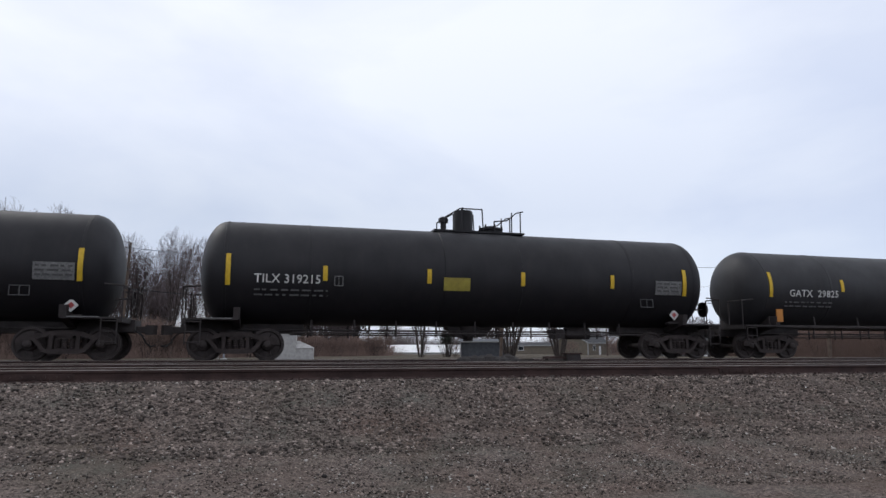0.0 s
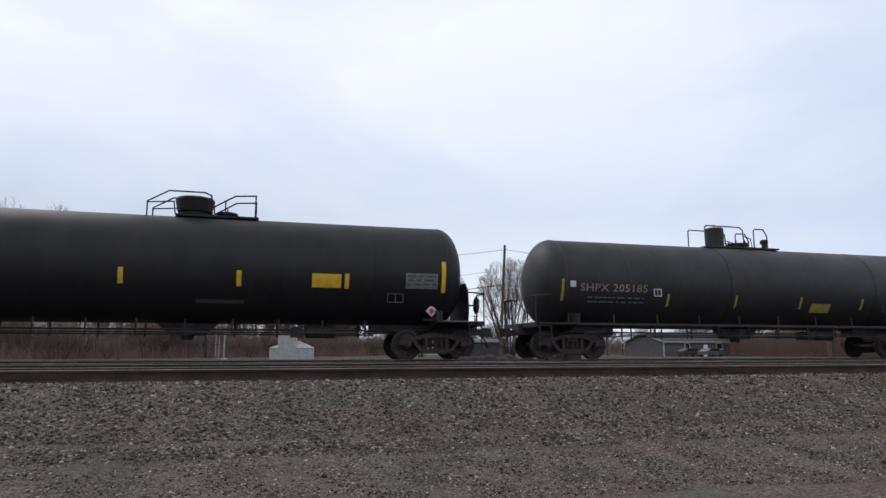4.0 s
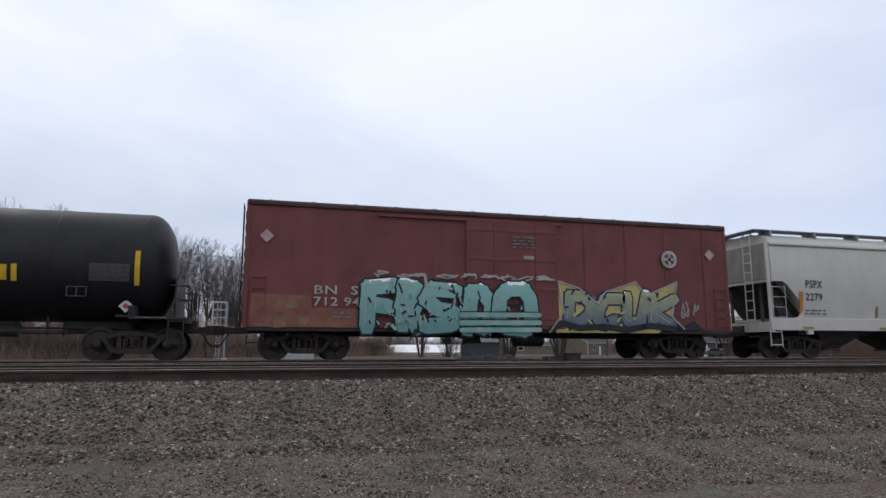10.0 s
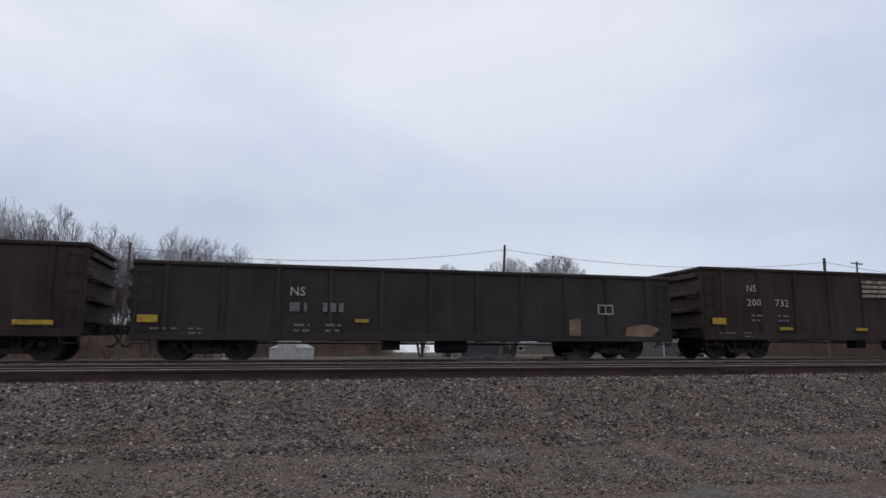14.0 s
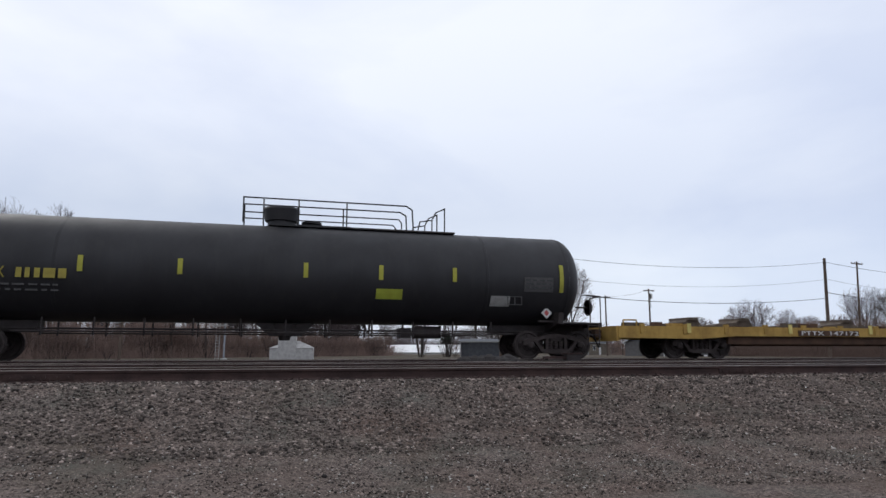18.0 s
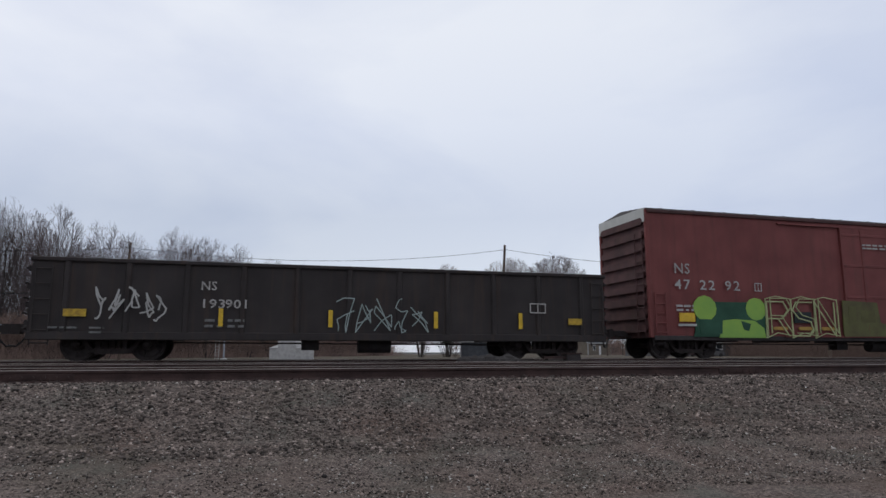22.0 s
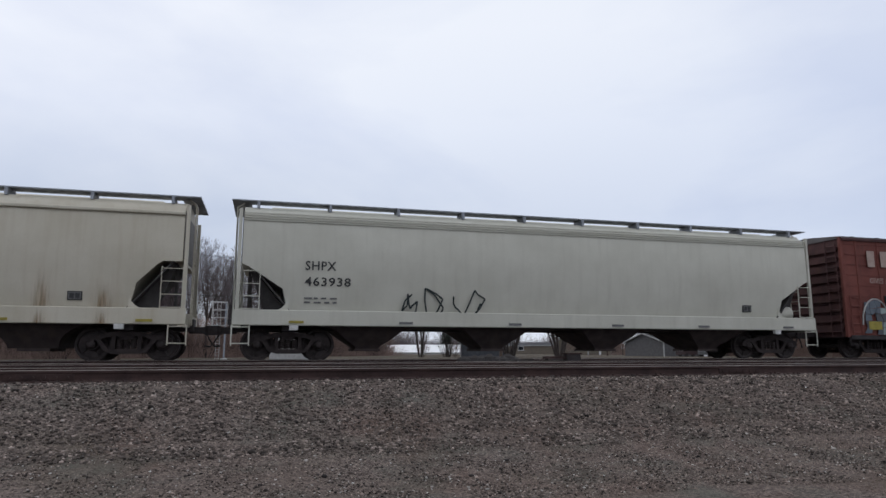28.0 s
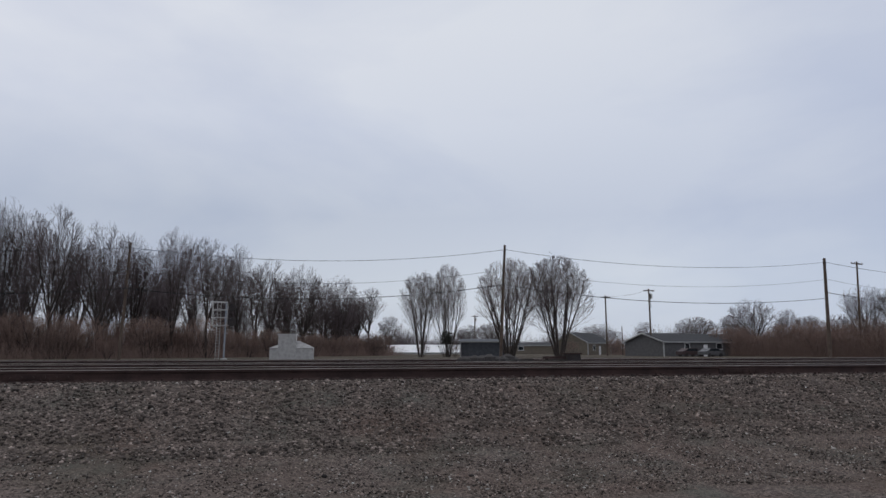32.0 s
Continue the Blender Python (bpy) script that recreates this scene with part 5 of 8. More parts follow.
STEEL_BAR = surf("grey_steel_bar", (0.16, 0.165, 0.17), (0.09, 0.09, 0.095), rough=0.6, metal=0.3, scale=5)


def coil_car(name, half, label):
    car = thing(name, label, "coil car", "cars of the freight train")
    hood = half - 0.2
    n = 12
    prof = [(-1.52, 1.50)]
    for k in range(n + 1):
        a = math.pi * k / n
        prof.append((-1.5 * math.cos(a) if abs(math.cos(a)) < 0.99 else -1.52 * math.cos(a), 2.55 + 1.14 * math.sin(a)))
    prof.append((1.52, 1.50))
    part("hood", Geo().prism(prof, -hood, hood, 0), COIL_HOOD, car)
    part("hood_rim", Geo().box(-hood - 0.05, hood + 0.05, -1.58, -1.46, 1.46, 1.60, 0.02), COIL_SILL, car, smooth=False)
    for x in (-hood, hood):
        part("hood_end_ring", Geo().prism([(y * 1.015, 2.0 + (z - 2.0) * 1.015) for y, z in prof], x - 0.06, x + 0.06, 0), COIL_HOOD, car)
    for x in (-4.2, 4.2):
        for y in (-1.0, 1.0):
            part("stacking_bracket", Geo().box(x - 0.06, x + 0.06, y * 1.42 - 0.06, y * 1.42 + 0.06, 2.75, 3.75, 0.02), STEEL_BAR, car, smooth=False)
            part("bracket_foot", Geo().box(x - 0.1, x + 0.1, y * 1.36 - 0.12, y * 1.36 + 0.12, 3.05, 3.35, 0.02), STEEL_BAR, car, smooth=False)
    lug = part("lifting_lug", Geo().prism([(-0.5, 3.82), (-0.42, 4.12), (0.42, 4.12), (0.5, 3.82)], -0.3, 0.3, 1), STEEL_BAR, car, smooth=False)
    part("lug_arch", Geo().path([(-0.62, -0.1, 3.62), (-0.38, -0.1, 3.8), (-0.12, -0.1, 3.88), (0.12, -0.1, 3.88), (0.38, -0.1, 3.8), (0.62, -0.1, 3.62)], 0.07, 8), STEEL_BAR, lug)
    for s in (-1, 1):
        part("side_sill", Geo().box(-half, half, s * 1.5 - 0.05, s * 1.5 + 0.05, 0.78, 1.44, 0.02), COIL_SILL, car, smooth=False)
        truck(car, s * (half - 1.35))
        part("end_sill", Geo().box(s * half - 0.08, s * half + 0.08, -1.5, 1.5, 0.8, 1.25), COIL_SILL, car, smooth=False)
        part("end_platform", Geo().box(s * (half + 0.0) - 0.0, s * (half + 0.6), -1.4, 1.4, 1.0, 1.06), GALV, car, smooth=False)
        g = Geo()
        xe = s * (half + 0.55)
        for y in (-1.4, -0.7):
            g.tube((xe, y, 1.0), (xe, y, 2.1), 0.022)
        g.tube((xe, -1.4, 2.1), (xe, -0.7, 2.1), 0.022)
        part("end_rail", g, COIL_SILL, car)
        part("draft_sill", Geo().box(s * (half - 2.5), s * (half + 0.7), -0.3, 0.3, 0.78, 1.0), FRAME_BLACK, car, smooth=False)
    part("trough", Geo().prism([(-1.4, 1.4), (-0.5, 0.75), (0.5, 0.75), (1.4, 1.4)], -half + 0.1, half - 0.1, 0), FRAME_BLACK, car, smooth=False)
    post = Geo().box(-0.05, 0.05, -1.60, -1.54, 0.8, 1.42).mesh("sill_post", COIL_SILL, False)
    for k in range(7):
        part("sill_post", post, COIL_SILL, car, at=pose(-half + 1.4 + k * (2 * half - 2.8) / 6, 0, 0))
    under_gear(car, half, 0.9)
    emblem(car, -2.82, 2.52, 1.85, 0.26, BLACKMARK, lambda z: -1.505, 0.045)
    bars(car, -3.3, 1.1, 2.2, 1, FRAME_BLACK, lambda z: -1.55, 0.1, 0.16, 4)
    panel(car, -5.6, -4.7, 1.66, 1.9, YELLOW_DULL, lambda z: -1.52, "marking")
    for x in (1.0, 4.3, 4.7):
        panel(car, x, x + 0.3, 0.98, 1.14, GREYMARK, lambda z: -1.55, "marking")
    couplers(car, half + 0.6)
    return car

# ---- setting: ground, embankment, tracks ----
TRACK_Y, MID_Y, NEAR_Y = 20.91, 15.6, 11.5


def bearing(deg, dist, z=0.0):
    """A place by its bearing from the camera (0 is square across the track, right is plus)."""
    a = radians(15.25) + math.atan(1.113 * math.tan(radians(deg - 14.5)))
    return (0.892 * dist * math.sin(a), 0.892 * dist * math.cos(a), z)


def ground_z(x, y):
    prof = ((-400, -1.30), (0, -1.23), (6.6, -1.02), (7.67, -0.93), (8.3, -0.80), (9.8, -0.22), (10.12, -0.18), (23.0, -0.19), (23.7, -0.31), (25.4, -0.83), (30.3, -0.88), (62, -0.76), (4000, -0.76))
    for (y0, z0), (y1, z1) in zip(prof, prof[1:]):
        if y <= y1:
            z = z0 + (z1 - z0) * (y - y0) / (y1 - y0)
            break
    if -12 < y < 10.0:
        z += 0.05 * noise.noise((x * 0.35, y * 0.5, 3.1)) + 0.02 * noise.noise((x * 1.7, y * 1.7, 7.7))
    return z


def make_ground():
    xs = [-3000, -1500, -700, -300, -150, -80, -50, -30, -20] + [-14 + 0.5 * k for k in range(89)] + [34, 42, 55, 80, 130, 220, 400, 800, 1600, 3000]
    ys = [-400, -150, -60, -25, -12, -6, -2, 1, 3, 4.5, 5.5] + [5.6 + 0.2 * k for k in range(22)] + [9.95, 10.12, 10.7, 12.5, 14.3, 16, 18, 20, 21.5, 23.0, 23.7, 24.4, 25.4, 27.7, 30.3, 42, 55, 75, 110, 170, 300, 600, 1200, 3000]
    v = [(x, y, ground_z(x, y)) for y in ys for x in xs]
    n = len(xs)
    f = [(j * n + i, j * n + i + 1, (j + 1) * n + i + 1, (j + 1) * n + i) for j in range(len(ys) - 1) for i in range(n - 1)]
    m = bpy.data.materials.new("gravel_and_dry_grass")
    m.use_nodes = True
    nd, l = m.node_tree.nodes, m.node_tree.links
    b = nd["Principled BSDF"]
    tc = nd.new("ShaderNodeTexCoord")
    sep = nd.new("ShaderNodeSeparateXYZ")
    l.new(tc.outputs["Object"], sep.inputs[0])

    def noise_node(scale, detail=5, rough=0.55):
        q = nd.new("ShaderNodeTexNoise")
        q.inputs["Scale"].default_value, q.inputs["Detail"].default_value, q.inputs["Roughness"].default_value = scale, detail, rough
        l.new(tc.outputs["Object"], q.inputs["Vector"])
        return q

    def mixed(fac, a, c):
        q = nd.new("ShaderNodeMix")
        q.data_type = "RGBA"
        l.new(fac, q.inputs[0])
        for sock, val in ((q.inputs[6], a), (q.inputs[7], c)):
            if isinstance(val, tuple):
                sock.default_value = (*val, 1)
            else:
                l.new(val, sock)
        return q.outputs[2]

    def ranged(src, a, c, lo=0.0, hi=1.0):
        q = nd.new("ShaderNodeMapRange")
        q.inputs["From Min"].default_value, q.inputs["From Max"].default_value = a, c
        q.inputs["To Min"].default_value, q.inputs["To Max"].default_value = lo, hi
        l.new(src, q.inputs[0])
        return q.outputs[0]
    vor = nd.new("ShaderNodeTexVoronoi")
    vor.inputs["Scale"].default_value = 48
    l.new(tc.outputs["Object"], vor.inputs["Vector"])
    sepc = nd.new("ShaderNodeSeparateColor")
    l.new(vor.outputs["Color"], sepc.inputs[0])
    grit = mixed(ranged(sepc.outputs[0], 0, 1), (0.040, 0.030, 0.027), (0.240, 0.193, 0.168))
    patch = mixed(ranged(noise_node(0.5).outputs[0], 0.45, 0.7, 0, 0.6), grit, mixed(ranged(noise_node(9).outputs[0], 0.3, 0.7), (0.090, 0.064, 0.052), (0.182, 0.136, 0.111)))
    moss = mixed(ranged(noise_node(0.8, 6).outputs[0], 0.52, 0.72, 0, 0.4), patch, (0.080, 0.084, 0.060))
    grass = mixed(ranged(noise_node(0.15).outputs[0], 0.35, 0.65), (0.110, 0.088, 0.068), (0.078, 0.066, 0.050))
    stain = mixed(ranged(noise_node(0.65, 4).outputs[0], 0.5, 0.68, 0, 0.45), moss, (0.105, 0.058, 0.042))
    cool = mixed(ranged(noise_node(1.1, 3).outputs[0], 0.5, 0.7, 0, 0.5), stain, (0.085, 0.098, 0.082))
    oily = mixed(ranged(sep.outputs[1], 10.0, 10.6, 0, 0.72), cool, (0.030, 0.021, 0.018))
    l.new(mixed(ranged(sep.outputs[1], 23.0, 27.0), oily, grass), b.inputs["Base Color"])
    b.inputs["Roughness"].default_value = 0.95
    b.inputs["Specular IOR Level"].default_value = 0.15
    bp = nd.new("ShaderNodeBump")
    bp.inputs["Strength"].default_value, bp.inputs["Distance"].default_value = 0.8, 0.03
    l.new(vor.outputs["Distance"], bp.inputs["Height"])
    l.new(bp.outputs[0], b.inputs["Normal"])
    me = bpy.data.meshes.new("ground")
    me.from_pydata(v, [], f)
    me.materials.append(m)
    me.polygons.foreach_set("use_smooth", [True] * len(me.polygons))
    return tagged(new("ground", me), "grey gravel lot with a ballast slope and dry grass beyond", "ground", kind="structure")


def scatter_stones(name, label, count, y0, y1, size, mat, seed, sunk=0.35, big=0.03, coarse=False):
    """Loose stones, one joined mesh: knobbly twelve-cornered lumps half sunk in the ground."""
    rnd = np.random.RandomState(seed)
    ph = (1 + 5 ** 0.5) / 2
    base = np.array([(-1, ph, 0), (1, ph, 0), (-1, -ph, 0), (1, -ph, 0), (0, -1, ph), (0, 1, ph), (0, -1, -ph), (0, 1, -ph), (ph, 0, -1), (ph, 0, 1), (-ph, 0, -1), (-ph, 0, 1)]) / 1.9
    tri = np.array([(0, 11, 5), (0, 5, 1), (0, 1, 7), (0, 7, 10), (0, 10, 11), (1, 5, 9), (5, 11, 4), (11, 10, 2), (10, 7, 6), (7, 1, 8), (3, 9, 4), (3, 4, 2), (3, 2, 6), (3, 6, 8), (3, 8, 9), (4, 9, 5), (2, 4, 11), (6, 2, 10), (8, 6, 7), (9, 8, 1)])
    if coarse:
        base = np.array([(1, 0, 0), (-1, 0, 0), (0, 1, 0), (0, -1, 0), (0, 0, 1), (0, 0, -1)]) * 1.05
        tri = np.array([(0, 2, 4), (2, 1, 4), (1, 3, 4), (3, 0, 4), (2, 0, 5), (1, 2, 5), (3, 1, 5), (0, 3, 5)])
    nv = len(base)
    ys = y0 + (y1 - y0) * rnd.rand(count)
    xs = -0.40 * ys - 0.6 + rnd.rand(count) * (1.62 * ys + 1.4)
    V = np.empty((count, nv, 3))
    for i in range(count):
        s = size * (0.55 + 0.9 * rnd.rand() ** 2) * (1.9 if rnd.rand() < big else 1)
        k = base * (0.72 + 0.56 * rnd.rand(nv, 1)) * np.array([1.0, 0.85, 0.62]) * s
        a = rnd.rand() * 6.283
        c, q = math.cos(a), math.sin(a)
        k = k @ np.array([[c, q, 0], [-q, c, 0], [0, 0, 1]])
        V[i] = k + (xs[i], ys[i], ground_z(xs[i], ys[i]) + s * (0.5 - sunk))
    F = (tri[None] + (np.arange(count) * nv)[:, None, None]).reshape(-1, 3)
    me = bpy.data.meshes.new(name)
    me.vertices.add(count * nv)
    me.vertices.foreach_set("co", V.reshape(-1))
    me.loops.add(len(F) * 3)
    me.loops.foreach_set("vertex_index", F.reshape(-1).astype(np.int32))
    me.polygons.add(len(F))
    me.polygons.foreach_set("loop_start", np.arange(0, len(F) * 3, 3, dtype=np.int32))
    me.update(calc_edges=True)
    me.materials.append(mat)
    return tagged(new(name, me), label, "gravel", kind="stuff")


def rail_geo(x0, x1, y):
    pr = [(-0.075, -0.18), (0.075, -0.18), (0.075, -0.168), (0.02, -0.15), (0.011, -0.13), (0.011, -0.055), (0.037, -0.042), (0.037, -0.008), (0.03, -0.004), (-0.03, -0.004), (-0.037, -0.008), (-0.037, -0.042), (-0.011, -0.055), (-0.011, -0.13), (-0.02, -0.15), (-0.075, -0.168)]
    return Geo().prism([(y + a, b) for a, b in pr], x0, x1, 0)


def make_track(name, yc, label):
    tr = thing(name, label, "railway track", kind="structure")
    for s in (-1, 1):
        r = part("rail", rail_geo(-260, 400, yc + s * 0.755), RAIL, tr, smooth=False)
        part("running_surface", Geo().box(-260, 400, yc + s * 0.755 - 0.040, yc + s * 0.755 + 0.040, -0.007, 0.0), RAIL_TOP, r, "worn bright rail head", smooth=False)
    tie = Geo().box(-0.115, 0.115, -1.3, 1.3, -0.37, -0.185, 0.015).mesh("tie", TIE, False)
    plate = Geo().box(-0.09, 0.09, -0.18, 0.18, -0.186, -0.165).add([], [])
    for s in (-1, 1):
        for dx in (-0.05, 0.05):
            plate.box(dx - 0.012, dx + 0.012, s * 0.1 - 0.015, s * 0.1 + 0.015, -0.17, -0.135)
    plate = plate.mesh("tie_plate", RAIL, False)
    anchor = Geo().prism([(-0.10, -0.215), (-0.09, -0.16), (-0.05, -0.15), (-0.05, -0.20), (0.06, -0.215)], -0.03, 0.03, 0).mesh("rail_anchor", RAIL, False)
    rnd = random.Random(yc)
    for k in range(64):
        x = -10 + 0.5 * k + rnd.uniform(-0.03, 0.03)
        t = part("tie", tie, TIE, tr, at=pose(x, yc + rnd.uniform(-0.06, 0.06), rnd.uniform(-0.015, 0.01), 0, 0, rnd.uniform(-1.2, 1.2)))
        if yc < 15:
            part("tie_plate", plate, RAIL, t, at=pose(0, -0.755, 0.0))
            for dx in (-0.15, 0.15):
                part("rail_anchor", anchor, RAIL, t, at=pose(dx, -0.755, 0.0))
    joint = Geo().box(-0.45, 0.45, -0.035, -0.012, -0.15, -0.05, 0.008)
    for k in range(6):
        joint.lathe([(0, 0.018), (0.03, 0.018)], (-0.375 + 0.15 * k, -0.06, -0.1), "y", 6)
    joint = joint.mesh("joint_bar", RAIL, False)
    for x in (-3.1, 8.8, 20.7):
        part("joint_bar", joint, RAIL, tr, at=pose(x, yc - 0.755, 0))
    return tr


# ---- bare trees ----
def grow(seed, height, radius, base=0.3, leaders=6, fan=0.5, counts=(9, 7, 4), trunk_r=0.18, many=False, twig=None, thin=0.010, flat=0.22):
    """A bare tree inside a rounded crown: trunk and limbs in one mesh, fine twigs in the other.
    base: where the trunk forks; many: the stems rise from the ground like a fan."""
    rnd = random.Random(seed)
    wood, fine = Geo(), Geo()
    mid = height * 0.56
    rz = height - mid

    def room(p, d):
        """How far it is from p along d to the edge of the crown."""
        P = Vector((p.x / radius, p.y / radius, (p.z - mid) / rz))
        D = Vector((d.x / radius, d.y / radius, d.z / rz))
        if P.z < 0:
            P.z *= 0.6
        k, h, c = D.dot(D), P.dot(D), P.dot(P) - 1
        q = h * h - k * c
        return max(0.0, (-h + math.sqrt(q)) / k) if q > 0 else 0.0

    def branch(p, d, length, r, lev):
        steps = (5, 4, 2, 1)[lev]
        sway, lift = (0.05, 0.09, 0.13, 0.1)[lev], (0.06, 0.08, 0.06, 0.05)[lev]
        q, d = Vector(p), Vector(d).normalized()
        pts = [(Vector(q), r)]
        for k in range(steps):
            d = (d + Vector((rnd.uniform(-1, 1), rnd.uniform(-1, 1), rnd.uniform(-0.6, 0.6))) * sway + Vector((0, 0, lift))).normalized()
            e = q + d * (length / steps)
            ra, rb = r * (1 - 0.8 * k / steps), r * (1 - 0.8 * (k + 1) / steps)
            (wood if lev < 2 else fine).tube(q, e, max(ra, thin * 1.2), max(rb, thin), n=5 if lev == 0 else 4 if lev == 1 else 3, caps=False)
            q = e
            pts.append((Vector(q), rb))
        if lev > 2:
            return
        n = counts[lev]
        lo = 0.1 if lev == 0 and not many else 0.2
        for i in range(n):
            u = lo + (0.99 - lo) * (i + rnd.random()) / n
            f = min(u * steps, steps - 0.001)
            k = int(f)
            s = pts[k][0].lerp(pts[k + 1][0], f - k)
            dirn = (pts[k + 1][0] - pts[k][0]).normalized()
            az = i * 2.4 + rnd.uniform(-0.7, 0.7)
            side = dirn.orthogonal().normalized()
            side = (side * math.cos(az) + dirn.cross(side) * math.sin(az)).normalized()
            ang = rnd.uniform(0.4, 0.85)
            nd = (dirn * math.cos(ang) + side * math.sin(ang) + Vector((0, 0, flat))).normalized()
            free = room(s, nd)
            span = min(length * rnd.uniform(0.40, 0.70) * (1.1 - 0.4 * u), free * rnd.uniform(0.78, 1.12) + rnd.uniform(0.1, 0.3))
            branch(s, nd, span, max(min(pts[k + 1][1] * 0.8, r * 0.45) * rnd.uniform(0.6, 0.95), thin), lev + 1)
    top = Vector((0, 0, -0.2))
    if not many:
        d = Vector((rnd.uniform(-0.05, 0.05), rnd.uniform(-0.05, 0.05), 1)).normalized()
        fork = height * base * rnd.uniform(0.9, 1.2)
        wood.tube(top, top + d * fork, trunk_r * 1.1, trunk_r * 0.8, n=7, caps=False)
        top = top + d * fork
    for k in range(leaders):
        a = 6.283 * k / leaders + rnd.uniform(-0.5, 0.5)
        t = fan * (rnd.uniform(0.35, 1.0) if k else 0.08)
        o = rnd.uniform(0.05, 0.4) if many else 0.05
        start = top + Vector((o * math.cos(a), o * math.sin(a), 0 if many else -rnd.uniform(0, 0.3) * height * base))
        d = Vector((math.cos(a) * t, math.sin(a) * t, 1)).normalized()
        free = room(start, d) or height * 0.85
        branch(start, d, free * rnd.uniform(0.92, 1.04) if not many else height * rnd.uniform(0.78, 0.97), trunk_r * (0.5 if many else 0.72) * rnd.uniform(0.75, 1.05), 0)
    return wood.mesh("trunk", BARK, True, False), fine.mesh("crown", twig or TWIG, False, False)


TREES = [grow(11, 15, 3.6, 0.28, 7, 0.6), grow(12, 15, 3.6, 0.2, 8, 0.65, trunk_r=0.2), grow(13, 15, 3.6, 0.34, 6, 0.55), grow(14, 15, 3.6, 0.24, 7, 0.7, trunk_r=0.18), grow(15, 15, 3.6, 0.16, 7, 0.5, trunk_r=0.2)]
FANS = [grow(21, 12, 3.6, 0.0, 10, 0.36, (11, 6, 4), 0.22, True, PALE_TWIG, 0.009), grow(22, 12, 3.6, 0.0, 8, 0.32, (11, 6, 4), 0.22, True, PALE_TWIG, 0.009), grow(23, 12, 3.6, 0.0, 14, 0.42, (9, 6, 4), 0.22, True, PALE_TWIG, 0.009)]
SHRUBS = [grow(31, 4.5, 2.6, -0.3, 10, 0.9, (6, 5, 4), 0.09, True, BUSH, 0.007), grow(32, 4.5, 2.4, -0.3, 12, 1.1, (6, 5, 4), 0.08, True, BUSH, 0.007)]


def tree(meshes, x, y, height, radius, turn, label, group="", own=(15, 3.6), name="tree", category="tree"):
    """A copy of a tree in its place, with its own height and breadth."""
    t = thing(name, label, category, group, at=pose(x, y, ground_z(x, y), 0, 0, turn) @ Matrix.Diagonal((radius / own[1], radius / own[1], height / own[0], 1)))
    part("trunk", meshes[0], BARK, t)
    part("crown", meshes[1], TWIG, t)
    return t


def brushwood(name, label, spots, seed, mat, lean=0.5, side=2, thick=1.0):
    """Tangled undergrowth: arching canes with side shoots, one joined mesh."""
    rnd = random.Random(seed)
    v, f = [], []

    def cane(p, d, r):
        o = len(v)
        for t in (0, 0.45, 1.0):
            rr = r * (1 - 0.8 * t)
            for a in (0, 2.09, 4.19):
                v.append((p[0] + d[0] * t ** 1.6 + rr * math.cos(a), p[1] + d[1] * t ** 1.6 + rr * math.sin(a), p[2] + d[2] * (t if d[2] < 0 else t ** 0.8)))
        for k in (0, 1):
            for i in range(3):
                f.append((o + 3 * k + i, o + 3 * k + (i + 1) % 3, o + 3 * k + 3 + (i + 1) % 3, o + 3 * k + 3 + i))
    for x, y, h, count, w in spots:
        for _ in range(count):
            px, py = x + rnd.gauss(0, w), y + rnd.gauss(0, w)
            hh = h * rnd.uniform(0.3, 1.0)
            p = (px, py, ground_z(px, py) - 0.1)
            d = (rnd.gauss(0, lean) * hh, rnd.gauss(0, lean) * hh, hh)
            cane(p, d, rnd.uniform(0.010, 0.022) * thick)
            for k in range(side):
                t = rnd.uniform(0.3, 0.9)
                q = (p[0] + d[0] * t ** 1.6, p[1] + d[1] * t ** 1.6, p[2] + d[2] * t ** 0.8)
                e = hh * rnd.uniform(0.2, 0.4)
                cane(q, (rnd.gauss(0, 0.7) * e, rnd.gauss(0, 0.7) * e, e * rnd.uniform(0.2, 1)), 0.009 * thick)
    me = bpy.data.meshes.new(name)
    me.from_pydata(v, [], f)
    me.materials.append(mat)
    return tagged(new(name, me), label, "brush", kind="stuff")


make_ground()
make_track("track_far", TRACK_Y, "far railway track with worn bright rail heads on ballast")
make_track("track_middle", MID_Y, "middle railway track with dull rails on dark ties")
make_track("track_near", NEAR_Y, "near railway track with rusty rails on dark ties")

# ---- woods, brush, trees: place, height, breadth of the crown ----
rnd = random.Random(77)
WOOD = ((-36.8, 92.9, 21.2, 3.9), (-33.1, 96.1, 21.1, 3.2), (-32.9, 104.3, 21.1, 3.1), (-26.8, 94.4, 20.2, 3.7), (-21.5, 97.1, 19.0, 4.3), (-18.8, 104.6, 18.6, 2.8), (-12.4, 98.7, 18.6, 3.7), (-8.6, 103.9, 18.0, 4.1), (-4.5, 113.2, 18.8, 3.1), (0.6, 118.0, 17.4, 3.8), (6.9, 124.6, 17.2, 4.4), (14.2, 132.9, 16.2, 4.7), (21.6, 139.2, 14.4, 4.3))
BEHIND = ((-42.5, 115.2, 22.2, 3.5), (-35.6, 117.5, 21.1, 4.1), (-28.8, 115.7, 20.0, 3.7), (-23.4, 118.3, 19.2, 3.8), (-18.0, 121.0, 19.5, 3.9), (-12.7, 123.7, 19.3, 4.1), (-7.6, 128.5, 19.1, 4.3), (-2.0, 135.3, 18.3, 4.0), (4.3, 139.8, 17.6, 4.2), (12.1, 148.0, 16.8, 4.5), (19.8, 150.1, 14.1, 3.9), (27.7, 147.9, 8.9, 3.2))
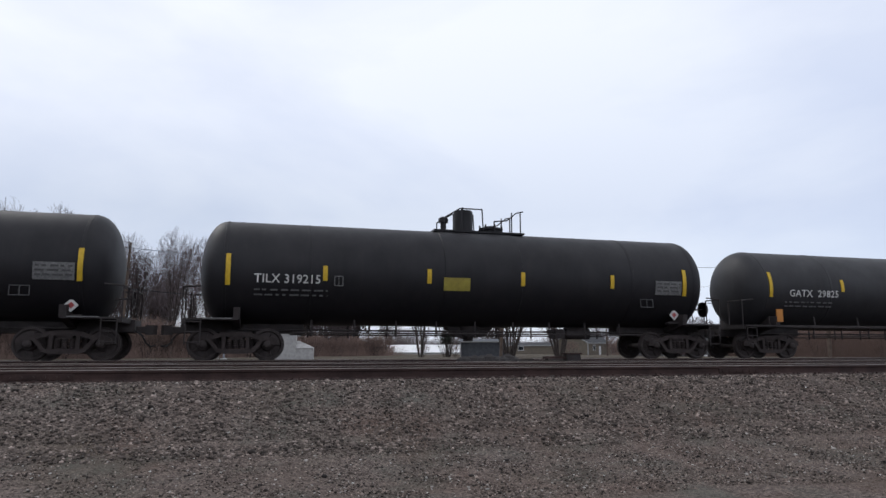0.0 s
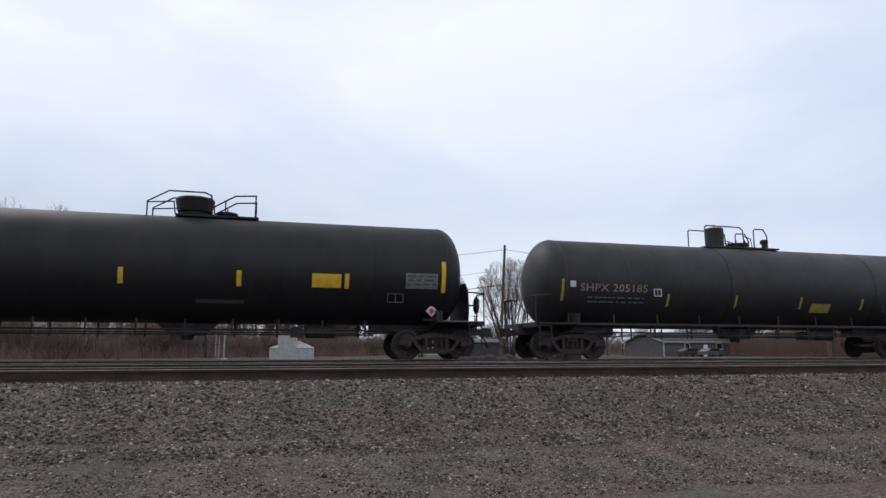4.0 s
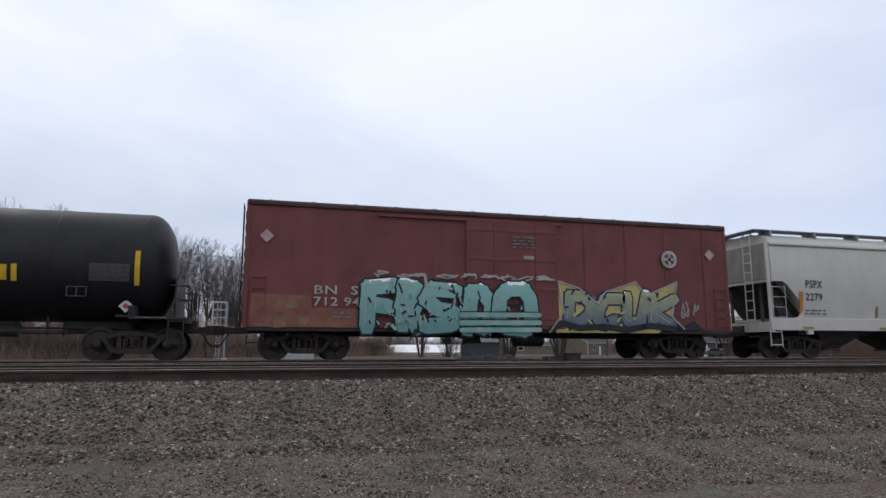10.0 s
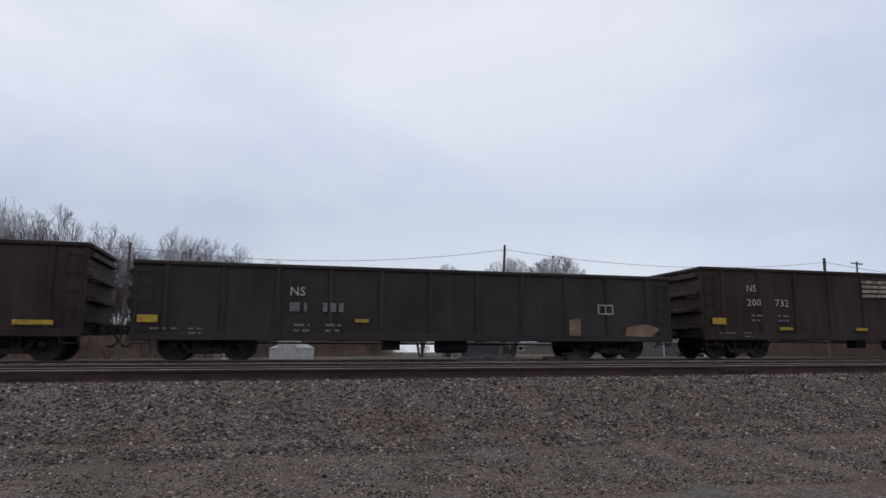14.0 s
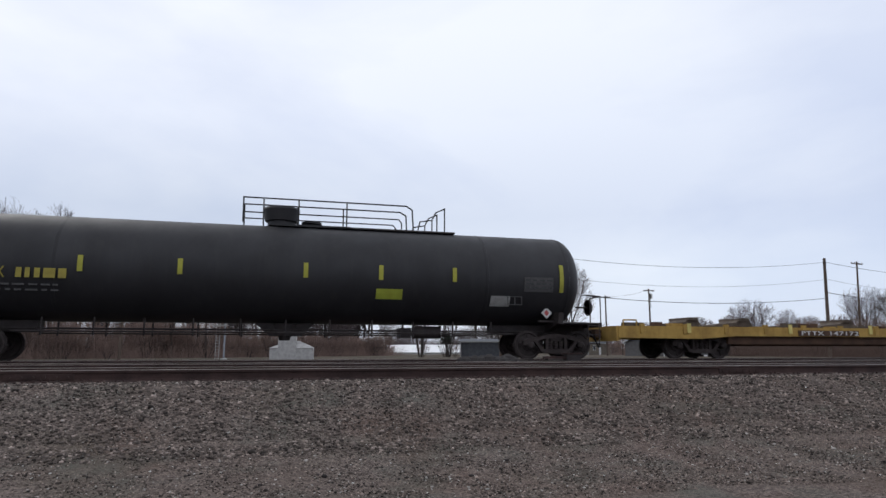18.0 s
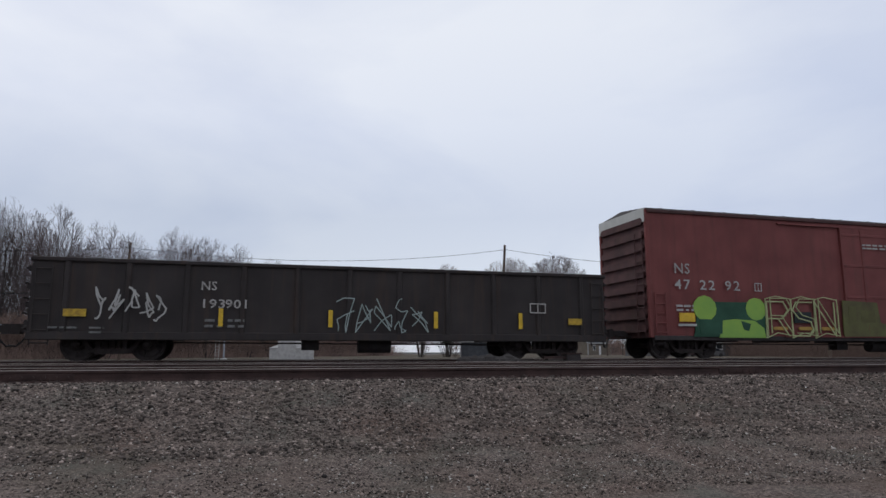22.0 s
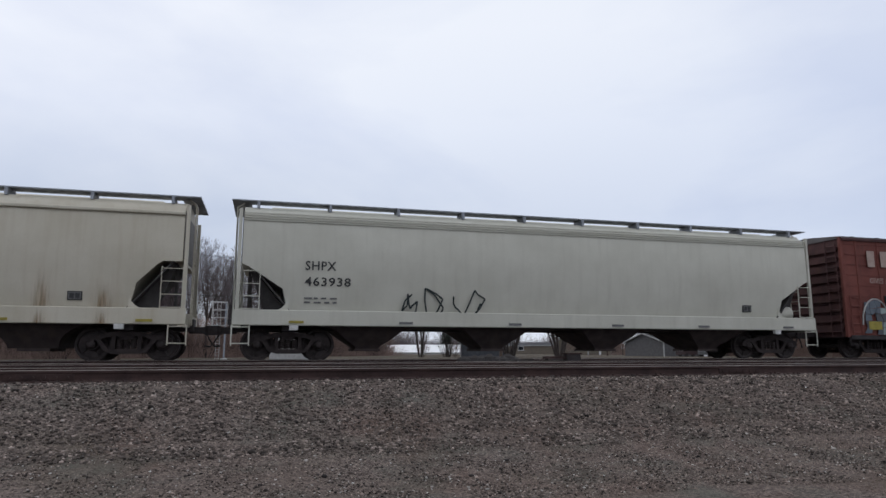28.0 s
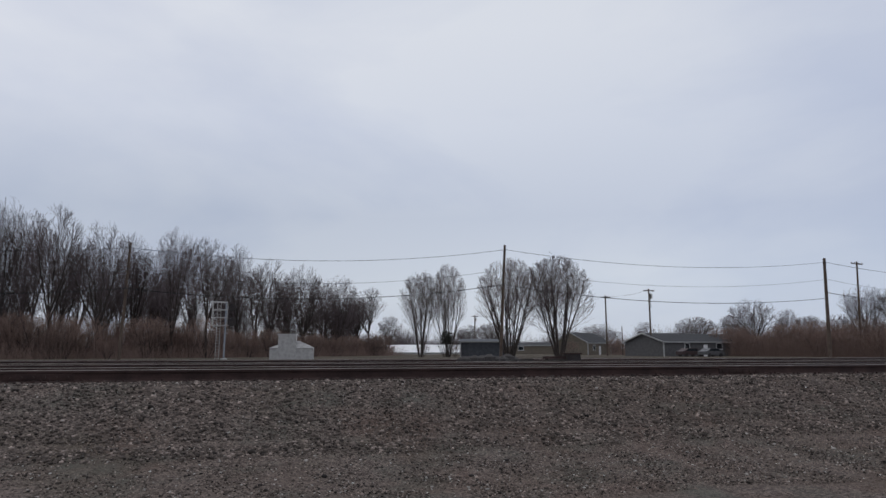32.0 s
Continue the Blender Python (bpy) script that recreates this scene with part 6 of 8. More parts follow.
FANNED = ((24.0, 101.2, 13.4, 3.8), (28.7, 102.0, 14.9, 3.1), (36.1, 93.8, 15.0, 5.2), (43.3, 91.8, 15.4, 5.5))
LOW = ((120.7, 164.0, 10.6, 6.6), (101.0, 117.6, 12.3, 5.5), (115.5, 124.0, 10.4, 3.9), (120.4, 122.7, 8.9, 3.9), (99.3, 89.0, 12.2, 4.4), (101.3, 84.3, 12.3, 4.2), (109.7, 135.9, 9.4, 3.5), (123.2, 194.4, 10.6, 3.8), (113.4, 207.5, 10.6, 8.0), (77.0, 217.4, 10.6, 6.0), (72.3, 229.0, 10.4, 6.2), (101.4, 96.7, 7.8, 3.1))
for k, (x, y, h, r) in enumerate(WOOD):
    tree(TREES[(k * 3 + 1) % 5], x, y, h, r, rnd.uniform(0, 360), "tall bare grey-brown woodland tree in winter", "trees of the wood")
for k, (x, y, h, r) in enumerate(BEHIND):
    tree(TREES[(k * 2) % 5], x, y, h, r, rnd.uniform(0, 360), "bare woodland tree standing behind the taller ones", "trees of the wood")
for k, (x, y, h, r) in enumerate(FANNED):
    tree(FANS[(1, 0, 0, 2)[k]], x, y, h, r, rnd.uniform(0, 360), "bare tree whose slender stems fan out from the ground", "trees behind the track", (12, 3.6))
for k, (x, y, h, r) in enumerate(LOW):
    tree(TREES[k % 5] if k % 3 else FANS[k % 2], x, y, h, r, rnd.uniform(0, 360), "small bare tree beyond the railway", "trees behind the track", (15, 3.6) if k % 3 else (12, 3.6))
for k in range(11):
    u = (k + rnd.uniform(0.2, 0.8)) / 11
    tree(TREES[k % 5], -48 + 74 * u, 130 + 30 * u + rnd.uniform(-5, 5), (20.5 - 6.5 * u) * rnd.uniform(0.85, 1.0), rnd.uniform(3.6, 4.6), rnd.uniform(0, 360), "bare tree deep in the wood", "trees of the wood")
for k in range(26):
    u = (k + rnd.uniform(0.1, 0.9)) / 26
    x, y = -40 + 62 * u, 98 + 48 * u ** 1.5 + rnd.uniform(-8, 12)
    tree(TREES[k % 5], x, y, rnd.uniform(7, 13), rnd.uniform(2.0, 3.2), rnd.uniform(0, 360), "young bare tree under the taller wood", "trees of the wood")


def shrub(k, x, y, size):
    tree(SHRUBS[k % 2], x, y, 4.5 * size, 2.5 * size, k * 50, "tangled bare brown shrub beyond the railway", "shrubs behind the track", (4.5, 2.5), "shrub", "shrub")


for k in range(84):
    u = (k + rnd.random()) / 84
    shrub(k, -38 + 62 * u, 84 + 46 * u ** 1.5 + rnd.uniform(0, 14), rnd.uniform(0.6, 1.35) * (1 if u < 0.5 else 0.75))
for k in range(26):
    u = (k + rnd.random()) / 26
    shrub(k, 82 + rnd.uniform(0, 8) + 7 * u, 108 - 32 * u, rnd.uniform(0.8, 1.4))
for x, y, size in ((80.5, 140, 0.9), (83.5, 141, 1.0), (86, 139, 0.8), (63.5, 128, 0.7), (25, 104, 0.5), (31, 106, 0.5)):
    shrub(1, x, y, size)
spots = []
for k in range(120):
    u = k / 119
    for r in range(4):
        x, y = -40 + 66 * u + rnd.uniform(-1, 1), 86 + 48 * u ** 1.5 + r * 6 + rnd.uniform(-2, 2)
        spots.append((x, y, (5.6 if r else 3.0) * rnd.uniform(0.6, 1.15) * (1 if u < 0.5 else 0.8), 46, 1.4))
brushwood("undergrowth", "dense brown leafless undergrowth under the wood", spots, 5, BUSH)
spots = []
for k in range(70):
    u = k / 69
    for r in range(4):
        x, y = 83.5 + 6.5 * u + r * 3 + rnd.uniform(-1, 1), 102 - 26 * u + r * 4 + rnd.uniform(-1, 1)
        spots.append((x, y, (4.0 + 1.6 * u) * rnd.uniform(0.6, 1.1), 60, 1.2))
for k in range(16):
    spots.append((78.5 + 8 * k / 15, 137 + rnd.uniform(-2, 2), 3.2 + rnd.uniform(-1, 0.5), 40, 0.8))
brushwood("brush", "dense reddish-brown brush with no leaves", spots, 6, BUSH, 0.35)
spots = []
for k in range(120):
    a = radians(2 + 50 * k / 119)
    spots.append((320 * math.sin(a) + rnd.uniform(-9, 9), 320 * math.cos(a) + rnd.uniform(-9, 9), 9.5 + 3 * math.sin(k * 0.35) + rnd.uniform(-1.5, 1.5), 90, 3.0))
brushwood("distant_wood", "low bluish-brown line of distant bare woods", spots, 7, TWIG, 0.25, 2, 5.0)

# an evergreen bush: many small dark leaves round a few stems
bush = thing("evergreen_bush", "small round dark evergreen bush by the bare trees", "bush", at=pose(28.1, 101.2, ground_z(28, 101)))
part("trunk", SHRUBS[0][0], BARK, bush)
g = Geo()
for k in range(900):
    d = Vector((rnd.gauss(0, 1), rnd.gauss(0, 1), rnd.gauss(0, 1))).normalized() * (rnd.random() ** 0.4)
    p = Vector((d.x * 1.05, d.y * 1.05, 3.0 + d.z * 1.2))
    a, c = Vector((rnd.uniform(-1, 1), rnd.uniform(-1, 1), rnd.uniform(-1, 1))) * 0.16, Vector((rnd.uniform(-1, 1), rnd.uniform(-1, 1), rnd.uniform(-1, 1))) * 0.07
    g.add([tuple(p - a), tuple(p + c), tuple(p + a), tuple(p - c)], [(0, 1, 2, 3)])
tagged(part("foliage", g.mesh("foliage", surf("evergreen_leaf", (0.030, 0.036, 0.026), (0.018, 0.022, 0.016), rough=0.8, bump=0), False, False), BARK, bush), kind="stuff")

# ---- poles and wires ----
def pole(x, y, h, label, arm=0.0, lean=0.0, transformer=False, thick=0.18):
    z = ground_z(x, y)
    p = thing("utility_pole", label, "utility pole", "poles along the railway", at=pose(x, y, z, 0, lean, 0))
    part("post", Geo().tube((0, 0, -0.3), (0, 0, h), thick, thick * 0.72, n=10), POLE_WOOD, p)
    if arm:
        part("crossarm", Geo().box(-arm / 2, arm / 2, -0.06, 0.06, h - 0.45, h - 0.28), POLE_WOOD, p)
        for k in (-0.45, -0.2, 0.2, 0.45):
            part("insulator", Geo().lathe([(0, 0.03), (0.05, 0.06), (0.14, 0.05), (0.2, 0.02)], (arm * k, 0, h - 0.28), "z", 8), WHITE, p)
    else:
        part("pole_cap", Geo().lathe([(0, 0.13), (0.05, 0.1)], (0, 0, h), "z", 8), POLE_WOOD, p)
        for q in (0.55, 2.7, 4.6):
            part("wire_bracket", Geo().box(-0.06, 0.06, -0.24, -0.1, h - q - 0.08, h - q + 0.08), WIRE, p)
    if transformer:
        part("transformer", Geo().lathe([(0, 0.2), (0.05, 0.26), (0.8, 0.26), (0.9, 0.18)], (0.42, 0, h - 1.8), "z", 12), ROOF_LIGHT, p)
        part("down_pipe", Geo().tube((0.2, -0.15, h - 3.5), (0.2, -0.15, h - 0.8), 0.05), WIRE, p)
    return p


def wire(a, b, sag, r, label):
    g = Geo()
    n = 18
    pts = []
    for k in range(n + 1):
        t = k / n
        pts.append((a[0] + (b[0] - a[0]) * t, a[1] + (b[1] - a[1]) * t, a[2] + (b[2] - a[2]) * t - sag * 4 * t * (1 - t)))
    g.path(pts, r, 4)
    return tagged(part("overhead_wire", g, WIRE), label, "wire", "wires between the poles")


PY = 71.4
PX = (-55.0, -13.8, 26.35, 73.15, 118)
PH = (13.0, 11.9, 13.35, 13.5, 13.0)
LEAN = (0, 1.4, 3.0, 2.0, 0)
for i, x in enumerate(PX):
    pole(x, PY, PH[i], "weathered brown wooden utility pole with no crossarm", lean=LEAN[i], thick=(0.18, 0.16, 0.19, 0.26, 0.2)[i])
zg = ground_z(0, PY)
for i in range(4):
    for q, sag, r in ((0.55, 1.35, 0.028), (2.9, 1.5, 0.02), (4.7, 1.35, 0.045)):
        lx = [math.sin(radians(LEAN[j])) * (PH[j] - q) for j in (i, i + 1)]
        wire((PX[i] + lx[0], PY - 0.2, zg + PH[i] - q), (PX[i + 1] + lx[1], PY - 0.2, zg + PH[i + 1] - q - (0.75 if q > 4 and i == 2 else 0)), sag, r, "thin black overhead wire sagging between poles")
FAR = ((27.15, 150, 11.9, True), (30.4, 141, 12.3, True), (17.0, 235, 12.2, True))
tops = []
for deg, dist, h, tr_ in FAR:
    x, y, _ = bearing(deg, dist)
    pole(x, y, h, "distant wooden utility pole with a crossarm", arm=2.2, transformer=(deg in (30.4, 17.0)))
    tops.append((x, y, ground_z(x, y) + h - 0.2))
x, y = 92.0, 83.7
pole(x, y, 15.4, "distant wooden utility pole with a crossarm", arm=2.3, lean=3.0)
tops.append((x + 0.8, y, ground_z(x, y) + 15.2))
wire(tops[2], tops[0], 1.6, 0.02, "thin distant overhead wire")
wire(tops[0], tops[1], 0.4, 0.02, "thin distant overhead wire")
x, y, _ = bearing(28.3, 165)
p = thing("wooden_post", "short dark wooden post near the house", "post", at=pose(x, y, ground_z(x, y)))
part("post", Geo().tube((0, 0, -0.2), (0, 0, 6.2), 0.12, 0.1, n=8), POLE_WOOD, p)

# ---- buildings beyond the track ----
SIDING = surf("grey_siding", (0.105, 0.102, 0.105), (0.075, 0.072, 0.074), rough=0.8, scale=2)
SHINGLE = surf("dark_shingle", (0.042, 0.042, 0.045), (0.026, 0.026, 0.029), rough=0.85, scale=3)
PALE = surf("pale_wall", (0.82, 0.82, 0.82), (0.72, 0.72, 0.72), rough=0.7, scale=0.5)
ALU = surf("bare_aluminium", (0.47, 0.455, 0.44), (0.32, 0.31, 0.30), rough=0.5, metal=0.2, scale=3)
BRICKY = surf("tan_wall", (0.19, 0.16, 0.125), (0.13, 0.11, 0.088), rough=0.85, scale=2)
GLASS = surf("window_dark", (0.03, 0.035, 0.04), (0.02, 0.022, 0.026), rough=0.15, bump=0)
BLUEGREY = surf("blue_grey_siding", (0.10, 0.105, 0.118), (0.07, 0.075, 0.085), rough=0.8, scale=2)


def house(deg, dist, w, d, eave, ridge, turn, wall_mat, roof_mat, label, windows=(), door=None, gable_front=False, name="house", category="house"):
    x, y, _ = bearing(deg, dist)
    h = thing(name, label, category, at=pose(x, y, ground_z(x, y), 0, 0, turn))
    t = 0.2
    for s in (-1, 1):
        part("wall", Geo().box(-w / 2, w / 2, s * d / 2 - t / 2, s * d / 2 + t / 2, -0.2, eave), wall_mat, h, smooth=False)
        part("gable_wall", Geo().prism([(-d / 2 + t / 2, -0.2), (d / 2 - t / 2, -0.2), (d / 2 - t / 2, eave), (0, ridge - 0.05), (-d / 2 + t / 2, eave)], s * (w / 2 - t / 2) - t / 2, s * (w / 2 - t / 2) + t / 2, 0), wall_mat, h, smooth=False)
        k = (ridge - eave) / (d / 2)
        r = part("roof", Geo().prism([(0, ridge), (0, ridge + 0.16), (s * (d / 2 + 0.4), eave - 0.4 * k + 0.16), (s * (d / 2 + 0.4), eave - 0.4 * k)], -w / 2 - 0.35, w / 2 + 0.35, 0), roof_mat, h, smooth=False)
        part("fascia", Geo().box(-w / 2 - 0.36, w / 2 + 0.36, s * (d / 2 + 0.4) - 0.03, s * (d / 2 + 0.4) + 0.03, eave - 0.4 * k - 0.05, eave - 0.4 * k + 0.15), TRIM, r, smooth=False)
        for q in (-1, 1):
            part("verge_board", Geo().prism([(0, ridge - 0.06), (0, ridge + 0.17), (s * (d / 2 + 0.4), eave - 0.4 * k + 0.17), (s * (d / 2 + 0.4), eave - 0.4 * k - 0.06)], q * (w / 2 + 0.37) - 0.03, q * (w / 2 + 0.37) + 0.03, 0), TRIM, r, smooth=False)
    for cx in (-w / 2, w / 2):
        part("corner_board", Geo().box(cx - 0.1, cx + 0.1, -d / 2 - 0.13, -d / 2 + 0.05, -0.2, eave), TRIM, h, smooth=False)
    for wx, wz, ww, wh in windows:
        f = part("window", Geo().box(wx - ww / 2, wx + ww / 2, -d / 2 - 0.14, -d / 2 - 0.05, wz, wz + wh), PALE, h, smooth=False)
        part("pane", Geo().box(wx - ww / 2 + 0.1, wx + ww / 2 - 0.1, -d / 2 - 0.16, -d / 2 - 0.12, wz + 0.1, wz + wh - 0.1), GLASS, f, smooth=False)
    if door:
        part("door", Geo().box(door[0], door[1], -d / 2 - 0.15, -d / 2 - 0.05, -0.1, door[2]), PALE, h, smooth=False)
    return h


house(32.9, 150, 21, 10, 2.6, 4.1, 10, SIDING, SHINGLE, "low grey house with a dark gabled roof and pale trim", ((-5, 1.2, 1.2, 1.2), (3, 1.2, 1.6, 1.2)), (-1.0, 0.0, 2.1))
house(25.3, 185, 12, 9, 2.9, 5.2, 35, BRICKY, SHINGLE, "low tan bungalow with a brown gabled roof", ((-3, 1.1, 1.4, 1.2),), (-0.5, 0.5, 2.1))
house(17.6, 130, 7.6, 6, 2.5, 2.9, -18, BLUEGREY, BLUEGREY, "blue-grey low shed with a nearly flat roof", (), None, name="shed", category="shed")
house(12.6, 225, 30, 26, 0.4, 2.6, -12, PALE, PALE, "long low building with a broad white roof", (), name="warehouse", category="warehouse")
house(-6.2, 150, 20, 10, 2.6, 3.4, 6, PALE, PALE, "white building glimpsed through the undergrowth", ((-6, 1.2, 2, 1.4), (2, 1.2, 2, 1.4)), name="warehouse", category="warehouse")
house(21.6, 215, 16, 9, 2.4, 3.2, -20, BRICKY, SHINGLE, "low distant tan house with a dark roof", ((-4, 1.0, 1.6, 1.2),), name="house", category="house")

# signal bungalow: a bare-metal equipment cabin with a taller cabinet
x, y, _ = bearing(2.75, 84)
h = thing("equipment_cabin", "bare aluminium railway equipment cabin with a hipped lid", "equipment cabin", at=pose(x, y, ground_z(x, y), 0, 0, -6))
part("cabin_wall", Geo().box(-2.2, 2.5, -0.9, 0.9, 0.0, 1.3), ALU, h, smooth=False)
part("cabin_roof", Geo().loft([[(-2.3, -1.0, 1.3), (2.6, -1.0, 1.3), (2.6, 1.0, 1.3), (-2.3, 1.0, 1.3)], [(-1.2, -0.5, 1.7), (1.6, -0.5, 1.8), (1.6, 0.5, 1.8), (-1.2, 0.5, 1.7)], [(-0.9, -0.3, 2.1), (0.9, -0.3, 2.1), (0.9, 0.3, 2.1), (-0.9, 0.3, 2.1)]]), ALU, h, smooth=False)
part("cabinet", Geo().box(-1.3, 0.6, -1.05, 0.8, 0.0, 2.75), ALU, h, "taller metal cabinet", smooth=False)
part("cabinet_lid", Geo().box(-1.38, 0.68, -1.12, 0.9, 2.75, 2.85), ALU, h, smooth=False)

# railway signal: mast with ladder, cage and two heads seen from behind
x, y, _ = bearing(-2.15, 80)
g_ = thing("railway_signal", "grey railway signal mast with a ladder and black signal heads", "railway signal", at=pose(x, y, ground_z(x, y), 0, 0, 10))
part("mast", Geo().tube((0, 0, 0), (0, 0, 6.0), 0.09, 0.08, n=10), GALV, g_)
part("foundation", Geo().box(-0.3, 0.3, -0.3, 0.3, -0.2, 0.25, 0.05), ALU, g_)
ladder(g_, -0.85, -0.5, 0, 0.2, 6.0, 20, ALU, r=0.03)
cage = Geo()
for zc in (3.6, 4.4, 5.2, 6.0):
    cage.path([(-1.3, -0.4, zc), (0.1, -0.4, zc), (0.1, 0.5, zc), (-1.3, 0.5, zc), (-1.3, -0.4, zc)], 0.035, 5)
for cx, cy in ((-1.3, -0.4), (0.1, -0.4), (0.1, 0.5), (-1.3, 0.5)):
    cage.tube((cx, cy, 3.6), (cx, cy, 6.05), 0.035, n=5)
cage.box(-1.3, 0.1, -0.4, 0.5, 3.56, 3.62)
part("ladder_cage", cage, ALU, g_)
for zc in (4.0, 5.45):
    hd = part("signal_head", Geo().lathe([(-0.04, 0.46 if zc < 5 else 0.36), (0.04, 0.46 if zc < 5 else 0.36)], (0.62, 0.1, zc), "y", 20), FRAME_BLACK, g_, "black round signal backing")
    part("lamp_case", Geo().box(0.42, 0.82, 0.12, 0.5, zc - 0.25, zc + 0.25), FRAME_BLACK, hd, smooth=False)
    part("head_bracket", Geo().box(0.05, 0.45, 0.1, 0.18, zc - 0.05, zc + 0.05), GALV, hd, smooth=False)

# parked cars by the house
def parked_car(deg, dist, turn, paint, label):
    x, y, _ = bearing(deg, dist)
    c = thing("car", label, "car", at=pose(x, y, ground_z(x, y), 0, 0, turn))
    body = [(-2.2, 0.35), (2.2, 0.35), (2.25, 0.75), (1.5, 0.92), (0.95, 1.40), (-0.9, 1.42), (-1.7, 0.98), (-2.2, 0.9)]
    part("body", Geo().prism(body, -0.85, 0.85, 1), paint, c, smooth=False)
    part("window", Geo().prism([(-1.35, 0.98), (1.15, 0.95), (0.82, 1.33), (-0.85, 1.35)], -0.87, -0.84, 1), GLASS, c, smooth=False)
    for wx in (-1.35, 1.35):
        for s in (-1, 1):
            part("wheel", Geo().lathe([(-0.1, 0.2), (-0.1, 0.32), (0.1, 0.32), (0.1, 0.2)], (wx, s * 0.78, 0.32), "y", 16), FRAME_BLACK, c)
    return c


parked_car(34.6, 132, 12, surf("car_silver", (0.14, 0.14, 0.145), rough=0.4, metal=0.3, bump=0), "silver parked car beside the house")
parked_car(33.1, 134, 5, surf("car_dark_red", (0.06, 0.035, 0.035), rough=0.5, bump=0), "dark red parked car beside the house")

# ---- litter and gear between the tracks ----
d = thing("track_box", "rusty dark metal box beside the rails", "junction box", at=pose(9.1, 18.4, -0.19))
part("box", Geo().box(-0.22, 0.22, -0.15, 0.15, 0.0, 0.36, 0.02), FRAME_BLACK, d, smooth=False)
part("lid", Geo().box(-0.26, 0.26, -0.19, 0.19, 0.36, 0.40), RAIL, d, smooth=False)
part("arm", Geo().box(-0.95, -0.2, -0.05, 0.05, 0.22, 0.30), RAIL, d, smooth=False)
rnd = random.Random(8)
for k, (x, l) in enumerate(((7.9, 0.9), (7.2, 1.3), (6.7, 0.7), (8.5, 0.5))):
    b = thing("scrap_timber", "weathered scrap timber lying between the tracks", "timber", "scrap between the tracks", at=pose(x, 18.4 + 0.1 * (k % 3), -0.12 + 0.06 * (k % 2), 0, 0, rnd.uniform(-9, 9)))
    part("plank", Geo().box(-l / 2, l / 2, -0.11, 0.11, -0.08, 0.1, 0.02), TIE, b, smooth=False)
p_ = Geo()
for k in range(9):
    x = 5.6 + k * 0.2
    p_.lathe([(-0.1, 0.28), (0.08, 0.2), (0.16, 0.05)], (x, 18.4 + rnd.uniform(-0.15, 0.15), -0.02 + rnd.uniform(-0.05, 0.06)), "z", 8)
tagged(part("ballast_heap", p_, surf("heap_grey", (0.055, 0.048, 0.046), rough=0.95, scale=8, bump=0.6)), "low grey heap of ballast between the tracks", "gravel", kind="stuff")

# ---- the train: each car with its place along the train ----
CARS = []       # (car, place along the train at the start)


def place(car, at, label=None):
    car.matrix_basis = pose(at, TRACK_Y, 0)
    if label:
        car["label"] = label
    CARS.append((car, at))
    return car


B_STRIPES = (-7.63, -4.89, -1.72, 1.37, 4.56, 7.33)
I_STRIPES = (-7.53, -4.74, -1.65, 1.45, 4.52, 7.5)
proto = tank_car("tank_car", 8.6, TANK_BLACK, "long black tank car with a drum-shaped valve housing", "box", "arch")
old = [proto] + [copy_thing(proto, pose(0, 0, 0)) for _ in range(2)]
TR, TZ = 1.61, 2.69
proto = tank_car("tank_car", 8.66, TANK_BLACK, "long black tank car with a bucket-shaped manway housing", "bucket", "bucket", ends=True, inset=0.3)
buckets = [proto] + [copy_thing(proto, pose(0, 0, 0)) for _ in range(3)]
buckets.append(tank_car("tank_car", 8.66, TANK_BLACK, "long black tank car with a bucket-shaped manway housing", "bucket", "bucket", ends=True, inset=0.3, flip=-1))

TR, TZ = 1.58, 2.64

# black cars with the drum housing
c = place(old[0], -12.57, "long black tank car ahead, grey test panel and red placard")
stripes(c, [x + 0.38 for x in B_STRIPES], 2.32, 0.44, 2.13, 0.9, YELLOW)
tank_small(c, 40, 8.55, shift=0.38)
c = place(old[1], 6.56, "long black tank car with yellow stripes and drum-shaped valve housing")
mark(c, "TILX 319215", 8.55, WHITE, x=-6.91, width=1.88)
stripes(c, B_STRIPES, 2.32, 0.44, 2.13, 0.9, YELLOW)
tank_small(c, 41, 8.55, -1.25, YELLOW_DULL)
frame_mark(c, -4.62, 2.17, 0.26, 0.3, GREYMARK, tank_wall, 0.02)
c = place(old[2], 60.04, "long black tank car with plain yellow reflector stripes")
mark(c, "TILX 319243", 8.55, WHITE, x=-7.1, width=1.9)
stripes(c, (-7.86, -5.11, -1.91, 1.23, 4.44, 7.16), 2.32, 0.44, 2.13, 0.9, YELLOW)
tank_small(c, 42, 8.55, plate=0.2)

TR, TZ = 1.45, 2.55
c = place(tank_car("tank_car", 9.95, TANK_GREY, "charcoal tank car with full-length side sill and eight yellow stripes", "valves", "arch", side_rail=FRAME_BLACK, inset=0.2), 26.46)
mark(c, "GATX  29825", 9.9, WHITE, x=-8.1, width=2.2)
stripes(c, (-8.88, -5.67, -2.92, -0.63, 1.59, 3.99, 6.05, 8.72), 2.45, 0.44, 2.2, 0.9, YELLOW)
tank_small(c, 43, 9.9, plate=0.2)
TR, TZ = 1.58, 2.64
part("placard_tail", Geo().box(-8.75, -8.5, -1.5, -1.44, 1.3, 1.75), ORANGE, c, smooth=False)

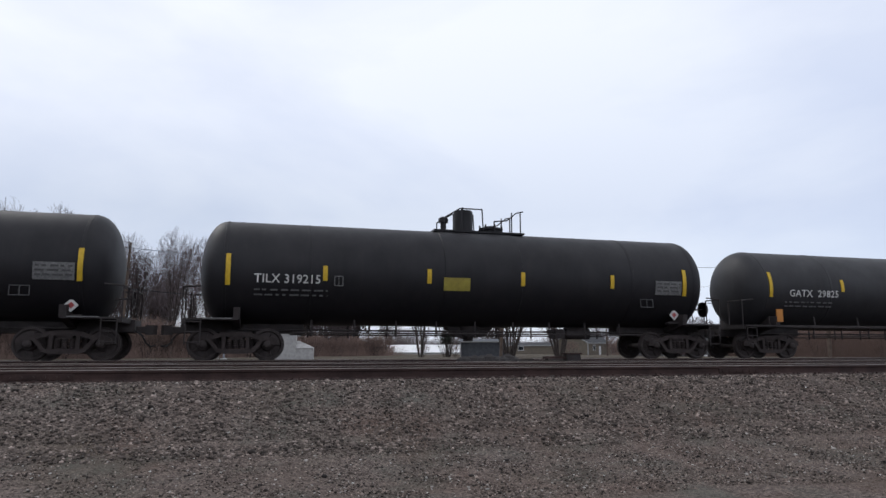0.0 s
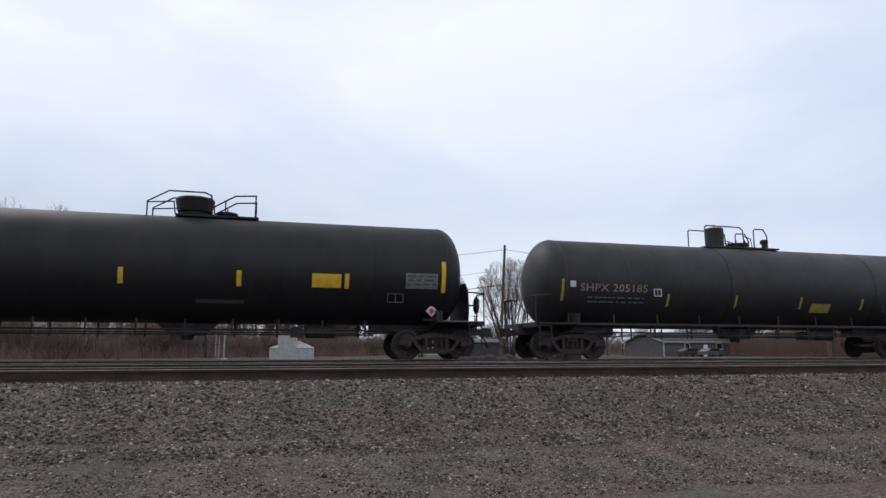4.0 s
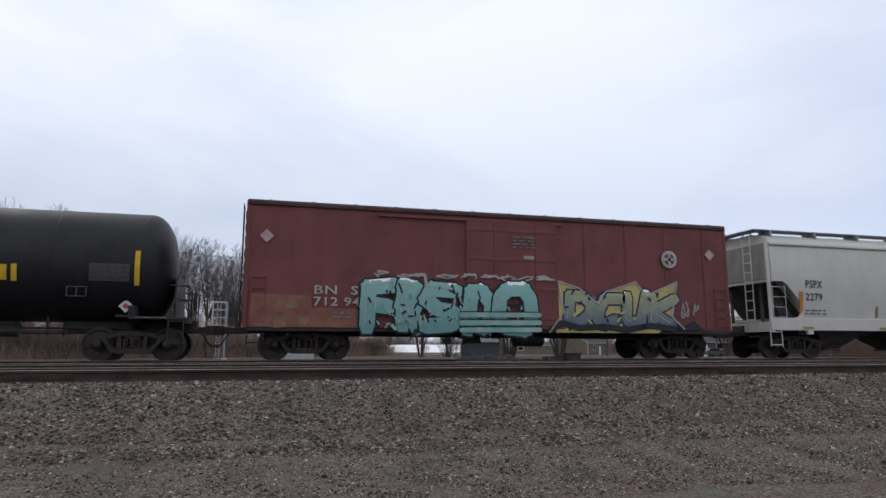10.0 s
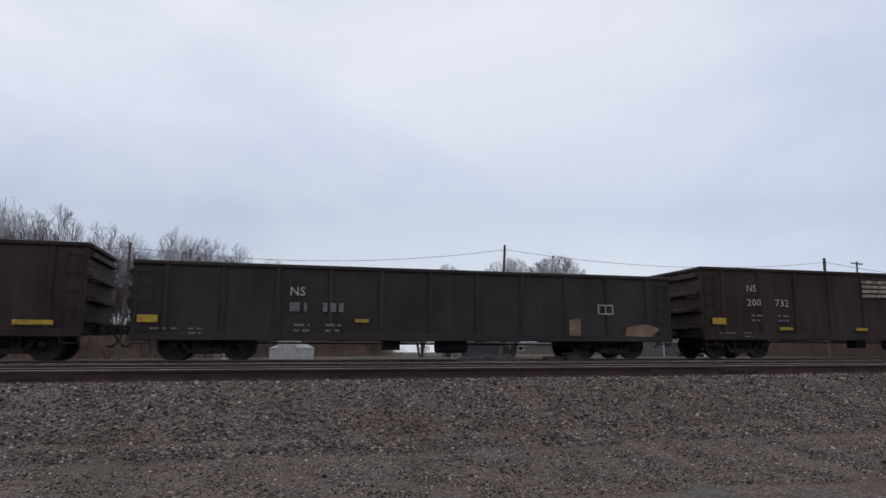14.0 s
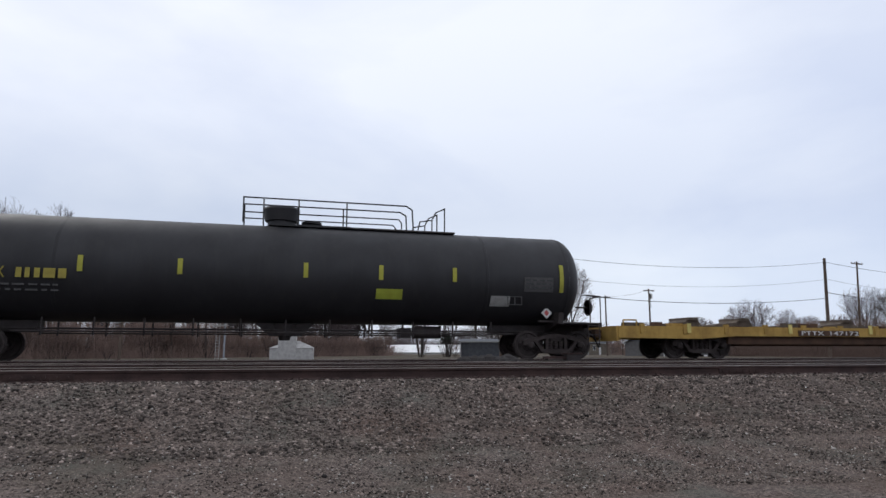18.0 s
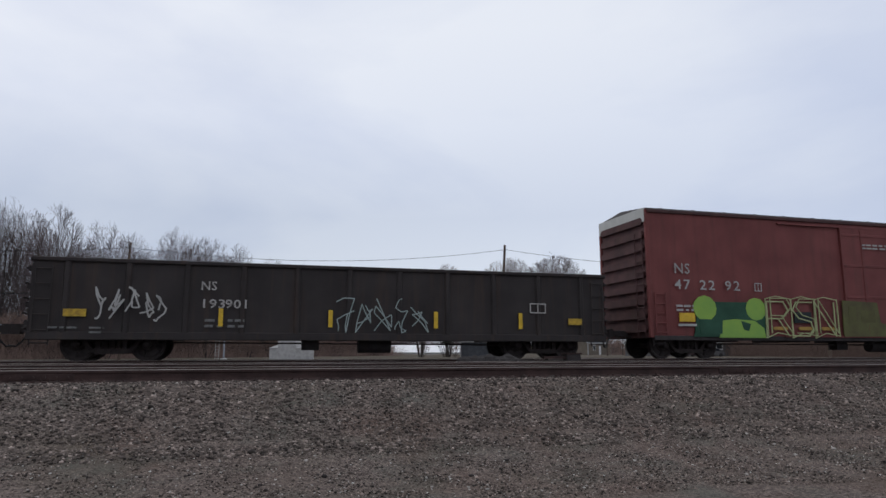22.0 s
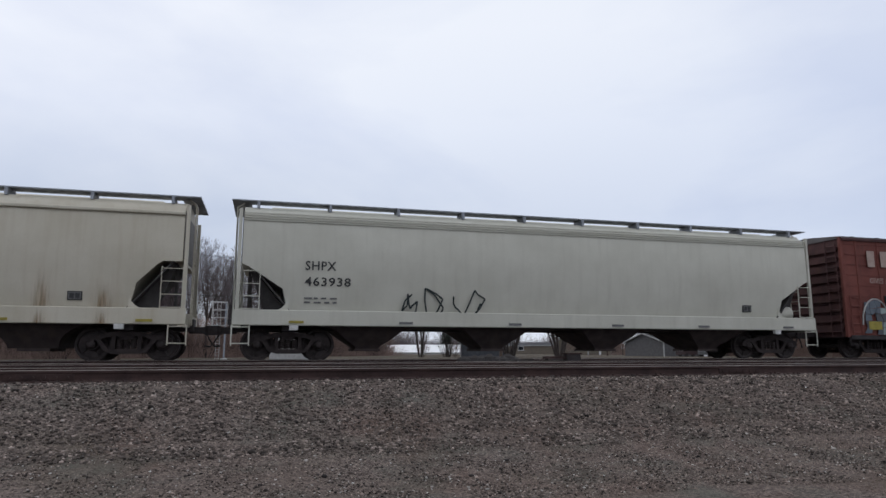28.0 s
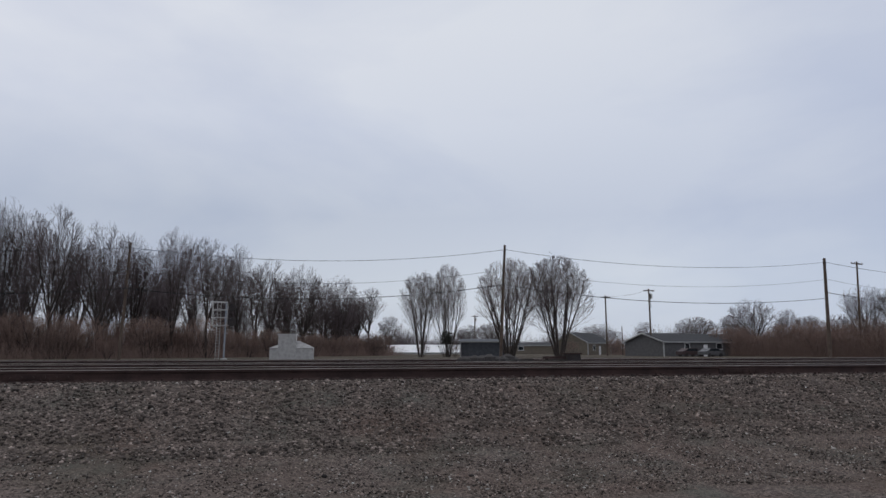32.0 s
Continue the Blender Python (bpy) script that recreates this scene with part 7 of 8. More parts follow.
TR, TZ = 1.52, 2.60
c = place(tank_car("tank_car", 8.45, TANK_GREY, "charcoal tank car with side sill and a tall drum on top", "box", "square", side_rail=FRAME_BLACK), 97.94)
mark(c, "SHPX 205185", 8.45, SBEIGE, x=-7.1, width=2.5)
stripes(c, (-7.71, -3.75, -1.0, 1.8, 4.6, 7.35), 1.78, 0.42, 1.9, 0.7, YELLOW_DULL, 0.08)
tank_small(c, 44, 8.45, plate=0.5)
panel(c, 2.3, 3.15, 1.66, 1.98, YELLOW_DULL, tank_wall, "warning_panel", "dull yellow notice panel")
frame_mark(c, -4.35, 2.1, 0.3, 0.26, WHITE, tank_wall, 0.03)
panel(c, -7.45, -7.25, 2.35, 2.55, WHITE, tank_wall)
panel(c, 7.05, 7.3, 2.05, 2.2, WHITE, tank_wall)
part("relief_valve", Geo().lathe([(0, 0.1), (0.26, 0.1), (0.28, 0.15), (0.4, 0.15), (0.44, 0.08)], (1.65, 0, TZ + TR), "z", 12), TANK_GREY, c)

# black cars with the bucket housing
TR, TZ = 1.61, 2.69
for c, at, num, seed in zip(buckets, (78.66, 116.5, 135.21, 172.53, 191.24), ("", "TILX 350017", "TILX 350002", "TILX 350133", "TILX 350056"), (45, 46, 47, 48, 49)):
    place(c, at, "black tank car with yellow notice panel, " + ("scuffed, unnumbered side" if not num else "white lettering, bucket-shaped housing"))
    if num:
        mark(c, num, 8.66, WHITE, x=-7.02, width=2.15, z=2.44 if seed == 48 else 2.2)
        frame_mark(c, -4.5, 2.18, 0.28, 0.28, GREYMARK, tank_wall, 0.02)
    else:
        bars(c, -7.0, 2.3, 2.0, 1, WHITE, tank_wall, 0.2, 0.26, 3)
    stripes(c, (-7.53, -4.74, -1.75, 1.22, 4.3, 7.42) if seed == 47 else I_STRIPES, 2.1, 0.44, 2.05, 0.95, YELLOW)
    tank_small(c, seed, 8.66, {47: 3.28, 48: 2.45}.get(seed, 3.5), YELLOW, plate=0.4 if seed in (48, 45) else 0.2)
    panel(c, 0.3, 1.6, 1.62, 1.72, DIMMARK, tank_wall)

c = place(tank_car("tank_car", 8.66, TANK_WHITE, "cream-white tank car with black middle band and white side sills", "bucket", "bucket", side_rail=TANK_WHITE, band=TANK_BLACK, trim_mat=TANK_WHITE, ends=False, inset=0.14), 153.9)
mark(c, "DPRX  259706", 8.66, BLACKMARK, x=-7.0, width=2.25, z=2.25)
stripes(c, (-7.84, -4.54, -1.75, 1.71, 4.07, 7.55), 2.2, 0.42, 2.2, 0.9, surf("brown_stripe", (0.12, 0.085, 0.06), bump=0), 0.1)
panel(c, 4.16, 4.9, 2.05, 2.45, YELLOW_DULL, tank_wall, "warning_panel", "yellow notice panel")
panel(c, 5.05, 5.5, 1.74, 1.96, BLACKMARK, tank_wall)
panel(c, 6.1, 7.1, 2.2, 2.55, surf("faded_panel", (0.55, 0.50, 0.43), bump=0), tank_wall)
bars(c, -7.0, 2.0, 2.0, 2, surf("faint_stencil", (0.5, 0.46, 0.4), bump=0), tank_wall, 0.14, 0.05, 12)
diamond(c, 7.2, 1.55, 0.2, TANK_WHITE, lambda z: -1.45, BLACKMARK)
for x in (-7.45, 7.3):
    part("saddle_post", Geo().box(x - 0.12, x + 0.12, -1.5, -1.3, 1.15, 1.95, 0.02), TANK_WHITE, c, smooth=False)
for x in (-3.9, -1.1, 2.9, 4.6):
    part("sill_brace", Geo().prism([(x - 0.08, 1.15), (x + 0.08, 1.15), (x - 0.02, 1.5), (x - 0.12, 1.5)], -1.4, -1.32, 1), TANK_WHITE, c, smooth=False)

# long rails on top
TR, TZ = 1.52, 2.62
proto = tank_car("tank_car", 9.92, TANK_GREY, "very long charcoal tank car with a long railed roof walk", "bucket", "long", dome_at=-0.23, inset=0.22)
for c, at, seed in ((proto, 343.3, 50), (copy_thing(proto, pose(0, 0, 0)), 364.53, 51)):
    place(c, at)
    stripes(c, (-9.19, -5.49, -2.96, 0.5, 2.74, 5.06, 8.7), 2.4, 0.44, 2.15, 0.9, YELLOW_DULL if seed == 50 else surf("lime_stripe", (0.42, 0.40, 0.05), (0.3, 0.28, 0.04), bump=0))
    letter(c, "UTLX", -8.03, 2.2, 0.3, YELLOW_DULL, tank_wall, 1.05, 0.012, 0.75)
    bars(c, -7.0, 2.2, 1.2, 1, YELLOW_DULL, tank_wall, 0.2, 0.26, seed)
    panel(c, 2.61, 3.42, 1.83, 2.13, surf("lime_panel", (0.36, 0.40, 0.05), (0.28, 0.30, 0.04), bump=0), tank_wall, "warning_panel", "lime-yellow notice panel")
    panel(c, 6.3, 6.95, 1.68, 2.0, SWHITE, tank_wall)
    tank_small(c, seed, 9.75, plate=0.2)

TR, TZ = 1.58, 2.64

# covered hoppers
c = place(hopper_car("hopper_car", 5.85, HOP_TAN, "short tan-grey covered hopper with black graffiti and yellow sill marks", bays=2, ribbed=False, cut=1.3, top=4.36, shelf=0.08, foot=1.4), 43.76)
hopper_marks(c, 5.85, "FLOX", "983298", BLACKMARK, -4.18, 2.5, 0.26, 0.9, 1.3, 60)
rq = random.Random(61)
for key, x0, x1 in (("V", -2.6, -2.0), ("A", -1.95, -1.4), ("T", -1.15, -0.58), ("Y", -0.48, 0.22)):
    lines = glyph(key, x0, x1, 1.05, 2.05, 0.0, rq, 0.06)
    strokes(c, "sprayed_outline", lines, 0.23, -1.66, SBLACK)
    strokes(c, "sprayed_letter", [[(x + 0.06, z + 0.01) for x, z in line] for line in lines], 0.17, -1.672, HOP_TAN)
scribble(c, 0.9, 3.6, 1.05, 1.3, 9, SBLACK, 62, 0.015, lambda z: -1.64)
panel(c, 3.5, 4.05, 1.5, 1.72, SWHITE, flat_wall)
for x in (-5.75, -2.74, 0.5, 2.6, 5.0):
    panel(c, x, x + 0.75, 0.99, 1.10, YELLOW, lambda z: -1.632, "sill_mark")
c = place(hopper_car("hopper_car", 9.5, HOP_COOL, "long pale grey covered hopper with short upright stripes", bays=4, ribbed=False), 229.05)
hopper_marks(c, 9.35, "PSPX", "2279", BLACKMARK, -7.93, 2.55, 0.28, 0.75, 0.75, 63, (-4.64, -1.36, 1.84, 4.92), STRIPE_DULL)
panel(c, -8.2, -8.05, 1.42, 2.4, ORANGE, flat_wall)
panel(c, 0.0, 0.5, 1.55, 1.8, YELLOW_DULL, flat_wall)
bars(c, 6.5, 2.1, 1.4, 1, BLACKMARK, flat_wall, 0.2, 0.24, 64)
c = place(hopper_car("hopper_car", 10.1, HOP_COOL, "long pale grey covered hopper with a ribbed top edge", bays=4, ribbed=True), 249.94)
hopper_marks(c, 9.88, "CPCX", "814685", BLACKMARK, -8.11, 2.6, 0.27, 0.92, 1.2, 65)
panel(c, 0.62, 1.36, 1.62, 1.9, YELLOW, flat_wall, "marking", "yellow notice panel")
panel(c, 1.65, 3.2, 1.6, 2.15, surf("faded_grey_patch", (0.42, 0.41, 0.37), bump=0), flat_wall)
panel(c, -6.16, -6.1, 2.0, 2.35, BLACKMARK, flat_wall)
c = place(hopper_car("hopper_car", 9.84, HOP_GREY, "long grey covered hopper with a rolled top edge and short stripes", bays=4, ribbed=False), 488.24)
hopper_marks(c, 9.7, "MLLX", "10351", GREYMARK, -7.35, 2.42, 0.26, 0.95, 0.85, 66, (-6.05, -3.26, 0.0, 3.09, 5.97, 8.31), STRIPE_DULL)
panel(c, -8.62, -8.5, 1.45, 2.35, YELLOW_DULL, flat_wall)
c = place(hopper_car("hopper_car", 9.65, HOP_GREY, "long grey covered hopper with a ribbed top edge and faded patch", bays=4, ribbed=True), 509.09)
hopper_marks(c, 9.5, "EQUX", "14213", BLACKMARK, -7.71, 2.6, 0.27, 0.9, 0.88, 67)
panel(c, 5.0, 5.9, 1.62, 2.0, surf("faded_grey_patch", (0.42, 0.41, 0.37), bump=0), flat_wall)
panel(c, -8.6, -7.9, 1.0, 1.06, YELLOW_DULL, lambda z: -1.632)
c = place(hopper_car("hopper_car", 9.97, HOP_RUST, "long cream-grey covered hopper with orange rust runs", bays=4, ribbed=False, arched=True), 553.96)
hopper_marks(c, 9.77, "CEFX", "54223", BLACKMARK, -8.02, 2.75, 0.27, 0.88, 0.88, 68)


def stain_mat(name, colour):
    """A rust stain: dense along its middle and foot, broken by streaks, gone at its edges."""
    m = bpy.data.materials.new(name)
    m.use_nodes = True
    n, l = m.node_tree.nodes, m.node_tree.links
    b = n["Principled BSDF"]
    b.inputs["Base Color"].default_value = (*colour, 1)
    b.inputs["Roughness"].default_value = 0.9
    tc, sep, mp, ns = n.new("ShaderNodeTexCoord"), n.new("ShaderNodeSeparateXYZ"), n.new("ShaderNodeMapping"), n.new("ShaderNodeTexNoise")
    l.new(tc.outputs["Generated"], sep.inputs[0])
    l.new(tc.outputs["Object"], mp.inputs["Vector"])
    mp.inputs["Scale"].default_value = (9.0, 1.0, 0.8)
    l.new(mp.outputs[0], ns.inputs["Vector"])
    ns.inputs["Scale"].default_value, ns.inputs["Detail"].default_value = 2.0, 4

    def math_node(op, a, c):
        q = n.new("ShaderNodeMath")
        q.operation, q.use_clamp = op, True
        for sock, val in ((q.inputs[0], a), (q.inputs[1], c)):
            if isinstance(val, float):
                sock.default_value = val
            else:
                l.new(val, sock)
        return q.outputs[0]
    off = n.new("ShaderNodeMath")
    off.operation = "PINGPONG"
    off.inputs[1].default_value = 0.5
    l.new(sep.outputs[0], off.inputs[0])
    middle = math_node("POWER", math_node("MULTIPLY", off.outputs[0], 2.0), 1.4)
    foot_ = math_node("POWER", math_node("SUBTRACT", 1.0, sep.outputs[2]), 1.3)
    streak_ = n.new("ShaderNodeMapRange")
    streak_.inputs["From Min"].default_value, streak_.inputs["From Max"].default_value = 0.3, 0.65
    l.new(ns.outputs[0], streak_.inputs[0])
    l.new(math_node("MULTIPLY", math_node("MULTIPLY", math_node("MULTIPLY", middle, foot_), streak_.outputs[0]), 1.0), b.inputs["Alpha"])
    return m


STAIN = stain_mat("rust_stain", (0.27, 0.15, 0.055))
rr = random.Random(4)
for x in (-8.13, -6.47, -4.57, -2.77, -0.85, 0.77, 2.75, 4.6, 6.4, 7.9):
    h = rr.uniform(0.75, 1.25)
    panel(c, x - 0.3, x + 0.3, 1.42, 1.42 + h, STAIN, lambda z: flat_wall(z) + 0.012, "rust_run")
    panel(c, x - 0.22, x + 0.22, 1.0, 1.46, STAIN, lambda z: -1.632, "rust_run", lift=0.012)
c = place(hopper_car("hopper_car", 10.0, HOP_GREY, "long grey covered hopper with black scrawled graffiti", bays=4, ribbed=True, shelf=0.05), 575.29)
hopper_marks(c, 9.8, "SHPX", "463938", BLACKMARK, -8.11, 2.62, 0.27, 0.9, 1.35, 69)
scribble(c, -5.2, -2.6, 1.05, 2.25, 4, SBLACK, 70, 0.025)
part("air_tank", Geo().lathe([(-0.5, 0.22), (-0.45, 0.26), (0.45, 0.26), (0.5, 0.22)], (8.9, -1.1, 1.62), "x", 14), HOP_GREY, c)
c = place(hopper_car("hopper_car", 9.45, HOP_GREY, "last grey covered hopper with small yellow stripes", bays=4, ribbed=True), 613.6)
hopper_marks(c, 9.2, "SHPX", "456809", BLACKMARK, -7.61, 2.6, 0.27, 0.85, 1.3, 71, (-5.47, -2.57, 2.86, 0.2, 5.2), YELLOW_DULL)
panel(c, -7.86, -7.72, 1.42, 2.3, YELLOW, flat_wall)
panel(c, 5.4, 6.6, 1.95, 2.2, surf("faded_grey_patch", (0.42, 0.41, 0.37), bump=0), flat_wall)
bars(c, 7.2, 1.05, 1.5, 1, GREYMARK, lambda z: -1.632, 0.2, 0.22, 72)
scribble(c, 6.3, 7.6, 1.45, 1.75, 3, SBLACK, 73, 0.02)
bars(c, -7.7, 1.16, 2.0, 1, GREYMARK, lambda z: -1.632, 0.1, 0.06, 74)
e = part("marker_light", Geo().box(9.75, 9.95, -0.35, -0.05, 0.9, 1.5, 0.02), YELLOW, c, "yellow end-of-train marker", smooth=False)

# boxcars
c = place(box_car("boxcar", 8.08, 4.62, 0.93, BOX_RED, "red-brown boxcar covered low down with mint and blue graffiti"), 209.69)
for s in (-7.55, 7.4):
    diamond(c, s, 3.58, 0.2, surf("pink_square", (0.5, 0.36, 0.34), bump=0), lambda z: -1.64)
letter(c, "BN  SF", -6.19, 1.92, 0.26, SWHITE, lambda z: -1.66, 1.1, 0.012, 1.55)
letter(c, "712 946", -6.19, 1.58, 0.26, SWHITE, lambda z: -1.66, 1.05, 0.012, 1.6)
part("sprayed_patch", Geo().slab([(-7.95, 0.95), (-4.7, 0.95), (-4.9, 1.5), (-6.2, 1.52), (-6.25, 1.86), (-7.9, 1.9)], -1.66, 0.05), SRUSTY, c, smooth=False)
mosaic(c, -7.9, -6.3, 0.98, 1.8, 5, 3, (SRUSTY, STAN, SRUSTY), 0.05, 85, -1.668)
MINTFADE = fade("spray_mint_fade", ((0.8, (0.13, 0.27, 0.27)), (1.2, (0.30, 0.44, 0.40)), (1.7, (0.20, 0.43, 0.40)), (2.4, (0.27, 0.50, 0.45))))
for n_, (key, x0, x1) in enumerate((("F", -4.8, -3.62), ("R", -3.72, -2.9), ("S", -2.95, -1.68), ("D", -1.62, -0.55), ("O", -0.66, 0.78))):
    sprayed_word(c, key, x0, x1, 0.76, 2.5, (MINTFADE,), SBLACK, 0.46, -1.706 - 0.012 * n_, 81 + n_, 0.0, SWHITE)
rq = random.Random(39)
for k in range(34):
    x, z = rq.uniform(-4.5, 0.5), rq.uniform(0.9, 2.3)
    strokes(c, "sprayed_detail", [[(x, z), (x + rq.uniform(-0.15, 0.15), z + rq.uniform(-0.3, 0.3))]], rq.uniform(0.03, 0.10), -1.732 - 0.0008 * k, (SBLACK, SBLACK, MINT2, SWHITE)[k % 4])
scratches(c, -4.6, 0.6, 0.9, 2.3, 30, (SBLACK, MINT2), 133, -1.755)
for z in (0.9, 1.12, 1.36):
    strokes(c, "sprayed_detail", [[(-1.7, z), (0.85, z + 0.03)]], 0.15, -1.815 - z * 0.002, MINT2)
    strokes(c, "sprayed_detail", [[(-1.75, z + 0.1), (0.9, z + 0.12)]], 0.03, -1.822 - z * 0.002, SBLACK)
part("sprayed_patch", Geo().slab([(1.5, 0.85), (5.2, 0.85), (5.7, 1.2), (5.85, 1.7), (6.0, 2.58), (5.3, 2.25), (4.75, 2.15), (4.4, 2.5), (3.4, 2.2), (3.05, 1.75), (2.9, 2.0), (2.2, 2.35), (1.55, 2.55), (1.6, 1.9)], -1.67, 0.05), SYEL, c, smooth=False)
SFADE = fade("spray_blue_fade", ((0.95, (0.05, 0.075, 0.16)), (1.3, (0.035, 0.06, 0.20)), (1.65, (0.05, 0.20, 0.34)), (1.95, (0.12, 0.34, 0.40)), (2.3, (0.42, 0.44, 0.24))))
sprayed_word(c, "DCUK", 1.75, 5.85, 1.0, 2.3, (SFADE,), SNAVY, 0.36, -1.676, 80, 0.12, SPALE)
scratches(c, 1.7, 5.8, 1.0, 2.2, 14, (SYEL, SNAVY), 134, -1.71, 0.14)
strokes(c, "sprayed_detail", [[(1.3, 0.95), (1.7, 1.15), (2.3, 1.0), (3.2, 1.05), (4.0, 0.95), (4.9, 1.1), (5.8, 1.0)]], 0.2, -1.70, SBLACK)
strokes(c, "sprayed_detail", [[(1.25, 0.85), (1.75, 1.5), (1.6, 2.5), (2.3, 2.3), (3.0, 1.8), (3.3, 2.2), (4.4, 2.55), (4.8, 2.1), (6.0, 2.6), (5.75, 1.4), (6.2, 1.0)]], 0.04, -1.702, SWHITE)
part("sprayed_patch", Geo().slab([(6.0, 0.95), (7.0, 0.98), (6.6, 1.28), (6.2, 1.1), (5.95, 1.25)], -1.67, 0.04), SBLACK, c, smooth=False)
scribble(c, 6.1, 6.8, 1.35, 1.9, 3, SWHITE, 82, 0.015, lambda z: -1.64)
scribble(c, -4.4, 1.4, 2.5, 2.62, 9, SWHITE, 83, 0.02, lambda z: -1.68)
part("round_emblem", Geo().lathe([(-0.02, 0.30), (0.01, 0.30)], (5.75, -1.67, 3.36), "y", 24), SWHITE, c)
part("round_emblem_core", Geo().lathe([(-0.03, 0.2), (0.0, 0.2)], (5.75, -1.67, 3.36), "y", 20), BOX_RED, c)
for a, b in (((5.70, 5.80), (3.14, 3.58)), ((5.53, 5.97), (3.31, 3.41))):
    part("round_emblem_bar", Geo().box(a[0], a[1], -1.71, -1.69, b[0], b[1]), SWHITE, c, smooth=False)
bars(c, 0.05, 3.85, 0.75, 4, GREYMARK, lambda z: -1.69, 0.11, 0.05, 84)
panel(c, 0.4, 0.75, 3.17, 3.28, SWHITE, lambda z: -1.69)
bars(c, -5.6, 1.35, 0.5, 2, GREYMARK, lambda z: -1.665, 0.12, 0.05, 85)

c = place(box_car("boxcar", 9.65, 5.12, 0.72, BOX_BROWN, "tall red-brown boxcar with green, outlined and pale graffiti", door=(-1.5, 1.6), ribs=12, end_cap=ROOF_LIGHT), 466.96)
letter(c, "NS", -8.74, 2.9, 0.36, SWHITE, lambda z: -1.66, 1.1, 0.012, 0.6)
for a, x in (("47", -8.74), ("22", -7.76), ("92", -6.74)):
    letter(c, a, x, 2.36, 0.34, SWHITE, lambda z: -1.66, 1.2, 0.012, 0.62)
frame_mark(c, -5.48, 2.35, 0.3, 0.3, SWHITE, lambda z: -1.65, 0.03)
for x in (-8.6, 7.85):
    panel(c, x, x + 0.6, 1.25, 1.55, YELLOW, lambda z: -1.65)
    panel(c, x - 0.05, x + 0.65, 1.1, 1.18, SWHITE, lambda z: -1.65)
    bars(c, x - 0.1, 1.75, 0.8, 2, SWHITE, lambda z: -1.65, 0.14, 0.07, 86)
frame_mark(c, 7.9, 1.6, 0.45, 0.4, SWHITE, lambda z: -1.65, 0.05)
G = lambda pts, m, y, n="sprayed_shape": part(n, Geo().slab(pts, y, 0.04), m, c, smooth=False)
G([(-8.05, 0.75), (-5.0, 0.75), (-5.1, 1.95), (-7.8, 1.95)], STEAL, -1.665, "sprayed_patch")
for cx, r, m in ((-7.58, 0.44, SLIME), (-5.5, 0.40, SLIME)):
    G([(cx + r * 1.05 * math.cos(i * 0.524), 1.72 + r * math.sin(i * 0.524)) for i in range(12)], m, -1.675)
G([(-7.05, 0.72), (-5.15, 0.72), (-5.2, 1.05), (-5.6, 1.32), (-6.4, 1.36), (-7.0, 1.30)], SLIME, -1.675)
G([(-6.15, 1.3), (-5.75, 1.2), (-5.85, 0.95), (-6.05, 1.0)], STEAL, -1.682)
G([(-7.85, 1.35), (-6.9, 1.33), (-6.95, 0.85), (-7.8, 0.85)], STEAL, -1.68)
for key, x0, x1 in (("R", -5.05, -4.15), ("S", -3.95, -3.1), ("N", -2.95, -2.1)):
    strokes(c, "sprayed_outline", glyph(key, x0, x1, 0.8, 2.0), 0.045, -1.69, SLINE)
    strokes(c, "sprayed_outline", glyph(key, x0 + 0.16, x1 + 0.13, 0.9, 2.12), 0.03, -1.70, SLINE)
    strokes(c, "sprayed_outline", [[(x0 - 0.08, 0.72), (x0 - 0.05, 2.1), (x0 + 0.4, 2.2), (x1 + 0.12, 2.1), (x1 + 0.16, 0.8), (x0 + 0.4, 0.9), (x0 - 0.08, 0.72)]], 0.028, -1.71, SLINE)
    strokes(c, "sprayed_detail", [[(x0 + 0.3, 1.06), (x1 - 0.1, 1.06)]], 0.12, -1.68, FLAT_YELLOW)
G([(-3.9, 1.25), (-3.1, 1.25), (-3.15, 1.65), (-3.85, 1.65)], SBLACK, -1.675)
G([(-1.75, 0.78), (0.9, 0.8), (0.4, 1.2), (0.0, 1.3), (-0.1, 2.05), (-1.7, 2.1)], SMOSS, -1.70, "sprayed_patch")
G([(-0.9, 1.3), (-0.25, 1.3), (-0.25, 1.75), (-0.9, 1.75)], SOLIVE, -1.706)
G([(-1.5, 1.2), (-1.15, 1.25), (-1.1, 1.9), (-1.45, 1.9)], SOLIVE, -1.706)
spk = [(0.9, 0.9), (1.0, 1.6), (0.7, 2.1), (1.2, 2.2)]
for k in range(9):
    x = 1.4 + k * 0.43
    spk += [(x, 2.15 + 0.15 * (k % 2)), (x + 0.18, 2.95 - 0.07 * abs(k - 1) - 0.15 * (k % 2)), (x + 0.34, 2.3)]
spk += [(5.5, 2.0), (5.3, 1.6), (5.5, 1.2), (5.4, 0.68), (4.9, 0.68), (4.7, 0.9)]
G(spk, SPALE, -1.715, "sprayed_patch")
sprayed_word(c, "TUTTR", 1.55, 5.25, 0.95, 2.05, (SPALE, SWHITE), SBLACK, 0.22, -1.722, 88, 0.0, SPALE)
scratches(c, 1.4, 5.3, 0.95, 2.2, 34, (SPALE, SBLACK, SPALE), 135, -1.735, 0.12)
mosaic(c, 1.3, 5.4, 0.75, 1.1, 14, 2, (SPALE, SMOSS, SWHITE), 0.2, 98, -1.72)
rq = random.Random(19)
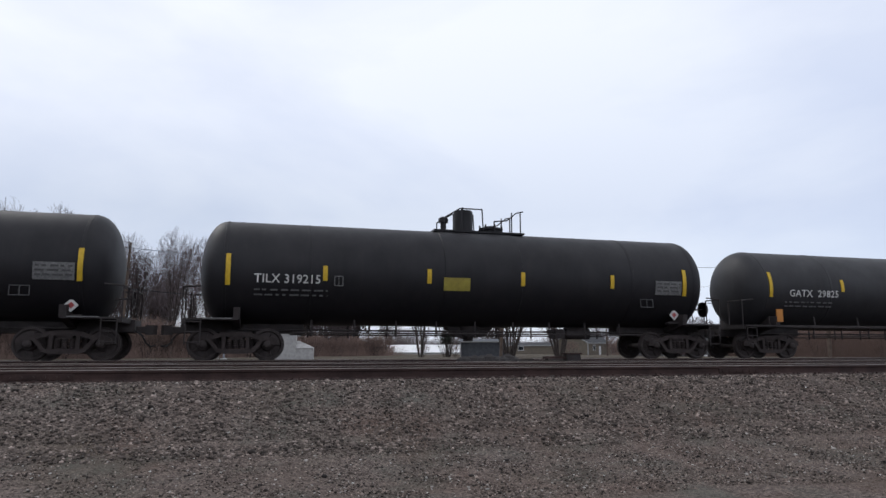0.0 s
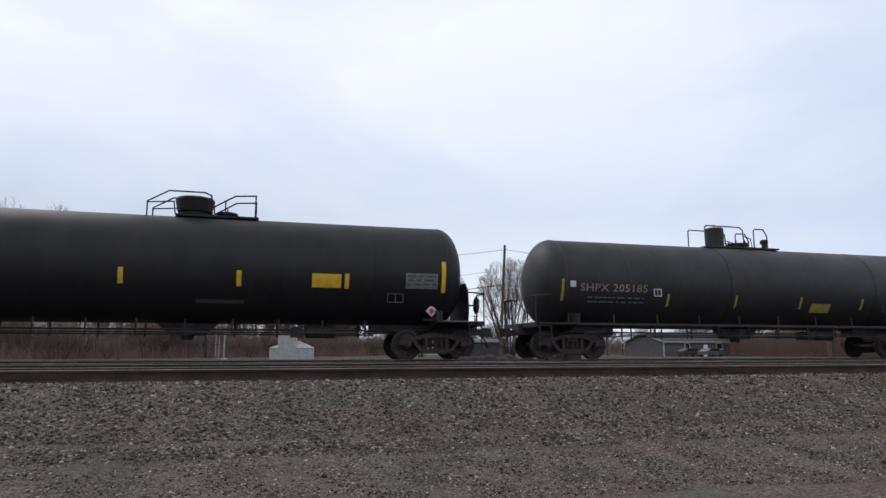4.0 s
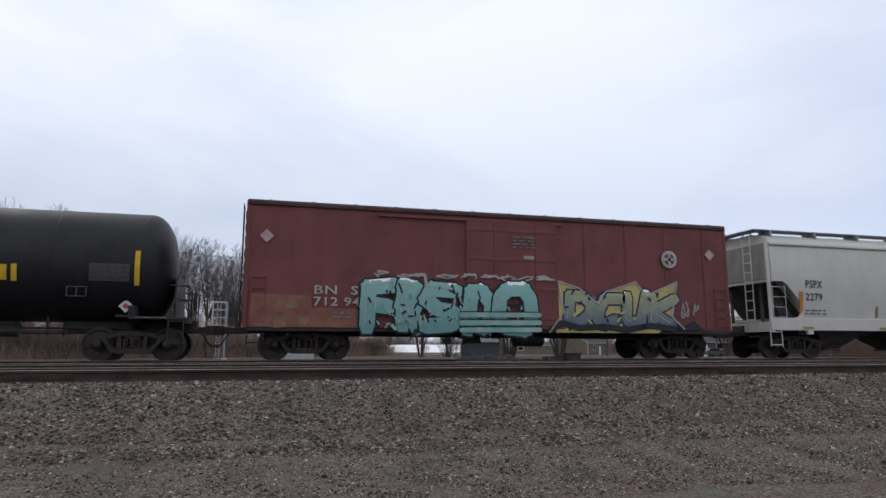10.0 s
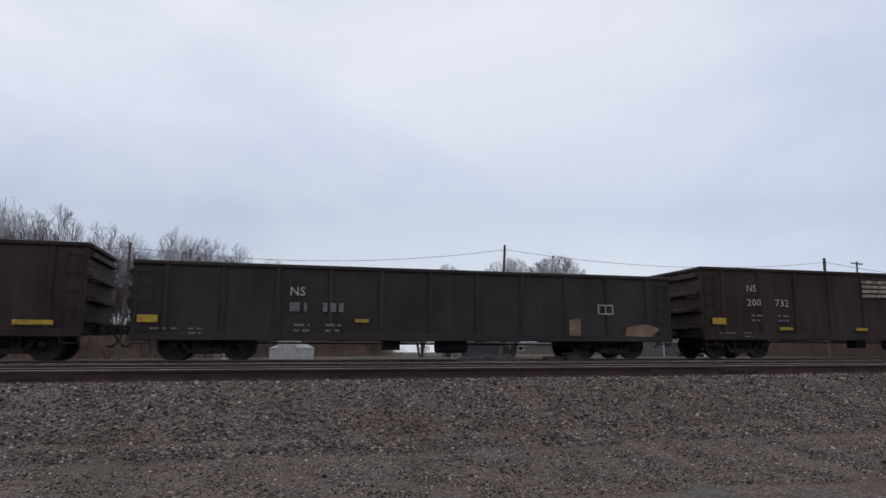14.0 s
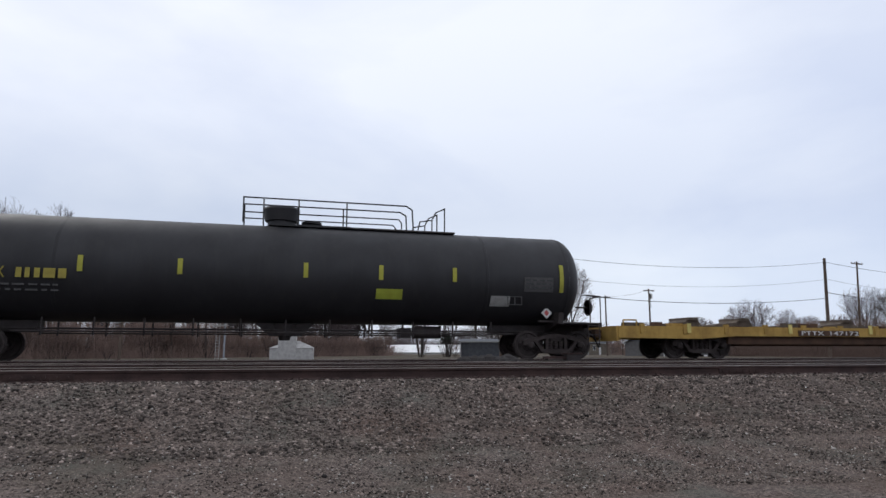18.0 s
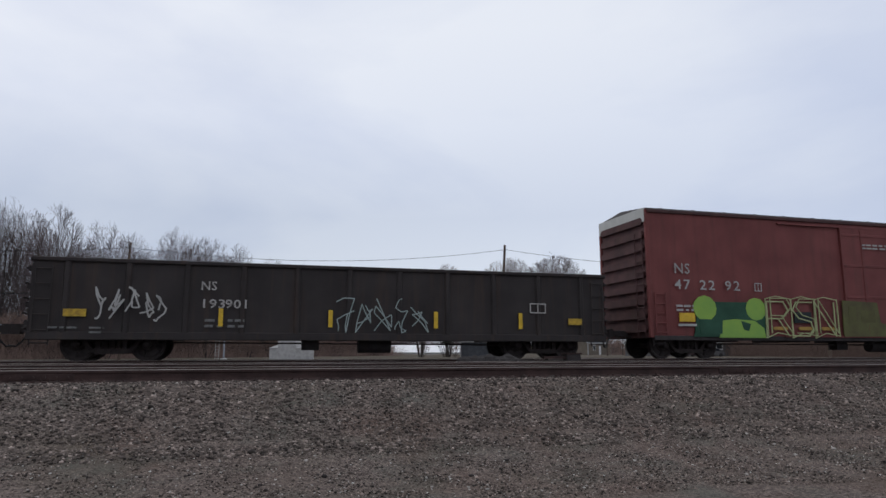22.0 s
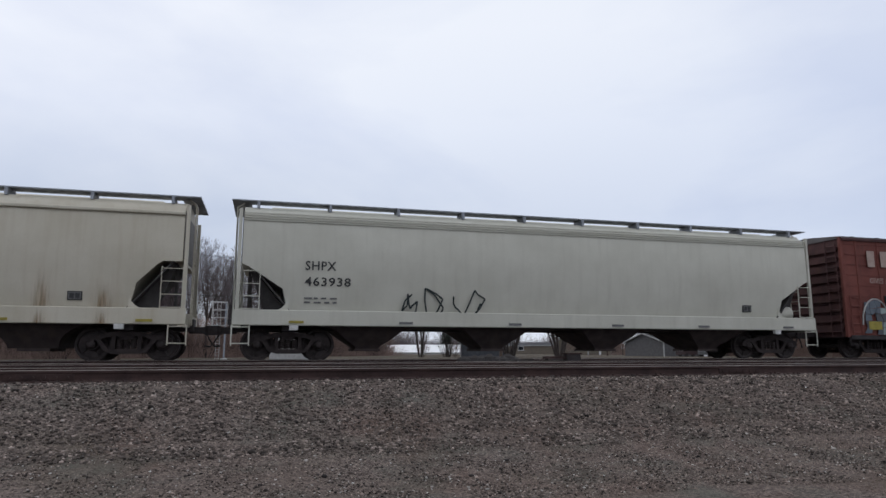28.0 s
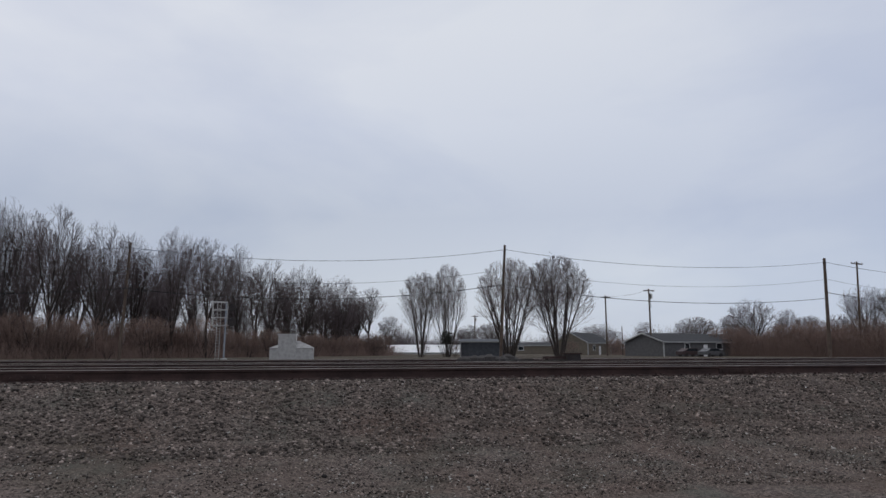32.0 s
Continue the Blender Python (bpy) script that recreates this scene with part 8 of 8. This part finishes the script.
for k in range(26):
    x, z = rq.uniform(1.5, 5.2), rq.uniform(0.95, 1.9)
    strokes(c, "sprayed_detail", [[(x, z), (x + rq.uniform(-0.1, 0.2), z + rq.uniform(-0.25, 0.25))]], rq.uniform(0.03, 0.09), -1.745 - 0.001 * k, (SBLACK, SWHITE, SGREY, SBLACK)[k % 4])
rq = random.Random(9)
for k in range(16):
    x, z = rq.uniform(1.3, 5.2), rq.uniform(2.0, 2.4)
    strokes(c, "sprayed_detail", [[(x, z), (x + 0.05, z + 0.04)]], 0.09, -1.722, SROSE if k % 2 else MINT)
G([(5.9, 0.7), (6.7, 0.7), (6.7, 1.4), (5.9, 1.45)], SBEIGE, -1.665, "sprayed_patch")
bars(c, 5.9, 1.75, 0.8, 3, GREYMARK, lambda z: -1.65, 0.1, 0.05, 89)
bars(c, -0.55, 4.18, 1.25, 2, SWHITE, lambda z: -1.71, 0.12, 0.06, 90)
bars(c, 0.8, 4.36, 0.75, 3, GREYMARK, lambda z: -1.71, 0.1, 0.05, 91)
bars(c, 0.5, 3.15, 0.9, 1, GREYMARK, lambda z: -1.71, 0.1, 0.06, 92)
for k in range(7):
    bars(c, 7.0 + 0.0 * k, 1.4 + 0.15 * k, 0.6, 1, GREYMARK, lambda z: -1.65, 0.1, 0.05, 93 + k)
panel(c, 7.05, 7.35, 1.18, 1.3, SWHITE, lambda z: -1.66)

c = place(box_car("boxcar", 8.0, 4.5, 0.78, BOX_OLD, "old red boxcar with panelled sides, pale lettering and faded graffiti", door=(-1.45, 1.55), ribs=12, panels=True), 594.84)
x = -6.95
for k in range(8):          # railway's name as plain letter-sized blocks
    part("name_block", Geo().box(x + 0.05, x + 0.4, -1.68, -1.66, 3.40, 4.0, 0.03), SCREAM, c, smooth=False)
    x += 0.635
letter(c, "GIVES A GREEN LIGHT TO INNOVATIONS", -6.9, 2.78, 0.2, SCREAM, lambda z: -1.66, 1.0, 0.006, 4.95)
letter(c, "SERVES", 3.4, 3.0, 0.24, SCREAM, lambda z: -1.66, 1.1, 0.012, 1.85)
letter(c, "THE SOUTH", 2.9, 2.42, 0.24, SCREAM, lambda z: -1.66, 1.1, 0.012, 2.85)
x = 3.0
for k in range(8):
    part("name_block", Geo().box(x + 0.02, x + 0.19, -1.68, -1.66, 3.56, 3.84, 0.02), SCREAM, c, smooth=False)
    x += 0.33
letter(c, "5313", -5.94, 2.08, 0.2, SWHITE, lambda z: -1.66, 1.05, 0.01, 0.65)
letter(c, "02", -4.74, 2.08, 0.2, SWHITE, lambda z: -1.66, 1.05, 0.01, 0.33)
for x0, x1, z1 in ((-7.25, -6.15, 2.1), (-6.1, -5.1, 1.95), (-5.0, -4.0, 1.95), (-3.9, -2.95, 1.75)):
    mosaic(c, x0, x1, 0.9, z1, 4, 5, (SGREY, SGREY, SPALE, SGREY, SSLATE), 0.06, int(-x0 * 10), -1.665)
strokes(c, "sprayed_outline", [[(-7.35 + 0.62 + 0.65 * math.cos(a * 0.35), 1.25 + 0.95 * math.sin(a * 0.35)) for a in range(10)]], 0.045, -1.682, SWHITE)
strokes(c, "sprayed_outline", [[(-3.4 + (0.55 - 0.035 * a) * math.cos(a * 0.6), 1.45 + (0.5 - 0.03 * a) * math.sin(a * 0.6)) for a in range(12)], [(-6.1, 0.9), (-5.0, 0.85), (-4.2, 0.9), (-3.9, 1.2)]], 0.04, -1.684, SWHITE)
for x0, x1 in ((-6.2, -5.0), (-4.95, -3.9)):
    G([(x0, 2.03), (x1, 2.05), (x1, 2.34), (x0, 2.32)], SBLACK, -1.662, "stencil_ground")
G([(-7.1, 1.05), (-6.5, 1.05), (-6.5, 1.35), (-7.1, 1.35)], YELLOW_DULL, -1.675)
mosaic(c, -1.45, 1.5, 1.0, 2.12, 12, 4, (SBEIGE, SPALE, STAN, SWHITE, SOLIVE), 0.14, 94, -1.70)
strokes(c, "sprayed_outline", [[(-1.5, 1.0), (-1.45, 2.12), (-0.9, 2.18), (-0.3, 2.1), (0.4, 2.2), (1.0, 2.12), (1.5, 2.15), (1.55, 1.05)]], 0.035, -1.722, SWHITE)
rq = random.Random(29)
for k in range(14):
    x, z = rq.uniform(-1.3, 1.3), rq.uniform(1.25, 2.0)
    strokes(c, "sprayed_detail", [[(x, z), (x + rq.uniform(-0.1, 0.3), z + rq.uniform(-0.2, 0.2))]], rq.uniform(0.03, 0.06), -1.735 - 0.001 * k, (SOLIVE, SPALE)[k % 2])
G([(0.1, 1.18), (0.5, 1.18), (0.5, 1.32), (0.1, 1.32)], YELLOW_DULL, -1.745)
for x0, x1, z1 in ((1.75, 2.35, 2.15), (2.5, 3.45, 2.2), (3.6, 4.75, 2.12)):
    mosaic(c, x0, x1, 1.05, z1, 4, 4, (SWHITE, SPALE, SBEIGE, SWHITE), 0.12, int(x0 * 10), -1.685)
strokes(c, "sprayed_detail", [[(1.7, 1.1), (2.0, 2.2), (2.5, 1.5), (2.9, 2.25)], [(3.4, 1.1), (3.7, 2.15), (4.4, 2.1), (4.8, 1.3)]], 0.03, -1.70, SBLACK)
scribble(c, 6.0, 7.2, 1.72, 2.15, 6, SWHITE, 96, 0.011, lambda z: -1.64)
scribble(c, 5.75, 7.5, 1.05, 1.55, 7, SWHITE, 97, 0.011, lambda z: -1.64)
panel(c, 6.6, 6.82, 1.58, 1.7, SLIME, lambda z: -1.66)
frame_mark(c, 5.15, 1.35, 0.55, 0.28, SWHITE, lambda z: -1.66, 0.03)
for x, z in ((-2.1, 2.0), (-2.15, 1.65), (-2.0, 2.3)):
    panel(c, x, x + 0.22, z, z + 0.15, SWHITE, lambda z: -1.66)

# gondolas
QY = ((-7.95, -7.05, 0.92, 1.06), (6.85, 7.8, 0.95, 1.08))
tall = gondola("gondola", 8.49, 3.12, 0.74, GON_RUST, "rusty black high-sided gondola with a faded emblem")
talls = [tall] + [copy_thing(tall, pose(0, 0, 0)) for _ in range(2)]
low_ = gondola("gondola", 8.39, 2.70, 0.66, GON_BLACK, "dull black low-sided gondola with white lettering")
lows = [low_] + [copy_thing(low_, pose(0, 0, 0)) for _ in range(2)]
c = place(talls[0], 269.88, "rusty black high-sided gondola with a faded white emblem and yellow stripes")
gon_marks(c, "NS", "200", "668", -6.5, 1.88, -5.4, QY, "", 100, 5.6)
for x in (-5.76, -2.3, 1.14, 4.55):
    panel(c, x - 0.06, x + 0.06, 1.1, 1.62, YELLOW, lambda q: -1.65, "reflector_stripe")
emblem(c, -1.59, 2.2, 3.3, 0.66, LOGO)
c = place(lows[0], 287.92, "dull black low-sided gondola with white lettering")
gon_marks(c, "NS", "", "", -4.21, 1.36, -3.26, ((-8.22, -7.7, 1.05, 1.25), (-2.3, -1.9, 1.1, 1.2)), "", 104, 5.65, 0.26)
bars(c, -4.2, 1.4, 0.5, 1, GREYMARK, gon_wall, 0.2, 0.26, 2)
bars(c, -3.25, 1.4, 0.6, 1, GREYMARK, gon_wall, 0.2, 0.26, 3)
part("sprayed_patch", Geo().slab([(6.6, 0.75), (7.6, 0.72), (7.9, 1.0), (7.4, 1.15), (6.7, 1.05)], -1.66, 0.05), STAN, c, smooth=False)
part("sprayed_patch", Geo().slab([(4.6, 0.75), (5.0, 0.75), (5.0, 1.3), (4.6, 1.25)], -1.66, 0.05), STAN, c, smooth=False)
c = place(talls[1], 306.09, "brown-black high-sided gondola with a large faded emblem and yellow markers")
gon_marks(c, "NS", "200", "732", -6.71, 1.84, -5.53, ((-8.16, -7.62, 1.18, 1.4), (7.4, 7.9, 1.55, 1.78), (-5.4, -4.85, 1.0, 1.1), (-2.0, -1.5, 1.0, 1.1), (1.5, 2.0, 1.0, 1.1), (4.9, 5.4, 1.0, 1.1)), "", 107, 6.0)
emblem(c, -1.57, 2.22, 3.35, 0.68, LOGO)
part("painted_arrow", Geo().slab([(0.49, 1.28), (0.49, 0.79), (0.39, 0.87), (0.37, 0.82), (0.51, 0.69), (0.65, 0.82), (0.63, 0.87), (0.53, 0.79), (0.53, 1.28)], -1.655, 0.06), WHITE, c, "white painted arrow pointing down", smooth=False)
c = place(lows[1], 324.24, "dull black low-sided gondola with big white sprayed letters")
gon_marks(c, "NS", "193", "927", -4.28, 1.42, -3.58, (), "", 110)
for x in (-8.15, 8.0):
    panel(c, x - 0.06, x + 0.06, 0.9, 1.8, YELLOW, lambda q: -1.65, "reflector_stripe")
panel(c, -4.6, -4.48, 1.05, 1.55, YELLOW, lambda q: -1.65, "reflector_stripe")
sprayed_word(c, "SOUUT", -2.95, 0.8, 0.66, 2.08, (SWHITE,), SBLACK, 0.42, -1.70, 111, 0.1, STAN)
scratches(c, -3.1, 0.6, 0.8, 1.95, 16, (SBLACK, STAN), 131, -1.74)
sprayed_word(c, "ZFRSO", 1.3, 6.1, 0.66, 2.08, (SWHITE,), SBLACK, 0.44, -1.70, 112, 0.1, STAN)
scratches(c, 1.4, 6.0, 0.8, 1.95, 22, (SBLACK, STAN), 132, -1.74)
c = place(talls[2], 413.72, "dark rusty high-sided gondola with a patchy emblem and graffiti lines")
gon_marks(c, "NS", "200", "", -6.42, 1.7, -5.29, ((-7.55, -7.0, 1.35, 1.6), (7.4, 7.9, 1.35, 1.55), (-3.9, -3.35, 1.02, 1.12), (-1.6, -1.1, 1.02, 1.12), (1.7, 2.2, 1.02, 1.12), (4.0, 4.5, 1.02, 1.12)), "", 113)
bars(c, -5.29, 1.72, 0.5, 1, GREYMARK, gon_wall, 0.2, 0.28, 4)
emblem(c, -0.75, 1.6, 2.6, 0.6, LOGO)
scribble(c, 0.3, 0.9, 0.9, 1.6, 2, SWHITE, 114, 0.02, lambda z: -1.64)
c = place(lows[2], 447.19, "black low-sided gondola with scrawled white tags and yellow stripes")
gon_marks(c, "NS", "193", "901", -4.16, 1.46, -3.5, ((-7.55, -7.0, 1.18, 1.38), (7.05, 7.52, 1.1, 1.3)), "", 116, 5.72)
for x in (-3.59, -0.55, 2.63, 5.39):
    panel(c, x - 0.06, x + 0.06, 0.95, 1.45, YELLOW, lambda q: -1.65, "reflector_stripe")
scribble(c, -6.8, -5.0, 1.1, 2.0, 5, SWHITE, 117, 0.022, lambda z: -1.64)
scribble(c, -0.4, 2.4, 0.8, 1.85, 5, SPALE, 118, 0.016, lambda z: -1.64)

# flat cars and coil car
c = place(long_flat("flatcar", 14.15, "long empty yellow flatcar with folded hitches and dark trucks"), 389.45)
part("name_board", Geo().box(-6.9, -4.2, -1.475, -1.40, 0.80, 1.0), FLAT_BROWN, c, smooth=False)
letter(c, "PTTX", -6.82, 0.83, 0.15, WHITE, lambda z: -1.46, 1.1, 0.02, 1.0)
letter(c, "147172", -5.6, 0.83, 0.15, WHITE, lambda z: -1.46, 1.1, 0.02, 1.3)
for x in (-11.47, -7.26, -3.63, 4.05, 7.54):
    part("reflector_stripe", Geo().box(x - 0.07, x + 0.07, -1.48, -1.45, 0.88, 1.2), surf("pale_yellow", (0.75, 0.62, 0.2), bump=0), c, smooth=False)
c = place(bulkhead_flat("flatcar", 10.95, "empty dark red flatcar with tall bulkheads lined with wood"), 531.4)
bars(c, 1.3, 0.92, 0.4, 2, GREYMARK, lambda z: -1.545, 0.1, 0.05, 8)
bars(c, 3.93, 0.92, 0.55, 3, GREYMARK, lambda z: -1.545, 0.09, 0.05, 9)
frame_mark(c, 4.95, 0.74, 0.5, 0.3, SWHITE, lambda z: -1.545, 0.03)
scribble(c, 7.95, 9.5, 0.68, 0.94, 5, SWHITE, 119, 0.02, lambda z: -1.52)
scribble(c, 9.75, 10.3, 1.9, 2.2, 3, SWHITE, 120, 0.02, lambda z: -1.46)
scribble(c, 9.75, 10.4, 1.45, 1.75, 3, SWHITE, 121, 0.02, lambda z: -1.46)
panel(c, 9.3, 9.9, 0.72, 0.78, YELLOW, lambda z: -1.545)
c = place(coil_car("coil_car", 6.1, "grey covered coil car with a rounded hood and tan sills"), 430.55)

# ---- loose stones last: the gravel nearest the camera ----
STONE = island("ballast_stone", (0.136, 0.110, 0.096), 0.85)
GRIT = island("lot_stone", (0.134, 0.107, 0.092), 0.85)
DIRTY = island("oily_stone", (0.052, 0.037, 0.032), 0.6)
DARK_STONE = island("dark_stone", (0.026, 0.022, 0.021), 0.4)
PALE_STONE = island("pale_stone", (0.40, 0.37, 0.34), 0.3)
scatter_stones("ballast", "grey crushed-stone ballast on the slope and shoulder", 26000, 7.85, 10.5, 0.021, STONE, 1, big=0.02)
scatter_stones("gravel", "small grey gravel of the lot", 34000, 5.6, 8.6, 0.012, GRIT, 2, coarse=True)
scatter_stones("pale_pebbles", "scattered pale stones among the gravel", 2600, 5.7, 10.2, 0.011, PALE_STONE, 3, 0.2)
scatter_stones("dark_pebbles", "scattered dark stones among the gravel", 2600, 5.7, 10.2, 0.013, DARK_STONE, 5, 0.2)
scatter_stones("track_ballast", "grey ballast between the rails", 5000, 10.4, 22.0, 0.033, DIRTY, 4, coarse=True)


# ---- how the train goes: it runs to the left at about twenty metres a second ----
def run(t):
    return 20.218 * t


def motions():
    for car, at in CARS:
        walk(car, [(t, pose(at - run(t), TRACK_Y, 0)) for t in range(0, 33, 2)])
        # wheels turn while their car passes
        t0 = max(0.0, (at - 52) / 20.0)
        t1 = min(32.0, (at + 22) / 19.8)
        if t1 <= 0:
            continue
        n = int((t1 - t0) * 30)
        times = [0.0] * (t0 > 0.05) + [t0 + k / 30 for k in range(n)]
        times += [32.0] if times[-1] < 31.9 else []
        for tr_ in car.children:
            if not tr_.name.startswith("truck"):
                continue
            for ws in tr_.children:
                if ws.name.startswith("wheelset"):
                    x = ws.location.x
                    walk(ws, [(t, pose(x, 0, WHEEL_R, 0, -math.degrees((run(min(max(t, t0), times[-2] if len(times) > 1 else t)) - run(t0)) / WHEEL_R), 0)) for t in times])


motions()
